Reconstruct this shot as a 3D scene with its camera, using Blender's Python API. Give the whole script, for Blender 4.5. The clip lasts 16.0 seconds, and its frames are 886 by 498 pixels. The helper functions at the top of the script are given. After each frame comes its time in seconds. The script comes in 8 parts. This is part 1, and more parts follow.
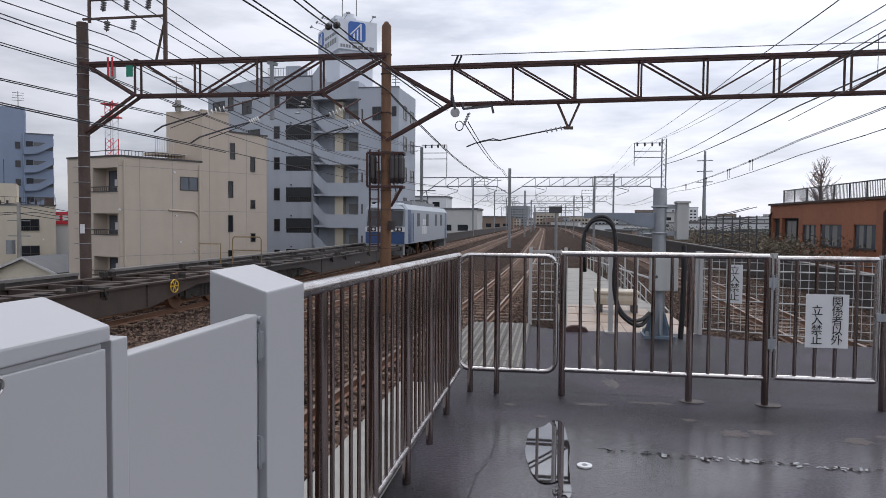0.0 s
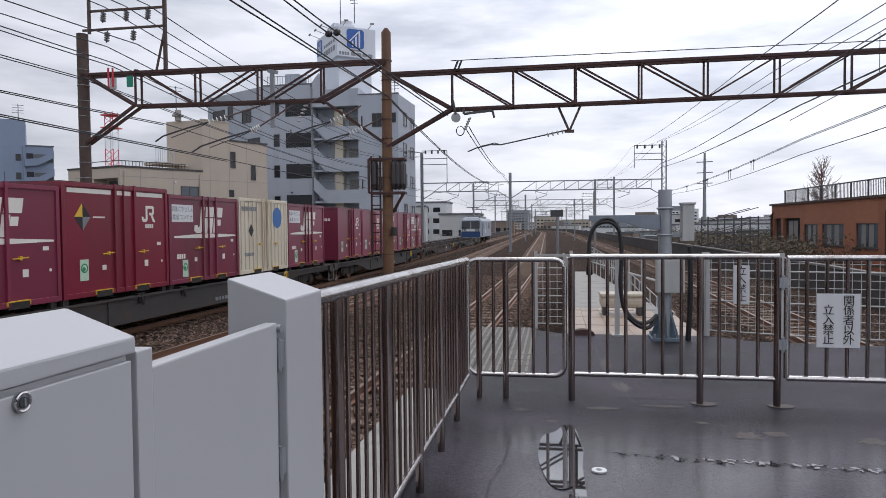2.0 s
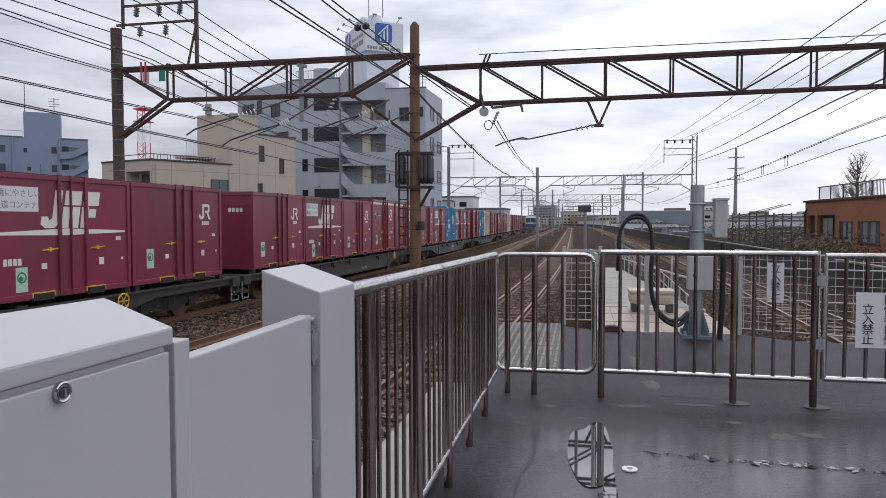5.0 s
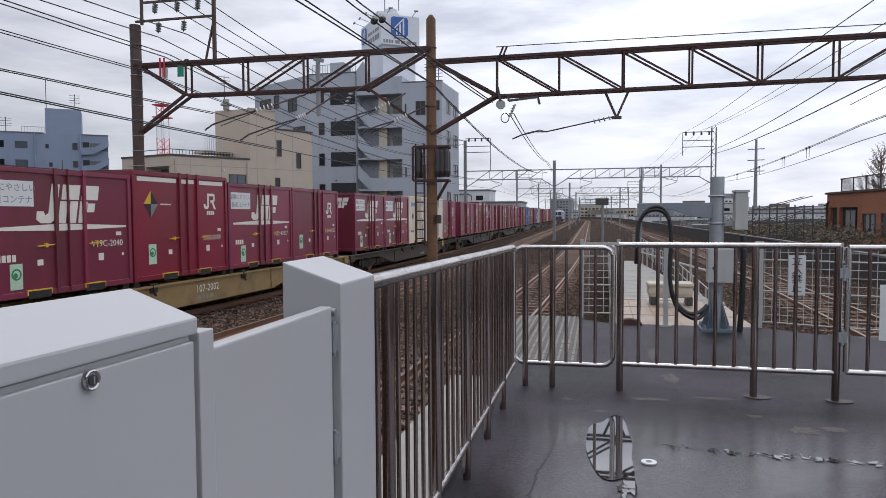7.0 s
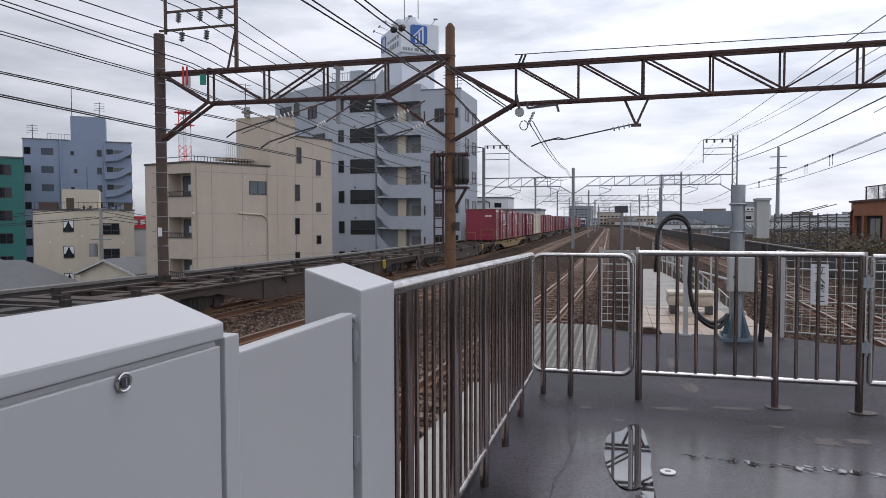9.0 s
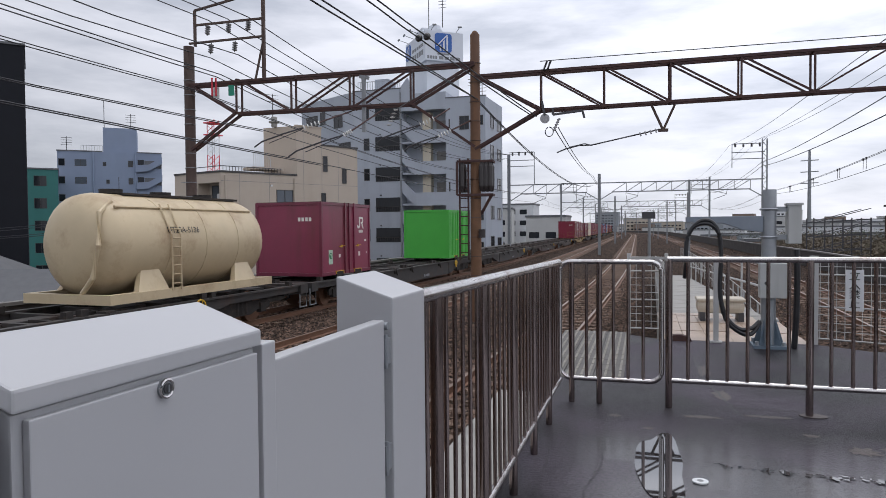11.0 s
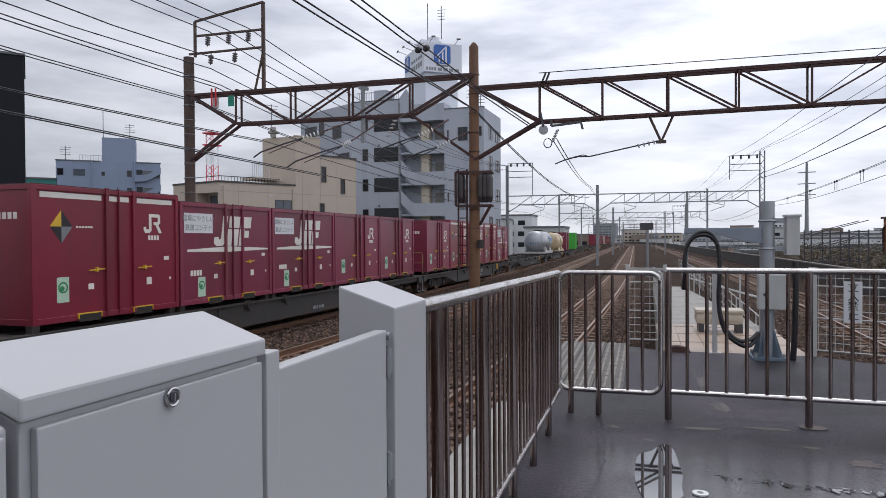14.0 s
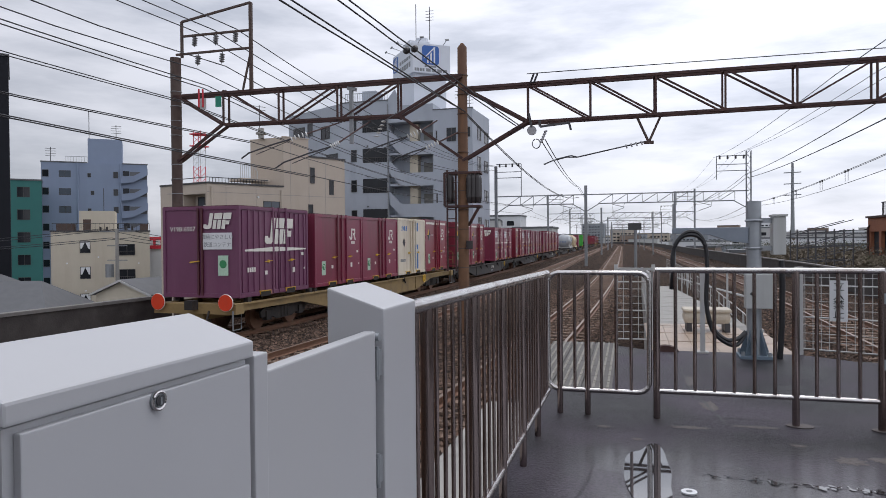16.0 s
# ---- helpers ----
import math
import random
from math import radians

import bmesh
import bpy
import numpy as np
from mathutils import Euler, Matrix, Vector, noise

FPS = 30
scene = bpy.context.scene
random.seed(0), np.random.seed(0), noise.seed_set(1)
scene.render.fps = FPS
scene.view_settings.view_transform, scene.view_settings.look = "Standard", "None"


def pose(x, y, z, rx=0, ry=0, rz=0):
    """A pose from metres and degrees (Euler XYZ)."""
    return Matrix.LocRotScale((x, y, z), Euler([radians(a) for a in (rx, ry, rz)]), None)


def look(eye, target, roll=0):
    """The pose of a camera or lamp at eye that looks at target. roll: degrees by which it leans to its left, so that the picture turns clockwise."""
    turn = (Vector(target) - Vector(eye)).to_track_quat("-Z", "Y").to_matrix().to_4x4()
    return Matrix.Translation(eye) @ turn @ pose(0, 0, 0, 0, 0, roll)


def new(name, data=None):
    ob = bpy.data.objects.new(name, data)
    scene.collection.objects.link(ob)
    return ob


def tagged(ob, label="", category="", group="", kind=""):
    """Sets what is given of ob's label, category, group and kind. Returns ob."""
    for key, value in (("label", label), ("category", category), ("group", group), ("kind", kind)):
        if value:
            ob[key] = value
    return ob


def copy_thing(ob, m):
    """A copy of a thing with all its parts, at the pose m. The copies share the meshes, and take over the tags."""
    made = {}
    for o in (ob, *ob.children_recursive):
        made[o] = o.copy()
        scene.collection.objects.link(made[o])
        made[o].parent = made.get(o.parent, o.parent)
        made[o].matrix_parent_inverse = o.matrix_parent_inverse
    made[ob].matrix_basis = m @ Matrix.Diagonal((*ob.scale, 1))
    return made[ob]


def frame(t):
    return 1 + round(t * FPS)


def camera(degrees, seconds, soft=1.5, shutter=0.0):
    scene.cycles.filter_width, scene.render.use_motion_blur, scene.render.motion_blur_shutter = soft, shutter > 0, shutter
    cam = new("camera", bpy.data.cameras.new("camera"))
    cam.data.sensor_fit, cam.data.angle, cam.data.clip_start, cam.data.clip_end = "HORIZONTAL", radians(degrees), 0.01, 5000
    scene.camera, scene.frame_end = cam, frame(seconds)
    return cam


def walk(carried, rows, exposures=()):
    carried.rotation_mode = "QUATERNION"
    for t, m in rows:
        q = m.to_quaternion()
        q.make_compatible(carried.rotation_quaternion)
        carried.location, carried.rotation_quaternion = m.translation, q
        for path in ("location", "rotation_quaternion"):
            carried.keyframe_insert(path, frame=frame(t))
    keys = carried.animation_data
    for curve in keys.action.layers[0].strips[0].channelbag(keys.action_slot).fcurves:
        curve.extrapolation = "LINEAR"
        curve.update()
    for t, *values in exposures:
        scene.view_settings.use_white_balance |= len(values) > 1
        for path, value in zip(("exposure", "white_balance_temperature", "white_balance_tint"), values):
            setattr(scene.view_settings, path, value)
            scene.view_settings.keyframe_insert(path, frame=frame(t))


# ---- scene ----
PATH = [
    (0, (0.171, 0.023, 1.489), (-0.149, 1.996, 1.406), 0.4),
    (0.5, (0.138, 0.027, 1.487), (-0.175, 2.001, 1.413), 0.0),
    (1, (0.129, 0.034, 1.487), (-0.186, 2.008, 1.427), -0.3),
    (1.5, (0.128, 0.038, 1.487), (-0.186, 2.012, 1.428), -0.7),
    (2, (0.115, 0.045, 1.485), (-0.208, 2.018, 1.418), -0.5),
    (2.5, (0.104, 0.056, 1.484), (-0.23, 2.027, 1.409), -0.3),
    (3, (0.097, 0.062, 1.484), (-0.242, 2.032, 1.413), -0.4),
    (3.5, (0.098, 0.068, 1.483), (-0.247, 2.037, 1.424), -0.3),
    (4, (0.096, 0.066, 1.484), (-0.264, 2.032, 1.419), -0.2),
    (6.5, (0.074, 0.075, 1.475), (-0.367, 2.023, 1.375), -0.2),
    (7, (0.078, 0.067, 1.475), (-0.368, 2.014, 1.374), -0.3),
    (7.5, (0.079, 0.063, 1.475), (-0.372, 2.01, 1.382), -0.2),
    (8, (0.083, 0.054, 1.477), (-0.38, 1.998, 1.382), -0.1),
    (8.5, (0.077, 0.05, 1.476), (-0.415, 1.986, 1.39), -0.1),
    (9, (0.08, 0.045, 1.478), (-0.418, 1.98, 1.398), -0.1),
    (11.5, (0.066, 0.033, 1.479), (-0.512, 1.947, 1.424), -0.5),
    (12, (0.064, 0.033, 1.478), (-0.511, 1.948, 1.425), -0.5),
    (12.5, (0.064, 0.031, 1.478), (-0.501, 1.949, 1.428), -0.4),
    (13, (0.062, 0.029, 1.478), (-0.5, 1.948, 1.432), -0.3),
    (13.5, (0.061, 0.027, 1.478), (-0.497, 1.948, 1.437), -0.4),
    (14, (0.061, 0.025, 1.478), (-0.504, 1.943, 1.451), -0.3),
    (14.5, (0.058, 0.024, 1.477), (-0.501, 1.944, 1.451), -0.2),
    (15, (0.058, 0.026, 1.477), (-0.514, 1.942, 1.427), -0.2),
    (15.5, (0.057, 0.027, 1.477), (-0.512, 1.944, 1.437), -0.3),
    (16, (0.06, 0.029, 1.478), (-0.474, 1.956, 1.453), -0.5),
]
EXPOSURE, SKY = 0.0, 1.36
cam = camera(66.4, 16.0, soft=0.7)
walk(cam, [(t, look(eye, target, roll)) for t, eye, target, roll in PATH], [(0, EXPOSURE), (16, EXPOSURE)])

# ---- light: an overcast spring day ----
world = bpy.data.worlds.new("overcast_sky")
scene.world = world
world.use_nodes = True
wn, wl = world.node_tree.nodes, world.node_tree.links
wn.clear()
w_out, w_bg = wn.new("ShaderNodeOutputWorld"), wn.new("ShaderNodeBackground")
w_sky = wn.new("ShaderNodeTexSky")
w_sky.sky_type, w_sky.sun_disc = "NISHITA", False
w_sky.sun_elevation, w_sky.sun_rotation = radians(73), radians(27)
w_scale = wn.new("ShaderNodeVectorMath")
w_scale.operation = "SCALE"
w_scale.inputs["Scale"].default_value = 0.1
w_tc, w_map = wn.new("ShaderNodeTexCoord"), wn.new("ShaderNodeMapping")
w_map.inputs["Scale"].default_value = (1.6, 1.6, 7.0)
w_noise, w_ramp = wn.new("ShaderNodeTexNoise"), wn.new("ShaderNodeValToRGB")
w_noise.inputs["Scale"].default_value, w_noise.inputs["Detail"].default_value = 2.2, 7
w_noise.inputs["Roughness"].default_value = 0.55
w_ramp.color_ramp.elements[0].position, w_ramp.color_ramp.elements[0].color = 0.34, (0.555, 0.585, 0.675, 1)
w_ramp.color_ramp.elements[1].position, w_ramp.color_ramp.elements[1].color = 0.60, (0.93, 0.945, 1.04, 1)
w_mix = wn.new("ShaderNodeMix")
w_mix.data_type = "RGBA"
w_mix.inputs["Factor"].default_value = 0.93
wl.new(w_sky.outputs["Color"], w_scale.inputs[0])
wl.new(w_tc.outputs["Generated"], w_map.inputs["Vector"])
wl.new(w_map.outputs["Vector"], w_noise.inputs["Vector"])
wl.new(w_noise.outputs["Fac"], w_ramp.inputs["Fac"])
wl.new(w_scale.outputs["Vector"], w_mix.inputs["A"])
w_sep, w_grad, w_tint = wn.new("ShaderNodeSeparateXYZ"), wn.new("ShaderNodeMapRange"), wn.new("ShaderNodeVectorMath")
w_grad.inputs["From Min"].default_value, w_grad.inputs["From Max"].default_value = -0.75, 0.15
w_grad.inputs["To Min"].default_value, w_grad.inputs["To Max"].default_value = 0.61, 1.05
w_tint.operation = "SCALE"
wl.new(w_tc.outputs["Generated"], w_sep.inputs[0])
wl.new(w_sep.outputs["X"], w_grad.inputs["Value"])
wl.new(w_ramp.outputs["Color"], w_tint.inputs[0])
w_low, w_both = wn.new("ShaderNodeMapRange"), wn.new("ShaderNodeMath")
w_low.inputs["From Min"].default_value, w_low.inputs["From Max"].default_value = 0.0, 0.38
w_low.inputs["To Min"].default_value, w_low.inputs["To Max"].default_value = 0.73, 1.07
w_both.operation = "MULTIPLY"
wl.new(w_sep.outputs["Z"], w_low.inputs["Value"])
wl.new(w_grad.outputs["Result"], w_both.inputs[0])
wl.new(w_low.outputs["Result"], w_both.inputs[1])
wl.new(w_both.outputs[0], w_tint.inputs["Scale"])
wl.new(w_tint.outputs["Vector"], w_mix.inputs["B"])
wl.new(w_mix.outputs["Result"], w_bg.inputs["Color"])
w_bg.inputs["Strength"].default_value = SKY
wl.new(w_bg.outputs["Background"], w_out.inputs["Surface"])
sun = new("sun", bpy.data.lights.new("sun", "SUN"))
sun.data.energy, sun.data.angle, sun.data.color = 0.95, radians(25), (1.0, 0.98, 0.95)
sun.matrix_world = look((0, 0, 30), (-4, -8, 0))


# ---- materials ----
def rgba(c):
    return (*c, 1.0)


def material(name, color, rough=0.6, metal=0.0, vary=0.12, scale=6.0, bump=0.0, bump_scale=60.0, stain=None, stain_amount=0.0, stain_scale=1.5, streak=False, per_object=0.0, spec=0.5, coat=0.0):
    """Two scales of variation over a base colour, with fine relief and optional stains."""
    m = bpy.data.materials.new(name)
    m.use_nodes = True
    n, l = m.node_tree.nodes, m.node_tree.links
    b = n["Principled BSDF"]
    b.inputs["Roughness"].default_value, b.inputs["Metallic"].default_value = rough, metal
    b.inputs["Specular IOR Level"].default_value = spec
    b.inputs["Coat Weight"].default_value = coat
    tc = n.new("ShaderNodeTexCoord")
    noise_a = n.new("ShaderNodeTexNoise")
    noise_a.inputs["Scale"].default_value, noise_a.inputs["Detail"].default_value = scale, 6
    l.new(tc.outputs["Object"], noise_a.inputs["Vector"])
    dark, light = [c * (1 - vary) for c in color], [min(1, c * (1 + vary)) for c in color]
    mix = n.new("ShaderNodeMix")
    mix.data_type = "RGBA"
    mix.inputs["A"].default_value, mix.inputs["B"].default_value = rgba(dark), rgba(light)
    l.new(noise_a.outputs["Fac"], mix.inputs["Factor"])
    out = mix.outputs["Result"]
    if stain:
        mp = n.new("ShaderNodeMapping")
        mp.inputs["Scale"].default_value = (1, 1, 0.12) if streak else (1, 1, 1)
        l.new(tc.outputs["Object"], mp.inputs["Vector"])
        ns = n.new("ShaderNodeTexNoise")
        ns.inputs["Scale"].default_value, ns.inputs["Detail"].default_value = stain_scale, 8
        ns.inputs["Roughness"].default_value = 0.65
        l.new(mp.outputs["Vector"], ns.inputs["Vector"])
        rp = n.new("ShaderNodeValToRGB")
        rp.color_ramp.elements[0].position, rp.color_ramp.elements[1].position = 0.50, 0.72
        rp.color_ramp.elements[1].color = rgba((stain_amount,) * 3)
        l.new(ns.outputs["Fac"], rp.inputs["Fac"])
        mx = n.new("ShaderNodeMix")
        mx.data_type = "RGBA"
        mx.inputs["B"].default_value = rgba(stain)
        l.new(rp.outputs["Color"], mx.inputs["Factor"])
        l.new(out, mx.inputs["A"])
        out = mx.outputs["Result"]
    if per_object:
        oi, hs, mr = n.new("ShaderNodeObjectInfo"), n.new("ShaderNodeHueSaturation"), n.new("ShaderNodeMapRange")
        mr.inputs["To Min"].default_value, mr.inputs["To Max"].default_value = 1 - per_object, 1 + per_object
        l.new(oi.outputs["Random"], mr.inputs["Value"])
        l.new(mr.outputs["Result"], hs.inputs["Value"])
        l.new(out, hs.inputs["Color"])
        out = hs.outputs["Color"]
    l.new(out, b.inputs["Base Color"])
    if bump:
        nb, bp = n.new("ShaderNodeTexNoise"), n.new("ShaderNodeBump")
        nb.inputs["Scale"].default_value, nb.inputs["Detail"].default_value = bump_scale, 4
        bp.inputs["Strength"].default_value, bp.inputs["Distance"].default_value = bump, 0.02
        l.new(tc.outputs["Object"], nb.inputs["Vector"])
        l.new(nb.outputs["Fac"], bp.inputs["Height"])
        l.new(bp.outputs["Normal"], b.inputs["Normal"])
    return m


WHITE_PANEL = material("white_painted_steel", (0.43, 0.433, 0.448), 0.3, vary=0.03, scale=3, stain=(0.45, 0.44, 0.42), stain_amount=0.18, stain_scale=2.2, streak=True)
# brown reflection of the surroundings is painted into the colour of both steels
STAINLESS = material("stainless_steel", (0.56, 0.54, 0.53), 0.24, 1.0, vary=0.10, scale=4, stain=(0.22, 0.15, 0.11), stain_amount=0.7, stain_scale=5, streak=True)
BAR_STEEL = material("stainless_bar_brown_reflection", (0.30, 0.245, 0.235), 0.19, 1.0, vary=0.15, scale=3, stain=(0.11, 0.065, 0.045), stain_amount=0.8, stain_scale=2.5, streak=True)
STEEL_DARK = material("dark_steel", (0.06, 0.06, 0.065), 0.5, 0.3, vary=0.3)
RUST = material("rusty_steel", (0.055, 0.027, 0.025), 0.8, vary=0.45, scale=5, bump=0.5, bump_scale=40, stain=(0.12, 0.05, 0.028), stain_amount=0.45, stain_scale=3)
RUST_ORANGE = material("rust_orange_concrete", (0.14, 0.072, 0.037), 0.85, vary=0.4, scale=4, bump=0.4, stain=(0.075, 0.04, 0.03), stain_amount=0.9, stain_scale=1.6, streak=True)
POLE_BROWN = material("dark_brown_pole", (0.075, 0.048, 0.04), 0.8, vary=0.35, scale=5, bump=0.3, stain=(0.13, 0.10, 0.085), stain_amount=0.5, stain_scale=2)
GALV = material("galvanised_steel", (0.32, 0.34, 0.36), 0.45, 0.6, vary=0.2, scale=8)
GREY_STEEL = material("weathered_grey_steel", (0.22, 0.23, 0.24), 0.55, 0.3, vary=0.2, scale=6)
WIRE = material("wire", (0.035, 0.035, 0.04), 0.6, 0.2, vary=0.1)
PORCELAIN = material("insulator_porcelain", (0.30, 0.30, 0.31), 0.25, vary=0.1)
INS_DARK = material("dark_insulator", (0.03, 0.025, 0.025), 0.3, vary=0.2)
CONCRETE = material("concrete", (0.30, 0.29, 0.27), 0.85, vary=0.18, scale=3, bump=0.3, bump_scale=30, stain=(0.09, 0.085, 0.08), stain_amount=0.7, stain_scale=1.2, streak=True)
CONCRETE_DARK = material("dark_mottled_concrete", (0.05, 0.043, 0.04), 0.9, vary=0.35, scale=3, bump=0.4, bump_scale=25, stain=(0.11, 0.10, 0.09), stain_amount=0.5, stain_scale=1.2)
COPING = material("pale_coping_concrete", (0.17, 0.16, 0.15), 0.85, vary=0.3, scale=4, bump=0.3)
SLAB = material("wet_paving_slab", (0.33, 0.25, 0.19), 0.42, vary=0.2, scale=3, bump=0.2, per_object=0.12)
TACTILE = material("worn_grey_tactile_tile", (0.085, 0.078, 0.070), 0.6, vary=0.2, scale=6, per_object=0.08)
RAIL = material("rail_rust", (0.19, 0.10, 0.062), 0.6, 0.4, vary=0.25, scale=9)
RAIL_TOP = material("polished_rail_head", (0.24, 0.175, 0.135), 0.45, 0.7, vary=0.1)
SLEEPER = material("sleeper_brown", (0.17, 0.115, 0.085), 0.9, vary=0.3, scale=8, bump=0.4, per_object=0.15)
BLACK = material("black_rubber", (0.012, 0.012, 0.014), 0.42, vary=0.2)
SIGN_WHITE = material("white_sign", (0.64, 0.65, 0.66), 0.45, vary=0.03)
INK = material("black_ink", (0.012, 0.012, 0.014), 0.5, vary=0.05)
WHITE_PAINT = material("white_paint", (0.42, 0.42, 0.415), 0.5, vary=0.06, stain=(0.40, 0.34, 0.28), stain_amount=0.5, stain_scale=3)
RED_WINE = material("wine_red_container_paint", (0.195, 0.028, 0.060), 0.33, spec=0.5, vary=0.10, scale=2, stain=(0.09, 0.035, 0.03), stain_amount=0.6, stain_scale=1.3, streak=True, per_object=0.16)
RED_BRIGHT = material("fresh_red_container_paint", (0.19, 0.015, 0.034), 0.32, spec=0.5, vary=0.08, scale=2, stain=(0.09, 0.03, 0.03), stain_amount=0.45, stain_scale=1.3, streak=True, per_object=0.12)
RED_TRIM = material("dark_red_rib", (0.075, 0.016, 0.024), 0.5, vary=0.2)
PURPLE = material("faded_purple_container_paint", (0.135, 0.038, 0.088), 0.5, vary=0.15, scale=2, stain=(0.22, 0.10, 0.15), stain_amount=0.5, stain_scale=1.2, streak=True)
BLUE_BOX = material("bright_blue_container_paint", (0.012, 0.20, 0.42), 0.4, vary=0.10, scale=2, stain=(0.02, 0.10, 0.2), stain_amount=0.4, stain_scale=1.5, streak=True)
CREAM_BOX = material("cream_container_paint", (0.62, 0.56, 0.45), 0.5, vary=0.08, scale=2, stain=(0.30, 0.20, 0.11), stain_amount=0.6, stain_scale=1.4, streak=True)
GREEN_BOX = material("green_container_paint", (0.05, 0.36, 0.04), 0.45, vary=0.1, scale=2)
LOGO_WHITE = material("off_white_marking", (0.70, 0.68, 0.62), 0.5, vary=0.08, scale=8)
YELLOW = material("yellow_paint", (0.62, 0.38, 0.03), 0.5, vary=0.15)
MINT = material("pale_green_sticker", (0.42, 0.58, 0.45), 0.5, vary=0.2, scale=20)
LEAF_GREEN = material("green_print", (0.03, 0.22, 0.08), 0.5, vary=0.2)
PALE_BLUE = material("blue_print", (0.03, 0.13, 0.36), 0.5, vary=0.1)
WAGON_GREY = material("grimy_dark_grey_wagon", (0.038, 0.034, 0.032), 0.75, vary=0.3, scale=4, stain=(0.065, 0.036, 0.024), stain_amount=0.8, stain_scale=2, per_object=0.15)
WAGON_BROWN = material("brown_dust_wagon", (0.052, 0.036, 0.029), 0.8, vary=0.3, scale=4, stain=(0.03, 0.022, 0.02), stain_amount=0.8, stain_scale=2, per_object=0.15)
WAGON_TEAL = material("blue_grey_wagon", (0.05, 0.06, 0.063), 0.7, vary=0.25, scale=4, stain=(0.09, 0.06, 0.04), stain_amount=0.6, stain_scale=2, per_object=0.1)
WAGON_YELLOW = material("ochre_wagon", (0.25, 0.17, 0.07), 0.75, vary=0.25, scale=4, stain=(0.10, 0.07, 0.045), stain_amount=0.8, stain_scale=2)
GRIME = material("bogie_grime", (0.022, 0.018, 0.016), 0.85, vary=0.4, scale=6, stain=(0.075, 0.05, 0.034), stain_amount=0.7, stain_scale=4)
TANK_STEEL = material("brushed_silver_tank", (0.44, 0.45, 0.47), 0.46, 0.75, vary=0.12, scale=3, stain=(0.25, 0.24, 0.23), stain_amount=0.5, stain_scale=1.5, streak=True)
TANK_CREAM = material("cream_tank_paint", (0.52, 0.42, 0.27), 0.45, vary=0.1, scale=3, stain=(0.25, 0.15, 0.08), stain_amount=0.6, stain_scale=1.5)
LOCO_BLUE = material("locomotive_blue", (0.02, 0.055, 0.15), 0.35, vary=0.1)
LOCO_GREY = material("locomotive_light_grey", (0.30, 0.335, 0.375), 0.4, vary=0.1)
BEIGE_WALL = material("beige_render", (0.44, 0.375, 0.31), 0.85, vary=0.07, scale=1.2, bump=0.15, bump_scale=25, stain=(0.38, 0.32, 0.25), stain_amount=0.5, stain_scale=0.5, streak=True)
GREY_WALL = material("blue_grey_tile_wall", (0.35, 0.38, 0.43), 0.7, vary=0.06, scale=1.0, bump=0.1, stain=(0.23, 0.25, 0.29), stain_amount=0.5, stain_scale=0.4, streak=True)
BLUE_WALL = material("slate_blue_wall", (0.205, 0.25, 0.34), 0.75, vary=0.07, scale=0.8, stain=(0.17, 0.20, 0.27), stain_amount=0.5, stain_scale=0.3, streak=True)
CREAM_WALL = material("cream_render", (0.50, 0.45, 0.36), 0.85, vary=0.08, scale=1.2, stain=(0.42, 0.36, 0.28), stain_amount=0.5, stain_scale=0.6, streak=True)
GREEN_WALL = material("teal_green_wall", (0.03, 0.15, 0.135), 0.7, vary=0.1, scale=1)
BLACK_WALL = material("black_cladding", (0.010, 0.011, 0.015), 0.7, vary=0.2, scale=1, spec=0.2)
BRICK = material("orange_brick_tile", (0.31, 0.118, 0.06), 0.75, vary=0.2, scale=5, bump=0.3, stain=(0.24, 0.09, 0.05), stain_amount=0.5, stain_scale=1.2, per_object=0.12)
ROOF_GREY = material("grey_roof", (0.10, 0.103, 0.11), 0.6, vary=0.2, scale=2)
GLASS = material("dark_window_glass", (0.014, 0.016, 0.02), 0.08, vary=0.3, scale=0.8, spec=0.45)
GLASS_PALE = material("grey_window_glass", (0.085, 0.10, 0.12), 0.15, vary=0.3, scale=0.8)
FRAME_DARK = material("dark_window_frame", (0.045, 0.042, 0.042), 0.45, vary=0.15)
CURTAIN = material("pale_curtain", (0.22, 0.215, 0.205), 0.85, vary=0.15)
RED_SIGN = material("red_sign", (0.55, 0.03, 0.05), 0.5, vary=0.1)
CITY = [material("far_wall_" + n, c, 0.85, vary=0.12, scale=0.4) for n, c in (("pale", (0.42, 0.42, 0.41)), ("warm", (0.38, 0.33, 0.27)), ("grey", (0.24, 0.26, 0.28)), ("white", (0.55, 0.56, 0.57)), ("brown", (0.20, 0.15, 0.12)))]
LAMP_RED = material("red_marker_disc", (0.60, 0.045, 0.012), 0.35, vary=0.1)
BARK = material("grey_bark", (0.17, 0.115, 0.10), 0.9, vary=0.3, scale=12)
SHRUB = material("olive_shrub", (0.105, 0.085, 0.06), 0.9, vary=0.5, scale=6, per_object=0.2)
FARTREE = material("far_trees", (0.06, 0.07, 0.045), 0.95, vary=0.4, scale=0.6)
GROUND_M = material("street_ground", (0.13, 0.13, 0.125), 0.9, vary=0.3, scale=0.2, stain=(0.09, 0.09, 0.07), stain_amount=0.7, stain_scale=0.05)


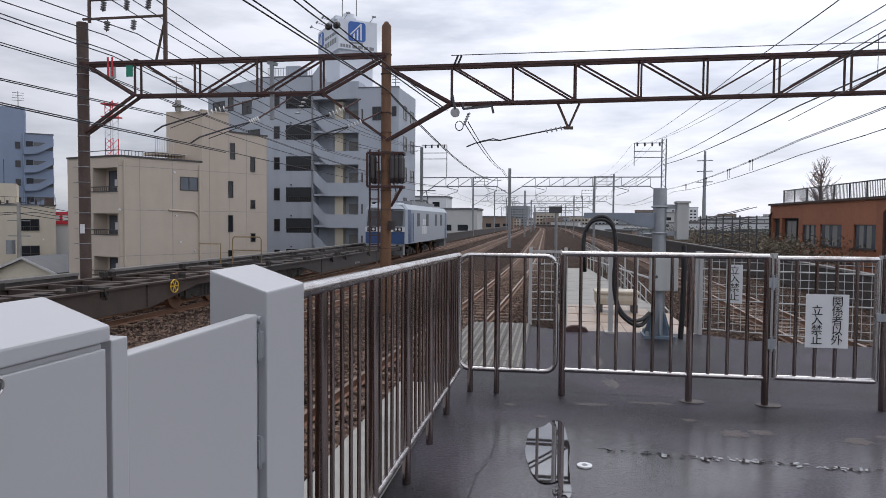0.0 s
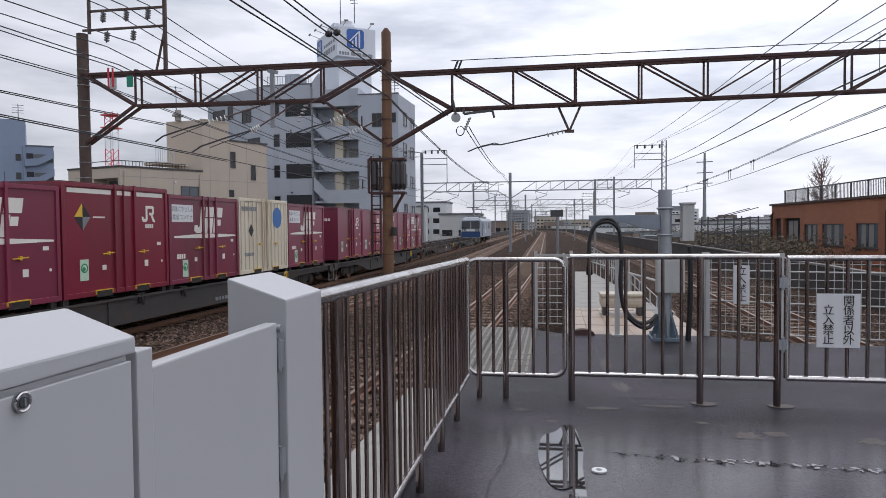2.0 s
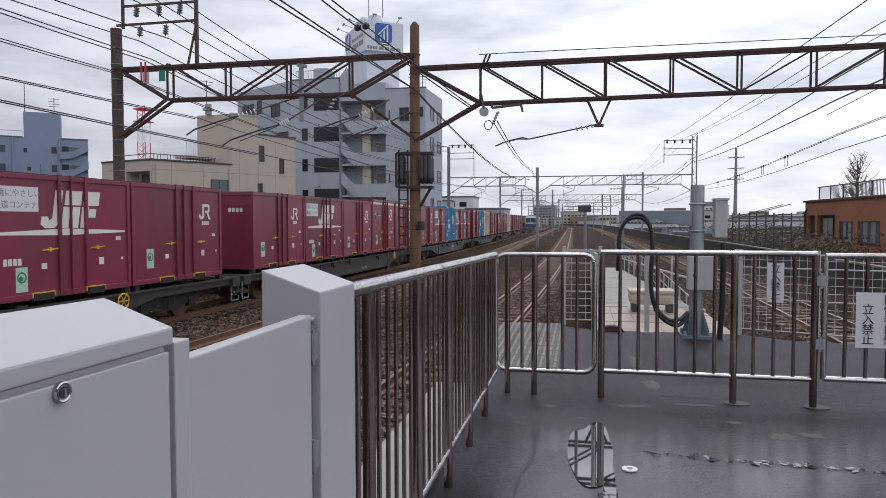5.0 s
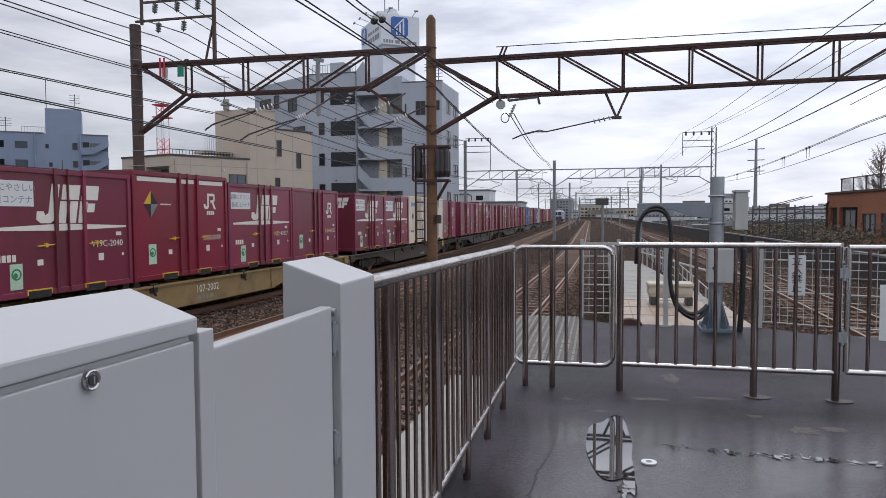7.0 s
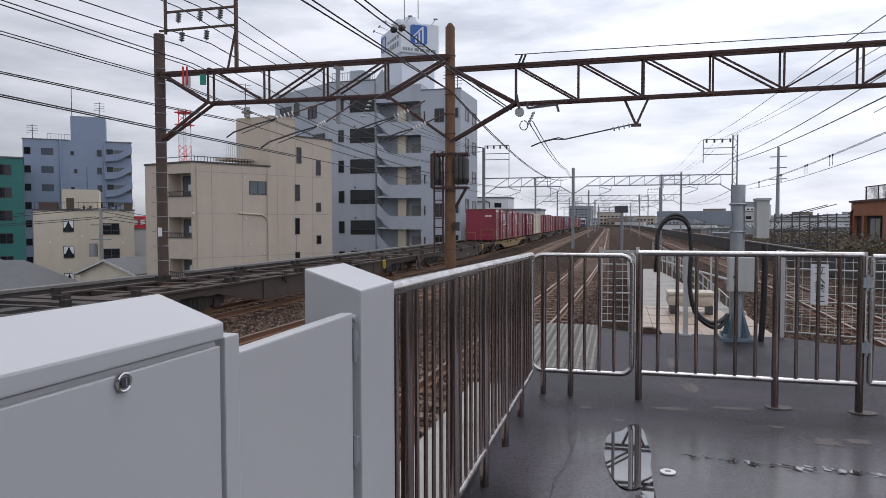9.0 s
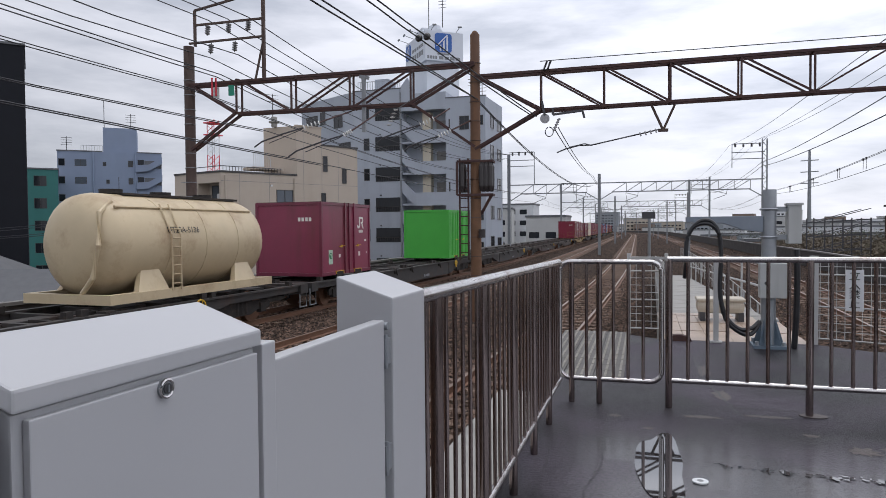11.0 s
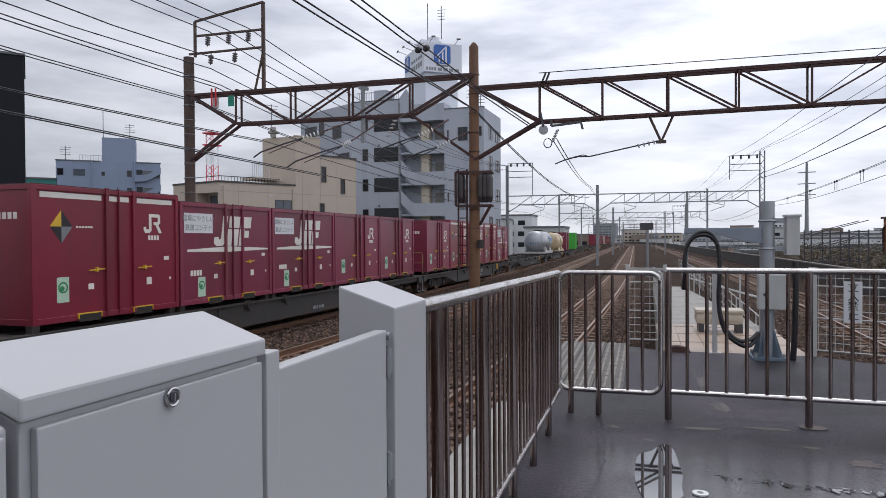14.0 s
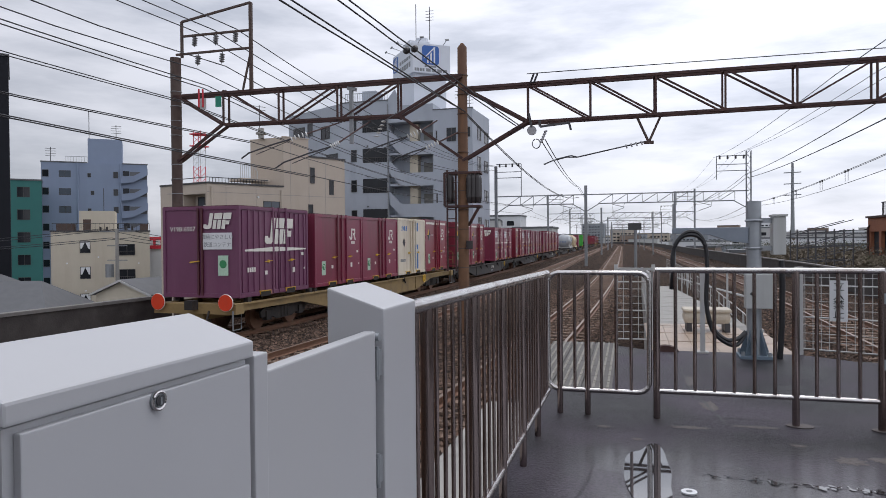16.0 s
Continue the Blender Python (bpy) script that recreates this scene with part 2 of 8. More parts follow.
def ballast_material():
    m = bpy.data.materials.new("brown_ballast")
    m.use_nodes = True
    n, l = m.node_tree.nodes, m.node_tree.links
    b = n["Principled BSDF"]
    b.inputs["Roughness"].default_value, b.inputs["Specular IOR Level"].default_value = 0.95, 0.1
    tc, v = n.new("ShaderNodeTexCoord"), n.new("ShaderNodeTexVoronoi")
    v.inputs["Scale"].default_value = 17
    rp = n.new("ShaderNodeValToRGB")
    e = rp.color_ramp.elements
    e[0].color, e[1].color = (0.020, 0.013, 0.010, 1), (0.225, 0.150, 0.112, 1)
    sep, big, mul = n.new("ShaderNodeSeparateColor"), n.new("ShaderNodeTexNoise"), n.new("ShaderNodeMix")
    big.inputs["Scale"].default_value = 0.5
    mul.data_type, mul.blend_type = "RGBA", "MULTIPLY"
    mul.inputs["Factor"].default_value = 0.6
    l.new(tc.outputs["Object"], v.inputs["Vector"])
    l.new(tc.outputs["Object"], big.inputs["Vector"])
    l.new(v.outputs["Color"], sep.inputs["Color"])
    l.new(sep.outputs["Red"], rp.inputs["Fac"])
    l.new(rp.outputs["Color"], mul.inputs["A"])
    l.new(big.outputs["Fac"], mul.inputs["B"])
    # crevice shade between the stones is painted into the colour
    gap, gap_shade = n.new("ShaderNodeValToRGB"), n.new("ShaderNodeMix")
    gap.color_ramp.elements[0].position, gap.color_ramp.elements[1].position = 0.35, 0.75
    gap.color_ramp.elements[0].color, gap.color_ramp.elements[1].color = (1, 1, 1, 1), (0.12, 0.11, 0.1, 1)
    gap_shade.data_type, gap_shade.blend_type = "RGBA", "MULTIPLY"
    gap_shade.inputs["Factor"].default_value = 1.0
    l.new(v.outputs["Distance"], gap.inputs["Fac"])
    l.new(mul.outputs["Result"], gap_shade.inputs["A"])
    l.new(gap.outputs["Color"], gap_shade.inputs["B"])
    l.new(gap_shade.outputs["Result"], b.inputs["Base Color"])
    bp = n.new("ShaderNodeBump")
    bp.inputs["Strength"].default_value, bp.inputs["Distance"].default_value, bp.invert = 1.0, 0.08, True
    l.new(v.outputs["Distance"], bp.inputs["Height"])
    l.new(bp.outputs["Normal"], b.inputs["Normal"])
    return m


BALLAST = ballast_material()


def stone_material():
    m = material("ballast_stone", (0.098, 0.062, 0.045), 0.9, vary=0.5, scale=25)
    n, l = m.node_tree.nodes, m.node_tree.links
    geo, mr, hs = n.new("ShaderNodeNewGeometry"), n.new("ShaderNodeMapRange"), n.new("ShaderNodeHueSaturation")
    mr.inputs["To Min"].default_value, mr.inputs["To Max"].default_value = 0.25, 2.0
    b = n["Principled BSDF"]
    l.new(geo.outputs["Random Per Island"], mr.inputs["Value"])
    l.new(b.inputs["Base Color"].links[0].from_socket, hs.inputs["Color"])
    l.new(mr.outputs["Result"], hs.inputs["Value"])
    l.new(hs.outputs["Color"], b.inputs["Base Color"])
    return m


STONE = stone_material()


def platform_material():
    """Dark asphalt, wet all over, with puddles that mirror the sky."""
    m = bpy.data.materials.new("wet_asphalt")
    m.use_nodes = True
    n, l = m.node_tree.nodes, m.node_tree.links
    b = n["Principled BSDF"]
    tc = n.new("ShaderNodeTexCoord")
    big, fine = n.new("ShaderNodeTexNoise"), n.new("ShaderNodeTexNoise")
    big.inputs["Scale"].default_value, big.inputs["Detail"].default_value = 0.9, 5
    fine.inputs["Scale"].default_value, fine.inputs["Detail"].default_value = 160, 3
    l.new(tc.outputs["Object"], big.inputs["Vector"])
    l.new(tc.outputs["Object"], fine.inputs["Vector"])
    rp = n.new("ShaderNodeValToRGB")
    e = rp.color_ramp.elements
    e[0].position, e[0].color = 0.40, (0.0105, 0.0090, 0.0115, 1)
    e[1].position, e[1].color = 0.62, (0.062, 0.053, 0.067, 1)
    l.new(big.outputs["Fac"], rp.inputs["Fac"])
    grit, speck = n.new("ShaderNodeTexNoise"), n.new("ShaderNodeMix")
    grit.inputs["Scale"].default_value, grit.inputs["Detail"].default_value, grit.inputs["Roughness"].default_value = 45, 6, 0.75
    speck.data_type, speck.blend_type = "RGBA", "MULTIPLY"
    speck.inputs["Factor"].default_value = 1.0
    coarse = n.new("ShaderNodeMapRange")
    coarse.inputs["From Min"].default_value, coarse.inputs["From Max"].default_value = 0.36, 0.66
    coarse.inputs["To Min"].default_value, coarse.inputs["To Max"].default_value = 0.30, 1.9
    coarse.clamp = False
    l.new(grit.outputs["Fac"], coarse.inputs["Value"])
    l.new(tc.outputs["Object"], grit.inputs["Vector"])
    l.new(rp.outputs["Color"], speck.inputs["A"])
    l.new(coarse.outputs[0], speck.inputs["B"])
    hs = n.new("ShaderNodeHueSaturation")
    hs.inputs["Saturation"].default_value = 1.0
    l.new(speck.outputs["Result"], hs.inputs["Color"])
    l.new(hs.outputs["Color"], b.inputs["Base Color"])
    rr = n.new("ShaderNodeMapRange")
    rr.inputs["From Min"].default_value, rr.inputs["From Max"].default_value = 0.35, 0.7
    rr.inputs["To Min"].default_value, rr.inputs["To Max"].default_value = 0.36, 0.62
    l.new(big.outputs["Fac"], rr.inputs["Value"])
    l.new(rr.outputs["Result"], b.inputs["Roughness"])
    bp = n.new("ShaderNodeBump")
    b.inputs["Specular IOR Level"].default_value = 0.17
    bp.inputs["Strength"].default_value, bp.inputs["Distance"].default_value = 1.0, 0.012
    l.new(grit.outputs["Fac"], bp.inputs["Height"])
    l.new(bp.outputs["Normal"], b.inputs["Normal"])
    # a film of rain water lies on the sunken slab between the seams
    sep = n.new("ShaderNodeSeparateXYZ")
    l.new(tc.outputs["Object"], sep.inputs[0])
    film = None
    for axis, lo, hi in (("X", -0.55, -0.05), ("Y", 5.5, 4.1)):
        edge = n.new("ShaderNodeMapRange")
        edge.interpolation_type = "SMOOTHSTEP"
        edge.inputs["From Min"].default_value, edge.inputs["From Max"].default_value = lo, hi
        l.new(sep.outputs[axis], edge.inputs["Value"])
        if film:
            both = n.new("ShaderNodeMath")
            both.operation = "MULTIPLY"
            l.new(film.outputs[0], both.inputs[0])
            l.new(edge.outputs[0], both.inputs[1])
            film = both
        else:
            film = edge
    pool = n.new("ShaderNodeMapRange")
    pool.inputs["From Min"].default_value, pool.inputs["From Max"].default_value = 0.68, 0.42
    pool.inputs["To Min"].default_value, pool.inputs["To Max"].default_value = 0.25, 1.0
    l.new(big.outputs["Fac"], pool.inputs["Value"])
    wet = n.new("ShaderNodeMath")
    wet.operation = "MULTIPLY"
    l.new(film.outputs[0], wet.inputs[0])
    l.new(pool.outputs[0], wet.inputs[1])
    l.new(wet.outputs[0], b.inputs["Coat Weight"])
    b.inputs["Coat Roughness"].default_value = 0.15
    b.inputs["Coat IOR"].default_value = 1.9
    ripple = n.new("ShaderNodeBump")
    ripple.inputs["Strength"].default_value, ripple.inputs["Distance"].default_value = 0.12, 0.004
    l.new(fine.outputs["Fac"], ripple.inputs["Height"])
    l.new(ripple.outputs["Normal"], b.inputs["Coat Normal"])
    return m


ASPHALT = platform_material()
WATER = material("still_water", (0.02, 0.021, 0.023), 0.02, vary=0.1, spec=1.0)
WATER.node_tree.nodes["Principled BSDF"].inputs["IOR"].default_value = 2.0


# ---- helpers for meshes ----
def block(bm, x0, x1, y0, y1, z0, z1):
    v = [bm.verts.new(p) for p in ((x0, y0, z0), (x1, y0, z0), (x1, y1, z0), (x0, y1, z0), (x0, y0, z1), (x1, y0, z1), (x1, y1, z1), (x0, y1, z1))]
    for q in ((3, 2, 1, 0), (4, 5, 6, 7), (0, 1, 5, 4), (1, 2, 6, 5), (2, 3, 7, 6), (3, 0, 4, 7)):
        bm.faces.new([v[i] for i in q])
    return v


def tube(bm, pts, r, seg=8, closed=False):
    """A round bar swept along a line of points."""
    pts = [Vector(p) for p in pts]
    rings = []
    n = len(pts)
    for i, p in enumerate(pts):
        if closed:
            d = pts[(i + 1) % n] - pts[i - 1]
        else:
            d = pts[min(i + 1, n - 1)] - pts[max(i - 1, 0)]
        d.normalize()
        up = Vector((0, 0, 1)) if abs(d.z) < 0.95 else Vector((0, 1, 0))
        a = d.cross(up).normalized()
        b = a.cross(d)
        rr = r[i] if isinstance(r, (list, tuple)) else r
        rings.append([bm.verts.new(p + rr * (math.cos(2 * math.pi * k / seg) * a + math.sin(2 * math.pi * k / seg) * b)) for k in range(seg)])
    for i in range(n if closed else n - 1):
        s, e = rings[i], rings[(i + 1) % n]
        for k in range(seg):
            bm.faces.new((s[k], s[(k + 1) % seg], e[(k + 1) % seg], e[k]))
    if not closed:
        bm.faces.new(rings[0])
        bm.faces.new(rings[-1][::-1])


def beam(bm, a, b, w, h=None):
    """A square bar from a to b."""
    a, b = Vector(a), Vector(b)
    h = h or w
    d = (b - a).normalized()
    up = Vector((0, 0, 1)) if abs(d.z) < 0.95 else Vector((0, 1, 0))
    s = d.cross(up).normalized() * w / 2
    u = s.cross(d).normalized() * h / 2
    v = [bm.verts.new(p + i * s + j * u) for p in (a, b) for i, j in ((-1, -1), (1, -1), (1, 1), (-1, 1))]
    for q in ((0, 1, 2, 3), (7, 6, 5, 4), (0, 4, 5, 1), (1, 5, 6, 2), (2, 6, 7, 3), (3, 7, 4, 0)):
        bm.faces.new([v[i] for i in q])


def plate(bm, poly, x, depth=0.012, axis="x"):
    """A flat sheet cut to a polygon of (along, up) pairs, standing out by depth from the plane axis = x."""
    def place(u, w, d):
        return (d, u, w) if axis == "x" else ((u, d, w) if axis == "y" else (u, w, d))
    lo = [bm.verts.new(place(u, w, x)) for u, w in poly]
    hi = [bm.verts.new(place(u, w, x + depth)) for u, w in poly]
    bm.faces.new(hi)
    bm.faces.new(lo[::-1])
    k = len(poly)
    for i in range(k):
        bm.faces.new((lo[i], lo[(i + 1) % k], hi[(i + 1) % k], hi[i]))


def circle(cx, cy, r, n=20, r2=None):
    return [(cx + r * math.cos(2 * math.pi * i / n), cy + (r2 or r) * math.sin(2 * math.pi * i / n)) for i in range(n)]


def finish(bm, name, mat, bevel=0.0, smooth=False):
    bmesh.ops.recalc_face_normals(bm, faces=bm.faces)
    if bevel:
        bmesh.ops.bevel(bm, geom=bm.edges[:], offset=bevel, segments=2, affect="EDGES", profile=0.6, clamp_overlap=True)
    me = bpy.data.meshes.new(name)
    bm.to_mesh(me)
    bm.free()
    if mat:
        me.materials.append(mat)
    if smooth:
        me.shade_smooth()
        me.set_sharp_from_angle(angle=radians(40))
    return me


def part(name, bm, mat, parent, label="", bevel=0.0, smooth=False, at=None):
    ob = new(name, finish(bm, name, mat, bevel, smooth))
    ob.parent = parent
    if at:
        ob.matrix_basis = at
    return tagged(ob, label)


def thing(name, label, category, m=None, group="", kind=""):
    ob = new(name)
    ob.empty_display_size = 0.2
    if m is not None:
        ob.matrix_basis = m
    return tagged(ob, label, category, group, kind)


def one(name, bm, mat, label, category, group="", kind="", bevel=0.0, smooth=False, m=None):
    ob = new(name, finish(bm, name, mat, bevel, smooth))
    if m is not None:
        ob.matrix_basis = m
    return tagged(ob, label, category, group, kind)


def lettering(text, size, mat, parent, m, name="lettering", label=""):
    cu = bpy.data.curves.new(name, "FONT")
    cu.body, cu.size, cu.align_x, cu.align_y = text, size, "CENTER", "CENTER"
    cu.extrude, cu.resolution_u = 0.0015, 2
    tmp = bpy.data.objects.new("tmp_text", cu)
    scene.collection.objects.link(tmp)
    me = bpy.data.meshes.new_from_object(tmp.evaluated_get(bpy.context.evaluated_depsgraph_get()))
    bpy.data.objects.remove(tmp)
    bpy.data.curves.remove(cu)
    me.name = name
    me.materials.clear()
    me.materials.append(mat)
    ob = new(name, me)
    ob.parent, ob.matrix_basis = parent, m
    return tagged(ob, label)


# ---- plan of the line: a gentle left-hand curve ----
RAIL_Z = -1.0
DECK_Z = 0.0


def line_x(y):
    q = np.minimum(y, 55.0)
    r = np.clip(y, 240.0, 460.0) - 240.0
    return -2.82 + 0.056 * q - 0.0006 * q * q - 0.010 * (y - q) - 0.0007 * r * r - 0.308 * np.maximum(y - 460.0, 0.0)


def slope(y):
    return 0.056 - 0.0012 * min(y, 55.0) - 0.0014 * (min(max(y, 240.0), 460.0) - 240.0)


def on_line(y, off, z=0.0):
    a = math.atan(slope(y))
    return Vector((line_x(y) + off * math.cos(a), y - off * math.sin(a), z))


def heading(y):
    return -math.degrees(math.atan(slope(y)))


LINE_Y = np.linspace(-140, 700, 8401)
LINE_S = np.concatenate([[0], np.cumsum(np.hypot(np.diff(LINE_Y), np.diff(line_x(LINE_Y))))])
LINE_S -= np.interp(0, LINE_Y, LINE_S)


def y_at(s):
    return float(np.interp(s, LINE_S, LINE_Y))

# ---- ground, viaduct and tracks ----
def ribbon(bm, off0, off1, z0, z1, y0, y1, step=4.0):
    """A strip along the line between two offsets."""
    last = None
    n = max(1, int(round((y1 - y0) / step)))
    for i in range(n + 1):
        y = y0 + (y1 - y0) * i / n
        row = [bm.verts.new(on_line(y, off0, z0)), bm.verts.new(on_line(y, off1, z1))]
        if last:
            bm.faces.new((last[0], last[1], row[1], row[0]))
        last = row


def wall_along(bm, off, thick, z0, z1, y0, y1, step=4.0):
    n = max(1, int(round((y1 - y0) / step)))
    rows = []
    for i in range(n + 1):
        y = y0 + (y1 - y0) * i / n
        rows.append([bm.verts.new(on_line(y, o, z)) for o, z in ((off - thick / 2, z0), (off + thick / 2, z0), (off + thick / 2, z1), (off - thick / 2, z1))])
    for a, b in zip(rows, rows[1:]):
        for k in range(4):
            bm.faces.new((a[k], a[(k + 1) % 4], b[(k + 1) % 4], b[k]))
    bm.faces.new(rows[0][::-1])
    bm.faces.new(rows[-1])


GROUND_Z = -7.5
bm = bmesh.new()
bmesh.ops.create_grid(bm, x_segments=8, y_segments=8, size=2500)
one("ground", bm, GROUND_M, "grey town ground below the railway viaduct", "ground", kind="structure", m=pose(0, 0, GROUND_Z))

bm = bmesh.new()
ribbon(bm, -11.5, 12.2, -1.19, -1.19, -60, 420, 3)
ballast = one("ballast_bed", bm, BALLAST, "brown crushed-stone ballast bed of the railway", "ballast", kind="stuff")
bm = bmesh.new()
wall_along(bm, 0.3, 24.0, -7.5, -1.22, -60, 420, 6)
one("viaduct", bm, CONCRETE, "concrete viaduct that carries the tracks", "viaduct", kind="structure")

TRACKS = {"near": 0.0, "middle": -5.0, "freight": -8.87, "right": 8.0}


def rail_profile(bm, off, y0, y1):
    prof = [(-0.065, 0), (0.065, 0), (0.065, 0.012), (0.012, 0.03), (0.012, 0.115), (0.033, 0.125), (0.033, 0.148), (-0.033, 0.148), (-0.033, 0.125), (-0.012, 0.115), (-0.012, 0.03), (-0.065, 0.012)]
    n = int((y1 - y0) / 3)
    last = None
    for i in range(n + 1):
        y = y0 + (y1 - y0) * i / n
        row = [bm.verts.new(on_line(y, off + u, RAIL_Z - 0.15 + w)) for u, w in prof]
        if last:
            for k in range(len(prof)):
                f = bm.faces.new((last[k], last[(k + 1) % 12], row[(k + 1) % 12], row[k]))
                f.material_index = 1 if k == 6 else 0
        last = row


def build_track(key, off):
    track = thing("railway_track", "narrow-gauge railway track with rusty steel rails on sleepers", "railway track", group="railway tracks", kind="structure")
    for side in (-0.5665, 0.5665):
        b = bmesh.new()
        rail_profile(b, off + side, -60, 400)
        r = part("rail", b, RAIL, track)
        r.data.materials.append(RAIL_TOP)
    b = bmesh.new()
    block(b, -1.0, 1.0, -0.11, 0.11, -0.1, 0.0)
    me = finish(b, "sleeper", SLEEPER)
    near = range(0, 110) if key in ("near", "middle") else range(0, 70)
    for i in near:
        y = 2 + i * 0.62
        s = new("sleeper", me)
        s.parent = track
        s.matrix_basis = pose(*on_line(y, off, RAIL_Z - 0.152), 0, 0, heading(y))
    b = bmesh.new()
    for i in range(len(near), 420):
        y = 2 + i * 0.62
        m = pose(*on_line(y, off, RAIL_Z - 0.152), 0, 0, heading(y))
        for v in block(b, -1.0, 1.0, -0.11, 0.11, -0.1, 0.0):
            v.co = m @ v.co
    part("far_sleepers", b, SLEEPER, track)


for key, off in TRACKS.items():
    build_track(key, off)

# loose stones on the nearest stretch of ballast
rng = np.random.default_rng(3)
sv, sf = [], []
for i in range(42000):
    y = float(6 + 30 * rng.random() ** 1.5)
    off = float(rng.uniform(-11.0, 1.6)) if i % 6 else float(rng.uniform(5.5, 11.3))
    if any(abs(abs(off - o) - 0.5665) < 0.09 for o in TRACKS.values()):
        continue
    c = on_line(y, off, -1.185 + (0.03 if any(abs(off - o) < 1.2 for o in TRACKS.values()) else 0.0))
    r = float(rng.uniform(0.025, 0.05))
    a = rng.normal(size=(6, 3)) * 0.25
    k = len(sv)
    for j, d in enumerate(((1, 0, 0), (-1, 0, 0), (0, 1, 0), (0, -1, 0), (0, 0, 0.8), (0, 0, -0.6))):
        sv.append((c.x + r * (d[0] + a[j][0]), c.y + r * (d[1] + a[j][1]), c.z + r * (d[2] + a[j][2])))
    for q in ((0, 2, 4), (2, 1, 4), (1, 3, 4), (3, 0, 4), (2, 0, 5), (1, 2, 5), (3, 1, 5), (0, 3, 5)):
        sf.append([k + t for t in q])
me = bpy.data.meshes.new("ballast_stones")
me.from_pydata(sv, [], sf)
me.materials.append(STONE)
tagged(new("ballast_stones", me), "loose brown ballast stones between the sleepers", "ballast", kind="stuff")

# parapets: dark walls with a pale coping, broken at the pole
for label, off, spans in (("dark concrete parapet along the freight track", -11.5, ((-60, 17.3), (18.9, 400))), ("dark parapet wall along the outer track", 12.0, ((-60, 400),))):
    for i, (y0, y1) in enumerate(spans):
        w = thing("parapet", label, "parapet", kind="structure")
        bm = bmesh.new()
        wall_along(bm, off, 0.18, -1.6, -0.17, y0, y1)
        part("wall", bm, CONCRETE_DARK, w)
        bm = bmesh.new()
        wall_along(bm, off, 0.26, -0.17, -0.09, y0, y1)
        part("coping", bm, COPING, w, "paler coping")

# ---- platform end ----
EDGE_L, EDGE_R = -1.15, 3.75


def platform():
    p = thing("platform", "island platform end paved with dark wet asphalt", "platform", kind="structure")
    b = bmesh.new()
    def outline(z):
        return [b.verts.new((x, y, z)) for x, y in ((-1.30, -25), (3.9, -25), (4.15, 8.85), (2.62, 9.05), (2.1, 9.42), (0.25, 9.42), (-0.18, 9.75), (-0.28, 9.80), (-0.95, 9.80), (-1.02, 6.2), (-1.12, 2))]
    lo, hi = outline(-1.3), outline(0.0)
    b.faces.new(hi)
    b.faces.new(lo[::-1])
    for i in range(len(lo)):
        b.faces.new((lo[i], lo[(i + 1) % len(lo)], hi[(i + 1) % len(lo)], hi[i]))
    part("deck", b, ASPHALT, p)
    b = bmesh.new()
    for y0, y1 in ((-25, 2.0), (2.0, 6.0)):
        block(b, -1.18, -0.72, y0, y1 - 0.01, 0.004, 0.03)
    part("edge_slab", b, CONCRETE, p, "pale concrete platform edge")
    return p


TACTILE_STUD = material("worn_pale_stud", (0.21, 0.195, 0.165), 0.55, vary=0.2)
plat = platform()
b = bmesh.new()
block(b, -0.145, 0.145, -0.145, 0.145, 0.0, 0.012)
for i in range(4):
    for j in range(4):
        u = -0.105 + 0.07 * i
        v = -0.105 + 0.07 * j
        n0 = len(b.faces)
        block(b, u - 0.012, u + 0.012, v - 0.03, v + 0.03, 0.012, 0.019)
        b.faces.ensure_lookup_table()
        for f in b.faces[n0:]:
            f.material_index = 1
tile = finish(b, "tactile_tile", TACTILE)
tile.materials.append(TACTILE_STUD)
for i in range(3):
    for j in range(10):
        o = new("tactile_tile", tile)
        o.parent = plat
        o.matrix_basis = pose(-0.87 + 0.3 * i, 6.98 + 0.3 * j, 0.004)

# puddles and the drain cap
def puddle(name, cx, cy, rx, ry, seed, wob=0.25, n=48):
    r = np.random.default_rng(seed)
    ph = r.uniform(0, 6.28, 5)
    b = bmesh.new()
    vs = []
    for i in range(n):
        a = 2 * math.pi * i / n
        k = 1 + wob * sum(math.sin((j + 2) * a + ph[j]) / (j + 1.5) for j in range(5))
        vs.append(b.verts.new((cx + rx * k * math.cos(a), cy + ry * k * math.sin(a), 0.004 + 0.0004 * (seed % 9))))
    b.faces.new(vs)
    one(name, b, WATER, "shallow rain puddle mirroring the overcast sky on wet asphalt", "puddle", group="puddles", kind="stuff")


puddle("puddle", 0.16, 4.46, 0.16, 0.54, 5, 0.17, 90)
puddle("puddle", 0.25, 4.0, 0.05, 0.24, 7, 0.35, 60)
# one strip of water: its broken reflection is shaped as separate specks
rp = random.Random(9)
for i in range(90):
    x = 0.50 + i * 0.030
    for k in range(2):
        r = rp.uniform(0.006, 0.030) * (1.0 if i % 9 in (3, 4) else 0.6)
        puddle("puddle", x + rp.uniform(-0.02, 0.02), 4.49 - 0.055 * (x - 0.5) + rp.gauss(0, 0.022), r, r * rp.uniform(0.5, 1.1), 20 + 2 * i + k, 0.5, 12)
for i in range(10):
    puddle("puddle", 0.22 + rp.gauss(0, 0.02), 3.72 + rp.gauss(0, 0.05), rp.uniform(0.005, 0.025), rp.uniform(0.01, 0.03), 300 + i, 0.5, 12)
cap = thing("survey_marker", "small round white survey disc set in the asphalt", "survey marker", pose(0.381, 4.179, 0.002))
b = bmesh.new()
plate(b, circle(0, 0, 0.045, 24), 0.0, 0.008, "z")
part("disc", b, SIGN_WHITE, cap)
b = bmesh.new()
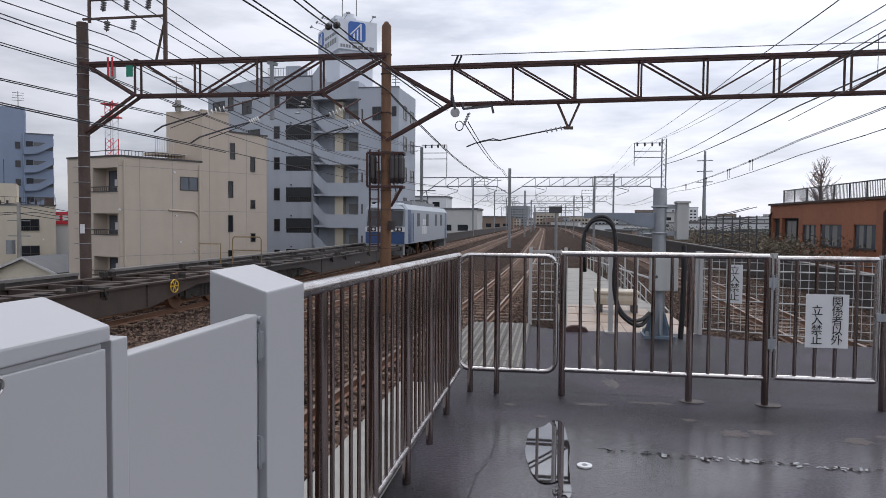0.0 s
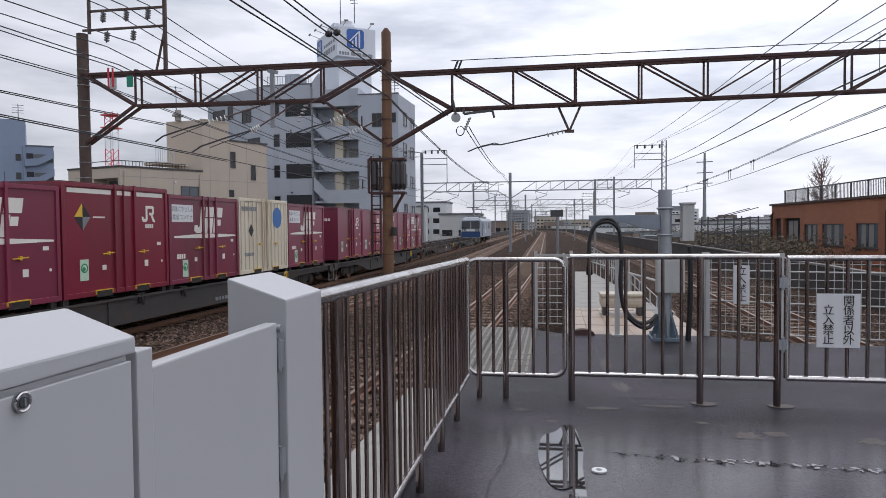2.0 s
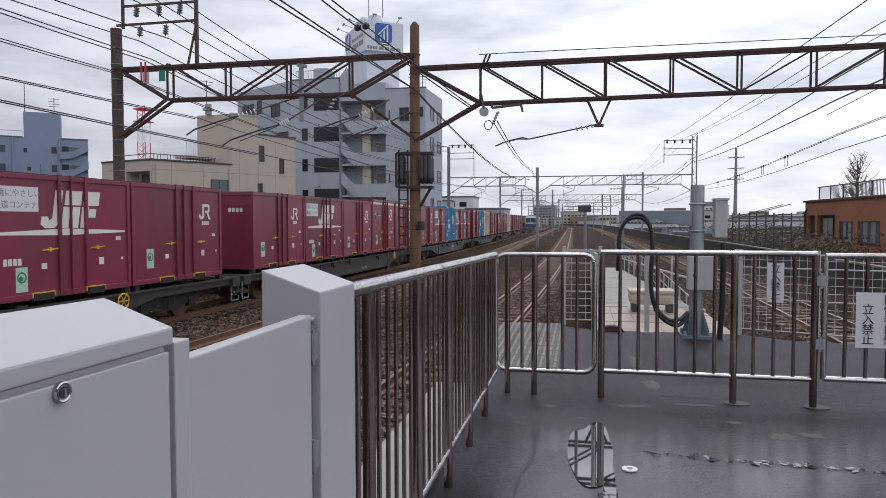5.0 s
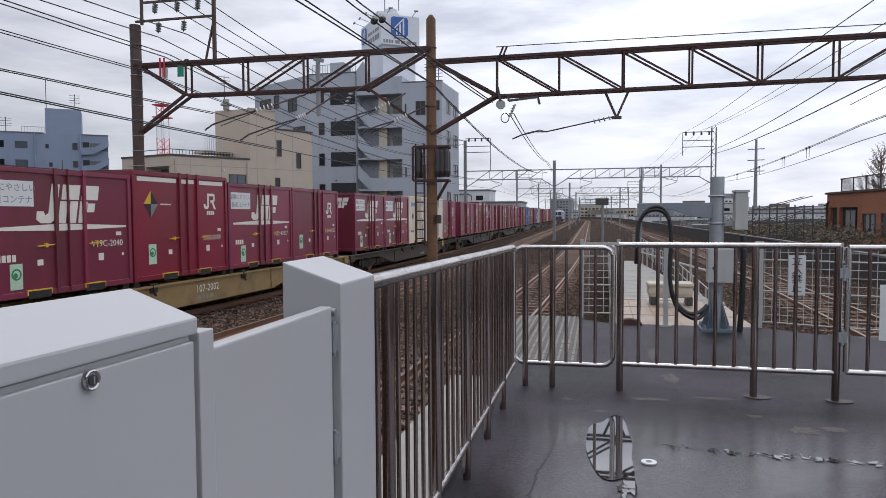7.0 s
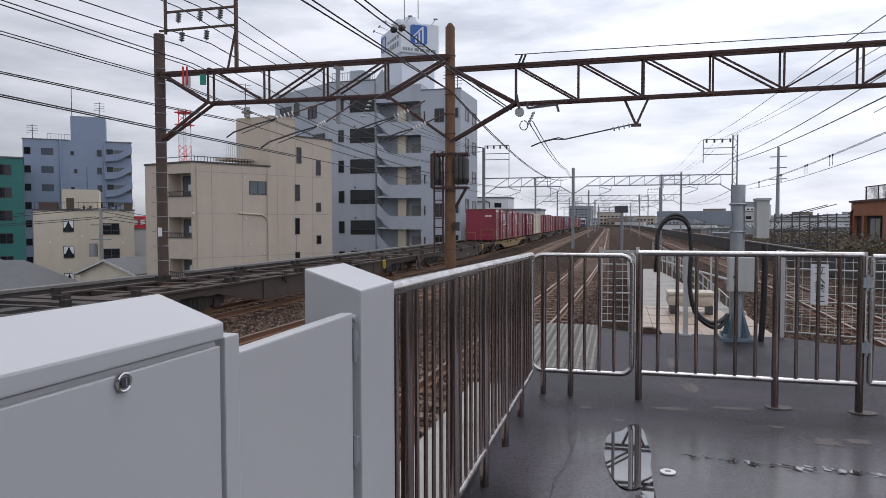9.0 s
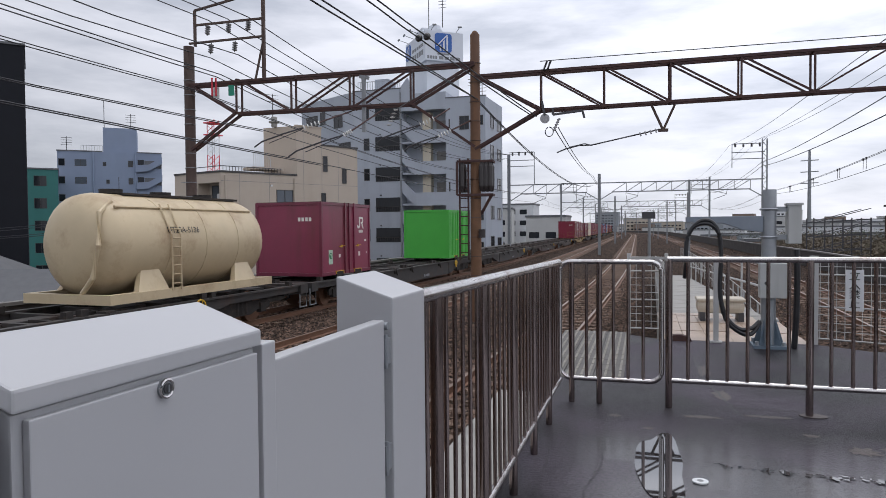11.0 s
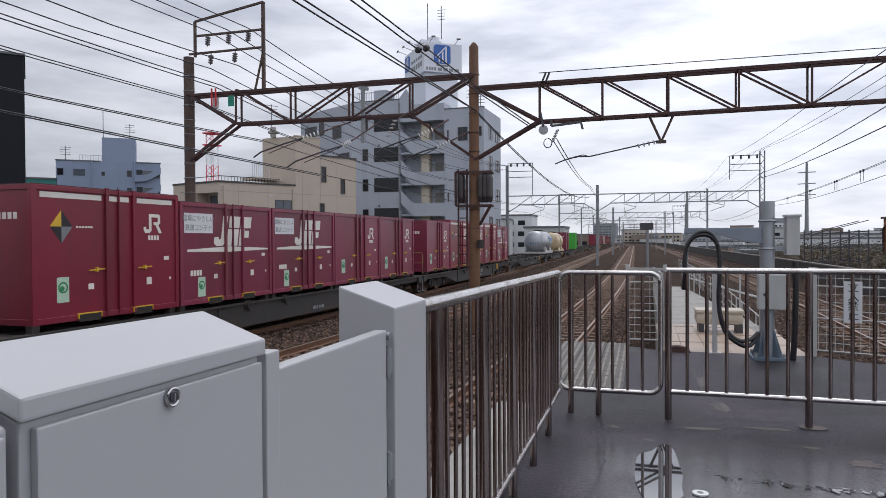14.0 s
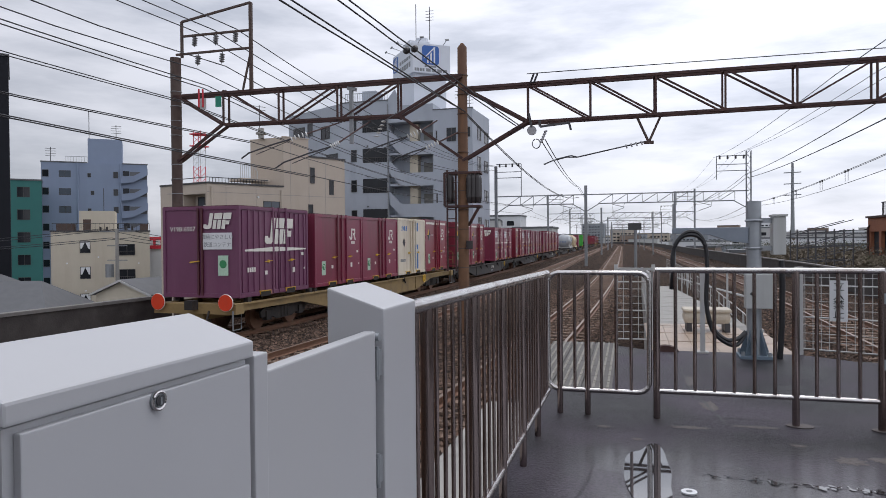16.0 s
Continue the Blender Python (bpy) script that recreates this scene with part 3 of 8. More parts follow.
plate(b, circle(0, 0, 0.018, 16), 0.008, 0.002, "z")
part("centre", b, GREY_STEEL, cap)

# unseen roof and block, added behind the viewer to shade the platform side of things
BLOCKER_BROWN = material("unseen_blocker_brown", (0.12, 0.085, 0.065), 0.7, vary=0.2, scale=2)
cn = thing("canopy", "unseen low brown roof added behind the viewer to block skylight", "canopy", kind="structure")
b = bmesh.new()
block(b, -1.7, 4.6, -30, -1.5, 3.1, 3.4)
part("roof_slab", b, BLOCKER_BROWN, cn)
for y in (-6.0, -14.0, -22.0):
    b = bmesh.new()
    block(b, 1.2, 1.45, y, y + 0.25, 0.0, 3.1)
    part("column", b, BLOCKER_BROWN, cn)
b = bmesh.new()
block(b, -0.4, 3.4, -16, -8.5, 0.0, 3.1)
one("stair_house", b, BLOCKER_BROWN, "unseen brown block added on the platform behind the viewer to block light", "stair house", kind="structure")

def crack(pts, seed, width=0.006):
    r = random.Random(seed)
    bm2 = bmesh.new()
    last = None
    for (xa, ya), (xb, yb) in zip(pts, pts[1:]):
        n = 14
        for i in range(n):
            k = i / n
            x, y = xa + (xb - xa) * k + r.uniform(-0.018, 0.018), ya + (yb - ya) * k
            w = width * r.uniform(0.3, 1.2)
            row = [bm2.verts.new((x - w, y, 0.002)), bm2.verts.new((x + w, y + w, 0.002))]
            if last:
                bm2.faces.new((last[0], last[1], row[1], row[0]))
            last = row
    one("crack", bm2, INK, "dark irregular crack in the asphalt", "crack", group="cracks", kind="stuff")


crack([(-0.21, 5.3), (-0.18, 4.45), (-0.25, 3.93), (-0.27, 3.3), (-0.2, 2.6)], 1, 0.005)
crack([(0.78, 5.75), (0.72, 6.3), (0.62, 6.9), (0.60, 8.2), (0.52, 9.3)], 2, 0.012)
crack([(-0.45, 6.05), (0.30, 6.0), (0.8, 5.98), (1.6, 5.96), (2.6, 5.98), (3.6, 5.97)], 3, 0.011)
crack([(-0.62, 5.4), (-0.55, 4.6), (-0.50, 3.6), (-0.45, 2.0)], 4, 0.003)

WORN = material("worn_brown_asphalt", (0.075, 0.062, 0.058), 0.6, vary=0.45, scale=30, bump=0.5, bump_scale=60)


def worn_patch(cx, cy, rx, ry, seed):
    """A thin scab where the asphalt skin has peeled."""
    r = random.Random(seed)
    b = bmesh.new()
    n = 26
    vs = []
    for i in range(n):
        a = 2 * math.pi * i / n
        k = r.uniform(0.55, 1.1)
        vs.append(b.verts.new((cx + rx * k * math.cos(a), cy + ry * k * math.sin(a), 0.0015)))
    b.faces.new(vs)
    one("worn_patch", b, WORN, "brownish peeled patch in the dark asphalt", "asphalt patch", group="worn asphalt patches", kind="stuff")


for k, (x, y, rx, ry) in enumerate(((1.45, 5.02, 0.11, 0.10), (1.66, 5.08, 0.10, 0.07), (2.25, 5.0, 0.12, 0.09), (2.5, 5.12, 0.10, 0.06), (1.2, 5.3, 0.06, 0.05), (-0.15, 5.5, 0.06, 0.05), (0.5, 5.62, 0.16, 0.05), (1.0, 5.75, 0.2, 0.05), (0.1, 5.2, 0.05, 0.04), (2.9, 5.4, 0.15, 0.08), (0.72, 6.4, 0.08, 0.2), (0.66, 7.4, 0.07, 0.3))):
    worn_patch(x, y, rx, ry, 40 + k)

# ---- the freight train: things in their own space, x to the platform side, y ahead, z up from the deck or the rail ----
def rect(y0, y1, z0, z1):
    return [(y0, z0), (y1, z0), (y1, z1), (y0, z1)]


def slant(y0, z0, w, h, lean):
    return [(y0, z0), (y0 + w, z0), (y0 + w + lean, z0 + h), (y0 + lean, z0 + h)]


def big_mark(b, x, y, z, s, axis="x", depth=0.006):
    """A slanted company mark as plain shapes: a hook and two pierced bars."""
    hook = [(0.0, 0.10), (0.12, 0.0), (0.38, 0.0), (0.52, 0.12), (0.66, 1.0), (0.44, 1.0), (0.33, 0.26), (0.24, 0.2), (0.2, 0.3), (0.03, 0.3)]
    plate(b, [(y + s * 1.16 * u, z + s * w) for u, w in hook], x, depth, axis)
    for poly in (slant(0.58, 0.0, 0.21, 0.57, 0.08), slant(0.69, 0.61, 0.50, 0.39, 0.06), slant(0.86, 0.0, 0.22, 0.57, 0.09), slant(1.15, 0.0, 0.22, 0.57, 0.08), slant(1.26, 0.61, 0.50, 0.39, 0.06), slant(1.42, 0.28, 0.22, 0.24, 0.04)):
        plate(b, [(y + s * 1.16 * u, z + s * w) for u, w in poly], x, depth, axis)


def small_mark(b, x, y, z, s):
    mark = [(0.0, 0.32), (0.0, 0.15), (0.12, 0.0), (0.42, 0.0), (0.56, 0.14), (0.56, 0.83), (1.03, 0.83), (1.03, 0.58), (0.72, 0.58), (0.72, 0.42), (0.86, 0.42), (1.10, 0.0), (1.32, 0.0), (1.06, 0.43), (1.2, 0.53), (1.2, 0.92), (1.1, 1.0), (0.38, 1.0), (0.38, 0.2), (0.17, 0.2), (0.17, 0.32)]
    plate(b, [(y + s * u, z + s * w) for u, w in mark], x, 0.006)


def bars(b, x, y, z, h, widths, gap=0.03):
    for w in widths:
        plate(b, rect(y, y + w, z, z + h), x, 0.005)
        y += w + gap


def char_bars(b, x, y, z, h, count):
    bars(b, x, y, z, h, [h * 0.62] * count, h * 0.2)


CODES = {}


def container(kind, paint, height=2.45, label="", ribbed=False, rods=(0.45, 0.53, 0.64), text_code=""):
    """A twelve-foot freight container with side doors; its base centre is the origin."""
    L, Wd = 3.65, 2.40
    hx, hy = Wd / 2, L / 2
    root = thing("freight_container", label, "freight container", group="containers on the freight train")
    b = bmesh.new()
    block(b, -hx + 0.03, hx - 0.03, -hy + 0.03, hy - 0.03, 0.10, height - 0.05)
    part("body", b, paint, root)
    b = bmesh.new()
    for x in (-hx, hx - 0.09):
        for y in (-hy, hy - 0.09):
            block(b, x, x + 0.09, y, y + 0.09, 0.06, height - 0.02)
        block(b, x, x + 0.09, -hy + 0.09, hy - 0.09, height - 0.11, height - 0.02)
        block(b, x, x + 0.09, -hy + 0.09, hy - 0.09, 0.06, 0.17)
    for y in (-hy, hy - 0.09):
        block(b, -hx + 0.09, hx - 0.09, y, y + 0.09, height - 0.11, height - 0.02)
        block(b, -hx + 0.09, hx - 0.09, y, y + 0.09, 0.06, 0.17)
    part("corner_frame", b, paint, root, bevel=0.008)
    b = bmesh.new()
    block(b, -hx + 0.02, hx - 0.02, -hy + 0.02, hy - 0.02, height - 0.05, height)
    part("roof", b, RED_TRIM if paint in (RED_WINE, RED_BRIGHT, PURPLE) else paint, root)
    face = hx - 0.03
    if ribbed:
        b = bmesh.new()
        for i in range(13):
            y = -hy + 0.2 + i * (L - 0.4) / 12
            if all(abs((y + hy) / L - r) > 0.03 for r in rods):
                block(b, face, face + 0.025, y - 0.055, y + 0.055, 0.2, height - 0.13)
        part("side_ribs", b, paint, root)
    for r in rods:
        b = bmesh.new()
        y = -hy + r * L
        w = 0.012 if abs(r - 0.53) < 0.01 else 0.035
        block(b, face, face + 0.05, y - w, y + w, 0.08, height + 0.012)
        part("door_rod", b, paint, root)
    for u in (0.33, 0.70):
        b = bmesh.new()
        y = -hy + u * L
        block(b, face + 0.01, face + 0.055, y - 0.275, y - 0.255, 0.09, 0.18)
        block(b, face + 0.01, face + 0.055, y + 0.255, y + 0.275, 0.09, 0.18)
        block(b, face + 0.01, face + 0.055, y - 0.275, y + 0.275, 0.168, 0.188)
        part("fork_pocket", b, YELLOW, root, "yellow-edged fork pocket")
        # solid dark block paints the shade inside the hollow pocket
        b = bmesh.new()
        block(b, face, face + 0.05, y - 0.25, y + 0.25, 0.03, 0.165)
        part("pocket_recess", b, GRIME, root)
    for u in (0.38, 0.72):
        b = bmesh.new()
        y = -hy + u * L
        beam(b, (face + 0.045, y - 0.2, 0.98), (face + 0.045, y + 0.18, 1.0), 0.022)
        block(b, face, face + 0.055, y - 0.025, y + 0.025, 0.95, 1.03)
        part("door_handle", b, YELLOW, root, "yellow door handle")
    x = face + (0.026 if ribbed else 0.001)

    def sticker(u, z, w, h, mat, name="sticker", lab=""):
        b = bmesh.new()
        y = -hy + u * L
        plate(b, rect(y, y + w, z, z + h), x, 0.004)
        return part(name, b, mat, root, lab)

    def eco(u, z):
        sticker(u, z, 0.26, 0.46, MINT, "eco_sticker", "pale green sticker with a round print")
        b = bmesh.new()
        y = -hy + u * L + 0.13
        ring, inner = circle(y, z + 0.27, 0.105, 18), circle(y, z + 0.27, 0.075, 18)
        for i in range(18):
            j = (i + 1) % 18
            plate(b, [ring[i], ring[j], inner[j], inner[i]], x + 0.004, 0.003)
        plate(b, circle(y - 0.02, z + 0.25, 0.05, 10), x + 0.004, 0.003)
        part("eco_print", b, LEAF_GREEN, root)

    small = bmesh.new()
    if kind in ("mark", "purple"):
        b = bmesh.new()
        big_mark(b, x, -hy + 0.33 * L, height - 1.03, 0.74)
        part("company_mark", b, LOGO_WHITE, root, "off-white slanted company mark")
        b = bmesh.new()
        plate(b, [(-hy + 0.07 * L, 1.28), (-hy + 0.5 * L, 1.255), (-hy + 0.96 * L, 1.29), (-hy + 0.96 * L, 1.33), (-hy + 0.5 * L, 1.39), (-hy + 0.07 * L, 1.33)], x, 0.005)
        part("tapered_stripe", b, LOGO_WHITE, root, "white tapered stripe")
        char_bars(small, x, -hy + 0.10 * L, 0.72, 0.125, 4)
        ye = -hy - 0.001
        b = bmesh.new()
        big_mark(b, ye, 0.05 if kind == "mark" else 0.1, height - 0.62, 0.42, "y", -0.006)
        part("company_mark", b, LOGO_WHITE, root, "off-white slanted company mark")
        if kind == "purple":
            b = bmesh.new()
            plate(b, rect(0.08, 0.98, height - 1.16, height - 0.72), ye, -0.004, "y")
            part("slogan_panel", b, SIGN_WHITE, root)
            for i, line in enumerate(("環境にやさしい", "鉄道コンテナ")):
                lettering(line, 0.142, GREY_STEEL, root, Matrix.Translation((0.53, ye - 0.006, height - 0.84 - 0.2 * i)) @ pose(0, 0, 0, 90, 0, 0), "slogan")
            lettering("V19B-6907", 0.18, LOGO_WHITE, root, Matrix.Translation((-0.55, ye - 0.006, height - 0.62)) @ pose(0, 0, 0, 90, 0, 0), "container_code")
            b = bmesh.new()
            plate(b, rect(0.55, 0.86, height - 1.85, height - 1.32), ye, -0.004, "y")
            part("eco_sticker", b, MINT, root)
            b = bmesh.new()
            plate(b, circle(0.705, height - 1.55, 0.11, 16), ye - 0.004, -0.003, "y")
            part("eco_print", b, LEAF_GREEN, root)
            for xa in (-0.06, 0.06):
                b = bmesh.new()
                block(b, xa - 0.025, xa + 0.025, -hy - 0.03, -hy + 0.02, 0.12, height - 0.05)
                part("door_rod", b, RED_TRIM, root)
            b = bmesh.new()
            beam(b, (-0.3, -hy - 0.05, 1.0), (0.0, -hy - 0.05, 1.03), 0.03)
            part("door_handle", b, YELLOW, root)
        else:
            for i in range(8):
                plate(small, rect(-0.86, -0.76, height - 0.5 - i * 0.15, height - 0.39 - i * 0.15), ye, -0.004, "y")
        if kind == "mark":
            sticker(0.045, height - 0.72, 1.0, 0.46, SIGN_WHITE, "slogan_panel", "white slogan panel")
            for i, line in enumerate(("環境にやさしい", "鉄道コンテナ")):
                lettering(line, 0.158, GREY_STEEL, root, Matrix.Translation((x + 0.005, -hy + 0.045 * L + 0.5, height - 0.39 - 0.215 * i)) @ pose(0, 0, 0, 90, 0, 90), "slogan")
            eco(0.17, 0.22)
    elif kind in ("plain", "strip"):
        b = bmesh.new()
        small_mark(b, x, -hy + 0.72 * L, height - 0.85, 0.40)
        part("company_mark", b, LOGO_WHITE, root, "white company mark")
        char_bars(small, x, -hy + 0.755 * L, height - 1.0, 0.10, 4)
        eco(0.14, 0.42)
        if kind == "strip":
            for u0, u1 in ((0.05, 0.42), (0.47, 0.61), (0.67, 0.95)):
                sticker(u0, height - 0.235, (u1 - u0) * L, 0.10, LOGO_WHITE, "white_band")
            y, z = -hy + 0.17 * L, height - 0.75
            for poly, mat in (([(y - 0.24, z), (y, z), (y, z + 0.3)], YELLOW), ([(y, z), (y + 0.24, z), (y, z + 0.3)], INK), ([(y - 0.24, z), (y, z - 0.3), (y, z)], INK), ([(y, z), (y, z - 0.3), (y + 0.24, z)], GREY_STEEL)):
                b = bmesh.new()
                plate(b, poly, x, 0.004)
                part("height_diamond", b, mat, root, "yellow and black height diamond")
            bars(small, x, y + 0.32, z - 0.02, 0.035, [0.05] * 6, 0.015)
    elif kind in ("white", "cream"):
        bl = bmesh.new()
        if kind == "white":
            plate(bl, rect(-hy + 0.62 * L, -hy + 0.74 * L, height - 0.55, height - 0.15), x, 0.004)
            plate(bl, rect(-hy + 0.62 * L, -hy + 0.74 * L, 0.25, height - 1.15), x, 0.004)
            lettering("19A", 0.26, LOGO_WHITE, root, Matrix.Translation((x + 0.006, -hy + 0.68 * L, 1.05)) @ pose(0, 0, 0, 90, 0, 90), "type_letters")
            plate(bl, slant(-hy + 0.14 * L, height - 0.55, 0.10, 0.22, 0.02), x, 0.004)
            plate(bl, circle(-hy + 0.23 * L, height - 0.44, 0.11, 14), x, 0.004)
            plate(bl, slant(-hy + 0.28 * L, height - 0.55, 0.12, 0.22, 0.03), x, 0.004)
        else:
            plate(bl, circle(-hy + 0.76 * L, height - 0.62, 0.36, 24), x, 0.004)
            bars(small, x, -hy + 0.05 * L, height - 0.42, 0.14, [0.1] * 8, 0.03)
        part("company_mark", bl, PALE_BLUE, root, "blue company mark")
        y, z = -hy + 0.22 * L, height - 1.05
        b = bmesh.new()
        plate(b, [(y - 0.17, z), (y, z - 0.21), (y + 0.17, z), (y, z + 0.21)], x, 0.004)
        part("height_diamond", b, INK, root, "dark height diamond")
        char_bars(small, x, -hy + 0.1 * L, 0.62, 0.11, 7)
        small_ink = small
        tagged(part("stencilled_marks", small_ink, GREY_STEEL, root), kind="stuff")
        small = None
    elif kind == "blue":
        b = bmesh.new()
        y, z, r = -hy + 0.73 * L, height - 0.95, 0.33
        for pts in ([(x + 0.01, y + r * math.cos(a * 0.3142), z + r * math.sin(a * 0.3142)) for a in range(20)], [(x + 0.01, y + 0.45 * r * math.cos(a * 0.3142), z + r * math.sin(a * 0.3142)) for a in range(20)]):
            tube(b, pts, 0.016, 4, closed=True)
        for dz in (-0.5, 0, 0.5):
            w = r * math.sqrt(1 - dz * dz)
            tube(b, [(x + 0.01, y - w, z + r * dz), (x + 0.01, y + w, z + r * dz)], 0.014, 4)
        tube(b, [(x + 0.01, y, z - r), (x + 0.01, y, z + r)], 0.014, 4)
        part("globe_mark", b, LOGO_WHITE, root, "white globe mark")
        sticker(0.25, 1.02, 0.62, 0.58, SIGN_WHITE, "company_panel", "white company panel")
        b = bmesh.new()
        plate(b, rect(-hy + 0.27 * L, -hy + 0.41 * L, 1.3, 1.52), x + 0.004, 0.003)
        part("company_mark", b, LEAF_GREEN, root, "green company mark")
        y, z = -hy + 0.13 * L, height - 0.62
        for poly, mat in (([(y - 0.2, z), (y, z), (y, z + 0.28)], YELLOW), ([(y, z), (y + 0.2, z), (y, z + 0.28)], INK), ([(y - 0.2, z), (y, z - 0.28), (y + 0.2, z)], INK)):
            b = bmesh.new()
            plate(b, poly, x, 0.004)
            part("height_diamond", b, mat, root)
        for i in range(14):
            b = bmesh.new()
            y = -hy + 0.3 + i * 0.235
            plate(b, slant(y, height - 0.1, 0.11, 0.07, 0.06), hx + 0.001, 0.004)
            part("warning_stripe", b, LOGO_WHITE if i % 2 else INK, root)
        lettering("U19A-1157", 0.2, LOGO_WHITE, root, Matrix.Translation((x + 0.006, -hy + 0.27 * L, 0.83)) @ pose(0, 0, 0, 90, 0, 90), "container_code")
        sticker(0.1, 0.45, 0.3, 0.2, SIGN_WHITE)
        sticker(0.78, 0.55, 0.6, 0.09, SIGN_WHITE)
    if small is not None:
        if kind in ("mark", "plain", "strip", "purple"):
            sticker(0.33, 0.62, 0.13, 0.11, LOGO_WHITE)
            sticker(0.74, 0.62, 0.14, 0.15, LOGO_WHITE)
            sticker(0.88, 1.12, 0.15, 0.08, LOGO_WHITE)
            plate(small, circle(-hy + 0.93 * L, 0.72, 0.035, 10), x, 0.004)
            # rear end face: small marks
            for u, h in ((0.0, 0.11),) if kind in ("plain", "strip") else ():
                for i in range(4):
                    yb = -hy + 0.028
                    plate(small, rect(0.35 + i * 0.13, 0.44 + i * 0.13, height - 0.62, height - 0.50), yb - 0.004, 0.004, "y")
            if text_code:
                lettering(text_code, 0.19, LOGO_WHITE, root, Matrix.Translation((x + 0.006, -hy + 0.81 * L, 0.96)) @ pose(0, 0, 0, 90, 0, 90), "container_code")
            tagged(part("stencilled_marks", small, LOGO_WHITE, root), kind="stuff")
        else:
            small.free()
    return root


def wagon_frame(bm):
    """Fish-bellied side sills and the beams between them; origin on the rail top at the wagon's middle."""
    for x in (-1.16, 1.10):
        poly = [(-9.6, 0.98), (-9.6, 0.78), (-6.4, 0.76), (-4.3, 0.36), (4.3, 0.36), (6.4, 0.76), (9.6, 0.78), (9.6, 0.98)]
        plate(bm, poly, x, 0.06)
        block(bm, x - 0.06, x + 0.12, -9.6, 9.6, 0.94, 0.985)
        for y in (-4.2, 4.14):
            block(bm, x - 0.03, x + 0.09, y, y + 0.06, 0.4, 0.94)
    for i in range(17):
        y = -9.3 + i * 18.6 / 16
        block(bm, -1.05, 1.05, y - 0.07, y + 0.07, 0.80, 0.955)
    block(bm, -0.22, 0.22, -9.9, 9.9, 0.55, 0.93)
    for y in (-9.98, 9.6):
        block(bm, -1.25, 1.25, y, y + 0.38, 0.72, 0.99)


def wheel_mesh():
    b = bmesh.new()
    for r, x0, x1 in ((0.405, 0.0, 0.11), (0.43, -0.03, 0.0), (0.14, 0.11, 0.16)):
        ring0 = [b.verts.new((x0, r * math.cos(a * 0.2618), r * math.sin(a * 0.2618))) for a in range(24)]
        ring1 = [b.verts.new((x1, r * math.cos(a * 0.2618), r * math.sin(a * 0.2618))) for a in range(24)]
        b.faces.new(ring0[::-1])
        b.faces.new(ring1)
        for i in range(24):
            b.faces.new((ring0[i], ring0[(i + 1) % 24], ring1[(i + 1) % 24], ring1[i]))
    return finish(b, "wheel", RAIL)


WHEEL = wheel_mesh()


def add_bogie(root, y):
    b = bmesh.new()
    for x in (-0.98, 0.92):
        poly = [(y - 1.3, 0.52), (y - 1.12, 0.62), (y - 0.5, 0.60), (y - 0.35, 0.74), (y + 0.35, 0.74), (y + 0.5, 0.60), (y + 1.12, 0.62), (y + 1.3, 0.52), (y + 1.25, 0.36), (y + 0.7, 0.36), (y + 0.4, 0.26), (y - 0.4, 0.26), (y - 0.7, 0.36), (y - 1.25, 0.36)]
        plate(b, poly, x, 0.06)
        for dy in (-0.92, 0.92):
            block(b, x - 0.04, x + 0.10, y + dy - 0.13, y + dy + 0.13, 0.28, 0.54)
        for dy in (-0.18, 0.0, 0.18):
            tube(b, [(x + 0.03, y + dy, 0.3), (x + 0.03, y + dy, 0.6)], 0.06, 8)
    block(b, -0.9, 0.9, y - 0.2, y + 0.2, 0.45, 0.72)
    bogie = part("bogie", b, GRIME, root, "grimy two-axle bogie")
    for x, turn in ((0.5335, 0), (-0.5335, 180)):
        for dy in (-0.92, 0.92):
            w = new("wheel", WHEEL)
            w.parent = bogie
            w.matrix_basis = pose(x, y + dy, 0.405, 0, 0, turn)
    for dy in (-0.92, 0.92):
        b = bmesh.new()
        tube(b, [(-0.5, y + dy, 0.405), (0.5, y + dy, 0.405)], 0.08, 8)
        part("axle", b, GRIME, bogie)


b = bmesh.new()
block(b, -0.07, 0.07, -0.08, 0.08, 0.0, 0.155)
PEDESTAL = finish(b, "lock_pedestal", GRIME)


def end_hand_rail(root, yb):
    b = bmesh.new()
    tube(b, [(1.18, yb, 0.98), (1.18, yb, 1.82), (1.12, yb, 1.9), (0.2, yb, 1.9), (0.14, yb, 1.82), (0.14, yb, 0.98)], 0.022, 6)
    tube(b, [(1.18, yb, 1.45), (0.14, yb, 1.45)], 0.018, 6)
    tube(b, [(-0.3, yb, 0.98), (-0.3, yb, 1.65), (-1.1, yb, 1.65), (-1.1, yb, 0.98)], 0.022, 6)
    part("hand_rail", b, WAGON_YELLOW, root, "tubular end hand rail")


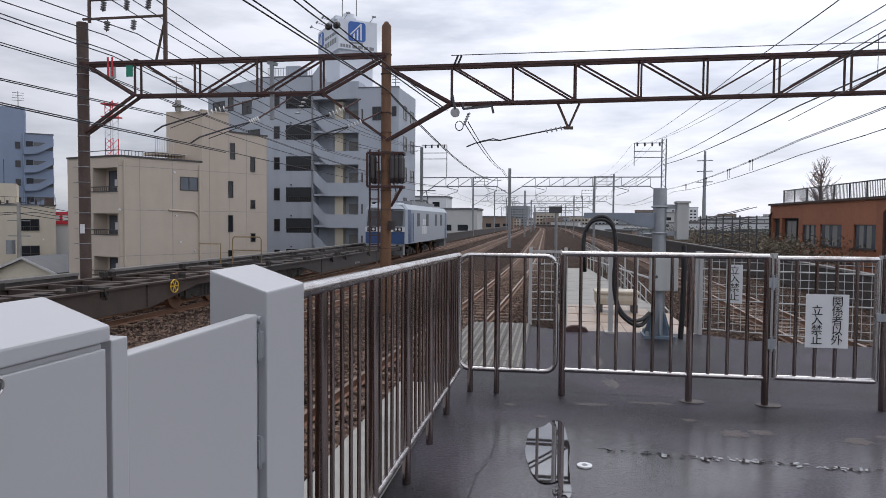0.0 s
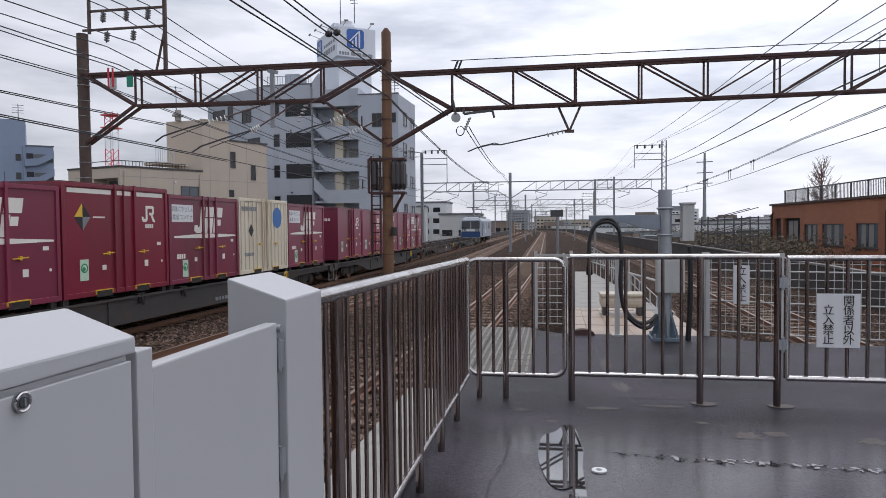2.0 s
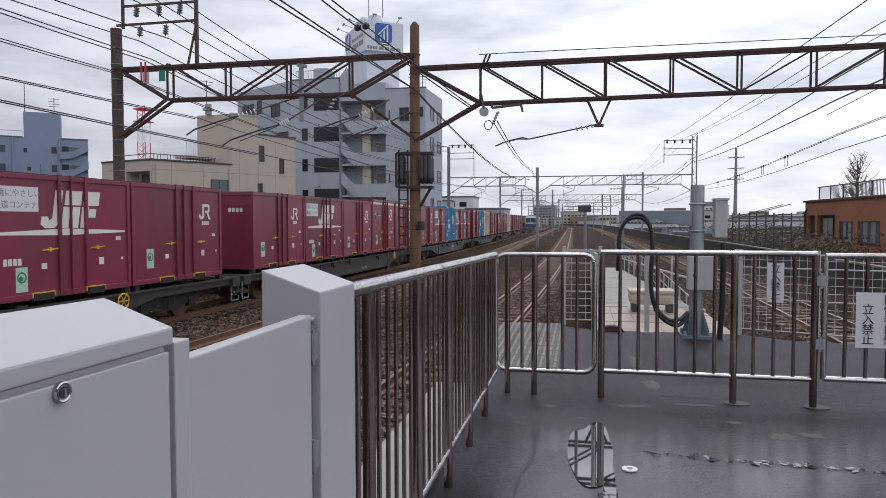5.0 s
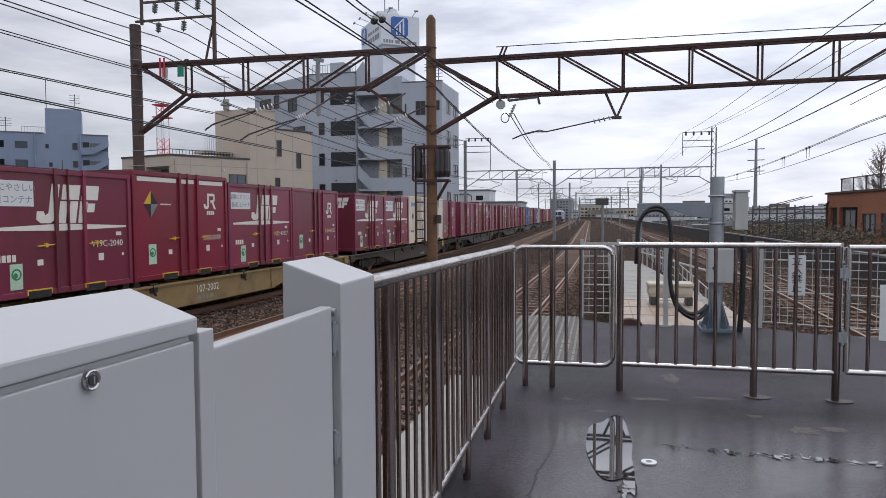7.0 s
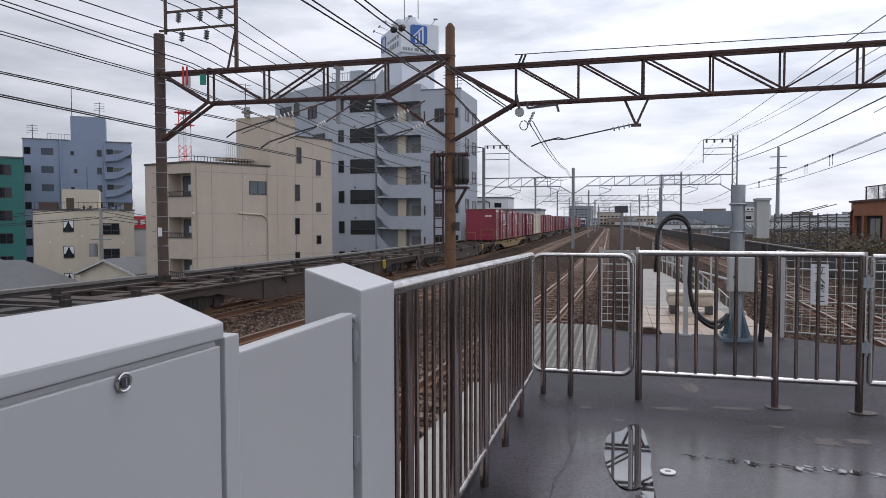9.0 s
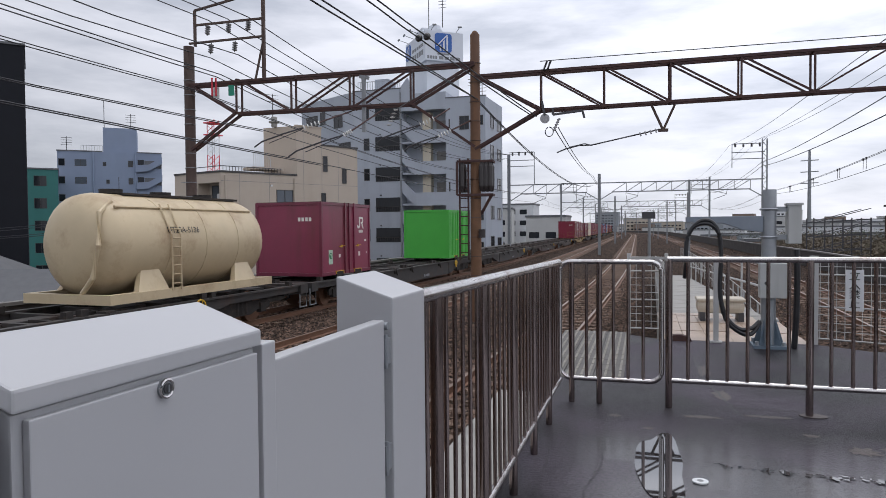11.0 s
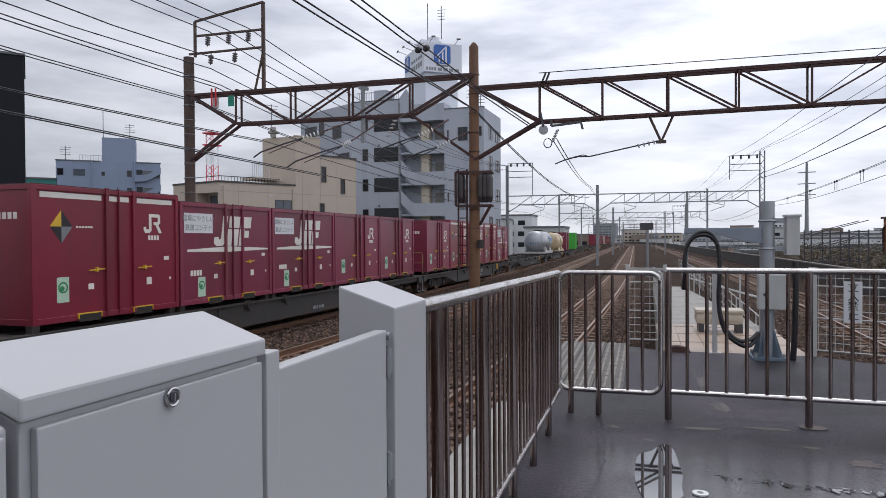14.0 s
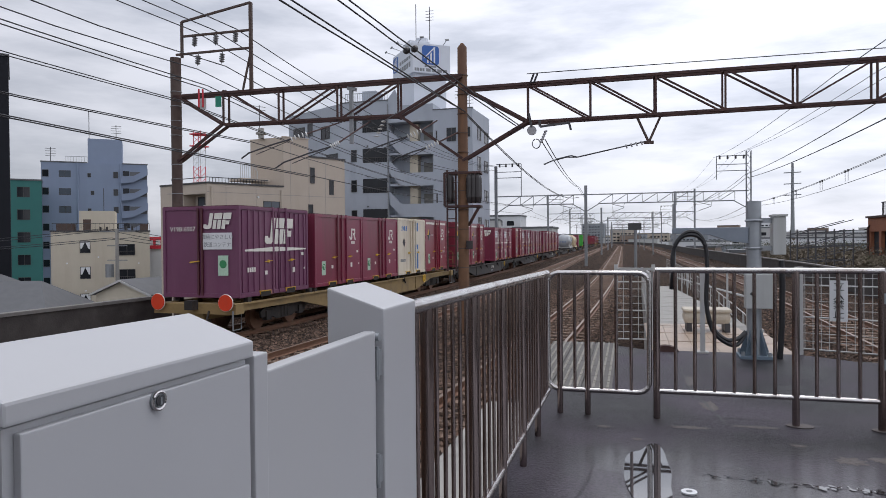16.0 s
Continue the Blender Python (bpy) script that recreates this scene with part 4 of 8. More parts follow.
def wagon(paint, label, number="", end_rail=True):
    root = thing("container_wagon", label, "railway wagon", group="wagons of the freight train")
    b = bmesh.new()
    wagon_frame(b)
    part("frame", b, paint, root, at=pose(0, 0, -0.10))
    for j in range(5):
        for dy in (-1.70, 1.70):
            for x in (-1.08, 1.08):
                o = new("lock_pedestal", PEDESTAL)
                o.parent = root
                o.matrix_basis = pose(x, 7.48 - 3.74 * j + dy, 0.86)
    add_bogie(root, -7.1)
    add_bogie(root, 7.1)
    for y, d in ((-9.98, -1), (9.98, 1)):
        b = bmesh.new()
        block(b, -0.12, 0.12, min(y, y + d * 0.24), max(y, y + d * 0.24), 0.74, 0.98)
        tube(b, [(0.45, y, 0.7), (0.5, y + d * 0.18, 0.45), (0.3, y + d * 0.22, 0.35)], 0.03, 6)
        part("coupler", b, GRIME, root)
        b = bmesh.new()
        for x in (1.18,):
            tube(b, [(x, y - d * 0.35, 0.72), (x, y - d * 0.35, 0.22), (x, y + d * 0.02, 0.22), (x, y + d * 0.02, 0.72)], 0.022, 6)
        part("step", b, GREY_STEEL, root, "hanging steel step")
    if end_rail:
        end_hand_rail(root, -9.95)
    b = bmesh.new()
    tube(b, [(1.24, 5.2 + 0.17 * math.cos(a * 0.524), 0.72 + 0.17 * math.sin(a * 0.524)) for a in range(12)], 0.018, 5, closed=True)
    tube(b, [(1.1, 5.2, 0.72), (1.25, 5.2, 0.72)], 0.03, 6)
    for a in range(3):
        beam(b, (1.24, 5.2 + 0.17 * math.cos(a * 1.047), 0.72 + 0.17 * math.sin(a * 1.047)), (1.24, 5.2 - 0.17 * math.cos(a * 1.047), 0.72 - 0.17 * math.sin(a * 1.047)), 0.018)
    part("brake_wheel", b, YELLOW, root, "yellowed hand-brake wheel")
    for name, y, rad, ln in (("air_tank", -2.2, 0.2, 1.1), ("brake_cylinder", 1.6, 0.16, 0.7), ("air_tank", 3.2, 0.14, 0.8)):
        b = bmesh.new()
        tube(b, [(0.55, y - ln / 2, 0.42), (0.55, y + ln / 2, 0.42)], rad, 10)
        block(b, 0.3, 0.8, y - 0.05, y + 0.05, 0.42, 0.86)
        part(name, b, GRIME, root)
    for k in (-1, 1):
        b = bmesh.new()
        beam(b, (0.95, 5.6 * k, 0.62), (0.95, 4.2 * k, 0.42), 0.05)
        part("brake_rod", b, GRIME, root)
    for y in (-3.0, -1.2, 2.6):
        b = bmesh.new()
        block(b, 0.95, 1.2, y - 0.12, y + 0.12, 0.72, 0.93)
        tube(b, [(1.2, y - 0.06, 0.9), (1.25, y, 0.65)], 0.03, 5)
        part("twist_lock", b, GRIME, root)
    if number:
        lettering(number, 0.26, LOGO_WHITE, root, Matrix.Translation((1.175, 0.9, 0.62)) @ pose(0, 0, 0, 90, 0, 90), "wagon_number")
    b = bmesh.new()
    bars(b, 1.161, 0.45, 0.36, 0.10, [0.16, 0.1, 0.1, 0.16], 0.06)
    tagged(part("stencilled_marks", b, GREY_STEEL, root), kind="stuff")
    return root


def tank(paint, label, L, r, mark):
    """A tank container lying in a steel cradle; base centre is the origin."""
    root = thing("tank_container", label, "tank container", group="containers on the freight train")
    b = bmesh.new()
    zc = 0.13 + r
    prof = [(-L / 2, 0.0), (-L / 2 + 0.03, r * 0.45), (-L / 2 + 0.12, r * 0.75), (-L / 2 + 0.32, r * 0.95), (-L / 2 + 0.55, r), (L / 2 - 0.55, r), (L / 2 - 0.32, r * 0.95), (L / 2 - 0.12, r * 0.75), (L / 2 - 0.03, r * 0.45), (L / 2, 0.0)]
    rings = []
    for y, q in prof:
        rings.append([b.verts.new((q * math.cos(a * 0.19635), y, zc + q * math.sin(a * 0.19635))) for a in range(32)] if q else [b.verts.new((0, y, zc))])
    for s, e in zip(rings, rings[1:]):
        for i in range(32):
            j = (i + 1) % 32
            q = [s[i % len(s)], s[j % len(s)], e[j % len(e)], e[i % len(e)]]
            b.faces.new(list(dict.fromkeys(q)))
    part("shell", b, paint, root, smooth=True)
    for y in (-L * 0.2, L * 0.02, L * 0.24):
        b = bmesh.new()
        tube(b, [((r + 0.004) * math.cos(a * 0.2618), y, zc + (r + 0.004) * math.sin(a * 0.2618)) for a in range(24)], 0.014, 4, closed=True)
        part("band", b, paint, root)
    b = bmesh.new()
    block(b, -0.35, 0.35, -L * 0.3, L * 0.42, zc + r - 0.03, zc + r + 0.02)
    for i in range(3):
        tube(b, [(0, -L * 0.3 + i * L * 0.27, zc + r), (0, -L * 0.3 + i * L * 0.27, zc + r + 0.1)], 0.24, 14)
    part("walkway", b, GRIME, root, "dark roof walkway with manholes")
    b = bmesh.new()
    tube(b, [(r * 0.55, -L / 2 + 0.5, zc + r * 0.82), (r * 0.6, -L / 2 + 0.15, zc + r * 0.6), (r * 0.75, -L / 2 - 0.05, zc), (r * 0.6, -L / 2 - 0.05, zc - r * 0.6), (r * 0.3, -L / 2, 0.25)], 0.055, 8)
    tube(b, [(r * 0.72, -L / 2 + 0.4, zc + r * 0.72), (r * 0.72, L / 2 - 0.5, zc + r * 0.72)], 0.03, 6)
    part("pipe", b, paint, root)
    for x in (-1.15, 0.97):
        b = bmesh.new()
        block(b, x, x + 0.18, -L / 2 - 0.1, L / 2 - 0.05, 0.04, 0.24)
        part("cradle_beam", b, WHITE_PAINT if mark else paint, root)
        for y in (-L * 0.28, L * 0.3):
            b = bmesh.new()
            sx = 1 if x > 0 else -1
            xo, xi = sx * 1.12, sx * r * 0.80
            v = [b.verts.new(p) for p in ((xo, y - 0.55, 0.24), (xo, y + 0.35, 0.24), (xi, y + 0.2, zc - r * 0.35), (xi, y - 0.2, zc - r * 0.35), (xo - sx * 0.14, y - 0.55, 0.24), (xo - sx * 0.14, y + 0.35, 0.24), (xi - sx * 0.1, y + 0.2, zc - r * 0.4), (xi - sx * 0.1, y - 0.2, zc - r * 0.4))]
            for q in ((0, 1, 2, 3), (4, 5, 6, 7), (0, 1, 5, 4), (1, 2, 6, 5), (2, 3, 7, 6), (3, 0, 4, 7)):
                b.faces.new([v[i] for i in q])
            part("saddle", b, WHITE_PAINT if mark else paint, root)
    for y in (-L / 2 - 0.1, L / 2 - 0.17):
        b = bmesh.new()
        block(b, -0.97, 0.97, y, y + 0.12, 0.04, 0.24)
        part("end_beam", b, WHITE_PAINT if mark else paint, root)
    for x in (0.62, 0.9):
        b = bmesh.new()
        tube(b, [(x, -L / 2 + 0.28, 0.2), (x * 0.95, -L / 2 + 0.28, zc + r * 0.75)] if mark else [(r + 0.06, -L * 0.18 + (x - 0.76), 0.2), (r + 0.06, -L * 0.18 + (x - 0.76), zc + 0.2), (r * 0.75, -L * 0.18 + (x - 0.76), zc + r * 0.8)], 0.02, 6)
        part("ladder_rail", b, paint, root)
    if not mark:
        for i in range(7):
            b = bmesh.new()
            tube(b, [(r + 0.06, -L * 0.18 - 0.14, 0.35 + i * 0.2), (r + 0.06, -L * 0.18 + 0.14, 0.35 + i * 0.2)], 0.014, 5)
            part("rung", b, paint, root)
    lettering("UT20A-5160" if mark else "UT20A-5136", 0.2, INK, root, Matrix.Translation((r * 0.985, -L * 0.12, zc + 0.3)) @ pose(0, 0, 0, 0, -15, 0) @ pose(0, 0, 0, 90, 0, 90), "container_code")
    if mark:
        def on_shell(a0, a1, y0, y1, mat, name):
            b = bmesh.new()
            rr = r + 0.006
            n = 4
            cols = [[b.verts.new((rr * math.cos(a0 + (a1 - a0) * i / n), y, zc + rr * math.sin(a0 + (a1 - a0) * i / n))) for i in range(n + 1)] for y in (y0, y1)]
            for i in range(n):
                b.faces.new((cols[0][i], cols[1][i], cols[1][i + 1], cols[0][i + 1]))
            return part(name, b, mat, root, "blue company mark in plain bars")
        for i in range(4):
            y = 0.62 + i * 0.6
            for a0, a1, w0, w1 in ((0.44, 0.50, 0.02, 0.48), (0.28, 0.34, 0.0, 0.50), (0.04, 0.52, 0.22, 0.29), (0.12, 0.17, 0.06, 0.46), (0.04, 0.28, 0.02, 0.08), (0.04, 0.28, 0.43, 0.49)):
                on_shell(a0, a1, y + w0, y + w1, PALE_BLUE, "company_mark")
        b = bmesh.new()
        tube(b, [((r + 0.005) * math.cos(0.27 + 0.31 * math.sin(a * 0.2618)), 0.22 + 0.36 * math.cos(a * 0.2618), zc + (r + 0.005) * math.sin(0.27 + 0.31 * math.sin(a * 0.2618))) for a in range(24)], 0.014, 4, closed=True)
        part("ring_mark", b, INK, root, "thin dark ring mark")
        b = bmesh.new()
        for i in range(4):
            for (u0, u1, w0, w1) in ((0, 0.2, 0.16, 0.2), (0.02, 0.18, 0.06, 0.1), (0.08, 0.12, 0.0, 0.2)):
                plate(b, rect(-0.5 + i * 0.27 + u0, -0.5 + i * 0.27 + u1, zc - 0.3 + w0, zc - 0.3 + w1), -L / 2 + 0.004, -0.012, "y")
        tagged(part("end_mark", b, PALE_BLUE, root), kind="stuff")
    return root


def locomotive():
    """A two-tone electric locomotive; origin on the rail top at its middle."""
    root = thing("electric_locomotive", "blue and light grey electric freight locomotive", "locomotive")
    L = 17.4
    b = bmesh.new()
    prof = [(-1.4, 1.0), (1.4, 1.0), (1.4, 3.2), (1.15, 3.55), (-1.15, 3.55), (-1.4, 3.2)]
    ends = [(-L / 2, 0.92, -0.05), (-L / 2 + 0.5, 1.0, 0.0), (L / 2 - 0.5, 1.0, 0.0), (L / 2, 0.92, -0.05)]
    rows = []
    for y, k, dz in ends:
        rows.append([b.verts.new((x * k, y + (0.35 * max(0, z - 2.2) / 1.3 if y < 0 and k < 1 else (-0.35 * max(0, z - 2.2) / 1.3 if k < 1 else 0)), z + (dz if z > 3 else 0))) for x, z in prof])
    for s, e in zip(rows, rows[1:]):
        for i in range(6):
            b.faces.new((s[i], s[(i + 1) % 6], e[(i + 1) % 6], e[i]))
    b.faces.new(rows[0])
    b.faces.new(rows[-1][::-1])
    part("body", b, LOCO_GREY, root)
    for y in (-L / 2 + 1.1, L / 2 - 1.1):
        b = bmesh.new()
        block(b, -1.412, 1.412, y - 0.55, y + 0.25, 1.02, 3.2)
        part("cab_side", b, LOCO_BLUE, root, "dark blue cab side")
    ye = -L / 2
    b = bmesh.new()
    block(b, -1.25, 1.25, ye - 0.02, ye + 0.2, 1.02, 1.75)
    part("end_band", b, LOCO_BLUE, root, "dark blue cab front")
    b = bmesh.new()
    block(b, -1.27, 1.27, ye - 0.03, ye + 0.2, 1.78, 2.08)
    part("white_stripe", b, SIGN_WHITE, root, "white stripe across the cab front")
    b = bmesh.new()
    for x0, x1 in ((-1.15, -0.06), (0.06, 1.15)):
        v = [b.verts.new(p) for p in ((x0, ye - 0.02, 2.15), (x1, ye - 0.02, 2.15), (x1, ye + 0.24, 3.12), (x0, ye + 0.24, 3.12))]
        b.faces.new(v)
    part("windscreen", b, GLASS, root, "dark windscreen")
    for x in (-0.85, 0.85):
        b = bmesh.new()
        block(b, x - 0.28, x + 0.28, ye - 0.06, ye + 0.05, 1.8, 2.06)
        box = part("headlight", b, INK, root, "dark headlight box")
        for dx in (-0.12, 0.12):
            b = bmesh.new()
            tube(b, [(x + dx, ye - 0.075, 1.93), (x + dx, ye - 0.05, 1.93)], 0.08, 14)
            part("lens", b, SIGN_WHITE, box)
    b = bmesh.new()
    v = [(-1.2, ye + 0.1, 3.2), (1.2, ye + 0.1, 3.2), (1.3, ye + 1.4, 3.3), (-1.3, ye + 1.4, 3.3), (-0.7, ye + 0.5, 3.62), (0.7, ye + 0.5, 3.62), (0.9, ye + 1.4, 3.66), (-0.9, ye + 1.4, 3.66)]
    v = [b.verts.new(p) for p in v]
    for q in ((3, 2, 1, 0), (4, 5, 6, 7), (0, 1, 5, 4), (1, 2, 6, 5), (2, 3, 7, 6), (3, 0, 4, 7)):
        b.faces.new([v[i] for i in q])
    part("cab_roof", b, LOCO_GREY, root, "pale rounded cab roof", bevel=0.08)
    for y in (ye + 1.6, ye + 2.1):
        b = bmesh.new()
        block(b, 1.40, 1.416, y, y + 0.22, 1.1, 3.0)
        part("side_stripe", b, LOCO_BLUE, root)
    b = bmesh.new()
    block(b, -1.2, 1.2, ye - 0.1, ye + 0.5, 0.3, 0.98)
    block(b, -1.2, 1.2, -ye - 0.5, -ye + 0.1, 0.3, 0.98)
    part("skirt", b, GREY_STEEL, root)
    b = bmesh.new()
    for y in (-5.2, -1.8, 2.0, 4.6):
        block(b, 1.40, 1.415, y, y + 0.9, 2.1, 3.0)
    part("side_grille", b, STEEL_DARK, root)
    b = bmesh.new()
    bars(b, 1.405, -3.4, 1.55, 0.55, [0.5, 0.5, 0.5], 0.12)
    bars(b, 1.405, -3.2, 2.2, 0.4, [0.5, 0.5], 0.12)
    tagged(part("side_mark", b, SIGN_WHITE, root), kind="stuff")
    b = bmesh.new()
    block(b, -0.9, 0.9, -4.5, 4.5, 3.55, 3.85)
    part("roof_equipment", b, GREY_STEEL, root)
    b = bmesh.new()
    for y in (-6.0, 6.0):
        beam(b, (0, y - 0.8, 3.6), (0, y + 0.5, 4.4), 0.07)
        beam(b, (0, y + 0.5, 4.4), (0, y - 0.3, 5.0), 0.07)
        beam(b, (-0.8, y - 0.3, 5.02), (0.8, y - 0.3, 5.02), 0.08)
    part("pantograph", b, STEEL_DARK, root)
    for y in (-5.6, 0, 5.6):
        add_bogie(root, y)
    return root


TRAIN = []  # (thing, distance of its middle ahead of the reference wagon's front, height)
WAGON_L = 20.4
CONSIST = {
    -2: [], -1: [], 0: "mpmpp", 1: "mcmsm", 2: "pscbs", 3: "mmbmp", 4: "sspmp", 5: "pmspp", 6: "pwwmm", 7: "pmsms",
    8: [], 9: [], 10: [], 11: [], 12: [], 13: [], 14: "mssspp"[:5], 15: "ppmms", 16: "mm ss", 17: "swppu"}
WAGON_PAINT = {-2: WAGON_GREY, -1: WAGON_BROWN, 0: WAGON_GREY, 2: WAGON_TEAL, 3: WAGON_TEAL, 7: WAGON_YELLOW, 8: WAGON_BROWN, 9: WAGON_BROWN, 6: WAGON_BROWN, 17: WAGON_YELLOW}
WAGON_NUMBER = {-1: "-1506", 3: "104-210", 7: "107-2002", 14: "104-1551", 16: "104-1092"}
CODE = {(0, 0): "V19C-5019", (0, 1): "19D-43318", (2, 0): "19G-20197", (4, 0): "20D-4258", (4, 1): "20D-4313", (7, 0): "19D-48125", (7, 1): "19D-41037", (7, 3): "V19C-2040", (7, 2): "20G-2419", (14, 0): "19D-40481", (14, 1): "20D-12754", (14, 2): "20D-10217", (14, 4): "19D-51999", (16, 0): "V19C-1827", (16, 1): "V19C-1817", (16, 3): "20D-2875", (17, 0): "20D-1067", (3, 0): "19D-32258"}
LABEL = {
    "m": "wine-red steel freight container with off-white slanted mark and slogan panel",
    "p": "wine-red steel freight container with small white company mark",
    "s": "bright red tall freight container with white band and height diamond",
    "c": "cream freight container with blue round mark and rust streaks",
    "w": "off-white freight container with blue panel and dark diamond",
    "b": "bright blue ribbed freight container with white globe mark",
    "u": "faded purple ribbed freight container at the end of the train",
    "g": "plain green ribbed freight container"}
PROTO = {}


def make_container(kind, code):
    key = (kind, code)
    if key not in PROTO:
        args = {"m": ("mark", RED_WINE, 2.43), "p": ("plain", RED_WINE, 2.43), "s": ("strip", RED_BRIGHT, 2.55), "c": ("cream", CREAM_BOX, 2.5), "w": ("white", CREAM_BOX, 2.5), "b": ("blue", BLUE_BOX, 2.56), "u": ("purple", PURPLE, 2.5), "g": ("green", GREEN_BOX, 2.5)}[kind]
        PROTO[key] = container(*args, label=LABEL[kind], ribbed=kind in "bug" or kind == "c", text_code=code)
        return PROTO[key]
    return copy_thing(PROTO[key], Matrix())


wagons = {}
for k, load in CONSIST.items():
    paint = WAGON_PAINT.get(k, WAGON_GREY)
    key = (paint.name, WAGON_NUMBER.get(k, ""), k in (-2, 3, 7, 14, 16))
    if key not in wagons:
        wagons[key] = wagon(paint, "grimy flat container wagon " + ("without load" if not load else "carrying containers"), WAGON_NUMBER.get(k, ""), k in (-2, 3, 7, 14, 16))
        w = wagons[key]
    else:
        w = tagged(copy_thing(wagons[key], Matrix()), "grimy flat container wagon " + ("without load" if not load else "carrying containers"))
    TRAIN.append((w, -WAGON_L * (k + 0.5), RAIL_Z))
    for j, c in enumerate(load):
        if c != " ":
            TRAIN.append((make_container(c, CODE.get((k, j), "")), -WAGON_L * k - 0.85 - 1.87 - 3.74 * j - (0.22 if k == 16 and j < 2 else (0.4 if (k, j) == (17, 4) else 0.0)), DECK_Z - 0.045))
TRAIN.append((locomotive(), WAGON_L * 2 + 9.0, RAIL_Z))
SILVER = tank(TANK_STEEL, "brushed silver powder tank container in a white cradle", 6.4, 1.13, True)
CREAM_TANK = tank(TANK_CREAM, "cream liquid tank container with rust streaks", 5.6, 1.1, False)
TRAIN.append((SILVER, -WAGON_L * 12 - 17.0, DECK_Z - 0.02))
TRAIN.append((CREAM_TANK, -WAGON_L * 12 - 4.6, DECK_Z - 0.02))
TRAIN.append((make_container("p", ""), -WAGON_L * 12 + 2.8, DECK_Z - 0.045))
TRAIN.append((make_container("g", ""), -WAGON_L * 12 + 16.2, DECK_Z - 0.045))

# red marker discs on the last wagon, which hang from its end beam
last_wagon = [t for t, d, z in TRAIN if abs(d + WAGON_L * 17.5) < 0.1 and t.name.startswith("container_wagon")][0]
for x in (-1.05, 1.02):
    b = bmesh.new()
    plate(b, circle(x, 0.93, 0.21, 28), -10.06, -0.03, "y")
    disc = part("marker_disc", b, LAMP_RED, last_wagon, "round red tail marker disc")
    b = bmesh.new()
    tube(b, [(x + 0.21 * math.cos(a * 0.2244), -10.07, 0.93 + 0.21 * math.sin(a * 0.2244)) for a in range(28)], 0.014, 5, closed=True)
    part("rim", b, LOGO_WHITE, disc)

# ---- platform furniture ----
FRONT_Y = 5.85


def wedge(bm, x0, x1, y0, y1, z0, z_front, z_back):
    """A box whose top slopes; x1 is the platform side."""
    v = [bm.verts.new(p) for p in ((x0, y0, z0), (x1, y0, z0), (x1, y1, z0), (x0, y1, z0), (x0, y0, z_back), (x1, y0, z_front), (x1, y1, z_front), (x0, y1, z_back))]
    for q in ((3, 2, 1, 0), (4, 5, 6, 7), (0, 1, 5, 4), (1, 2, 6, 5), (2, 3, 7, 6), (3, 0, 4, 7)):
        bm.faces.new([v[i] for i in q])


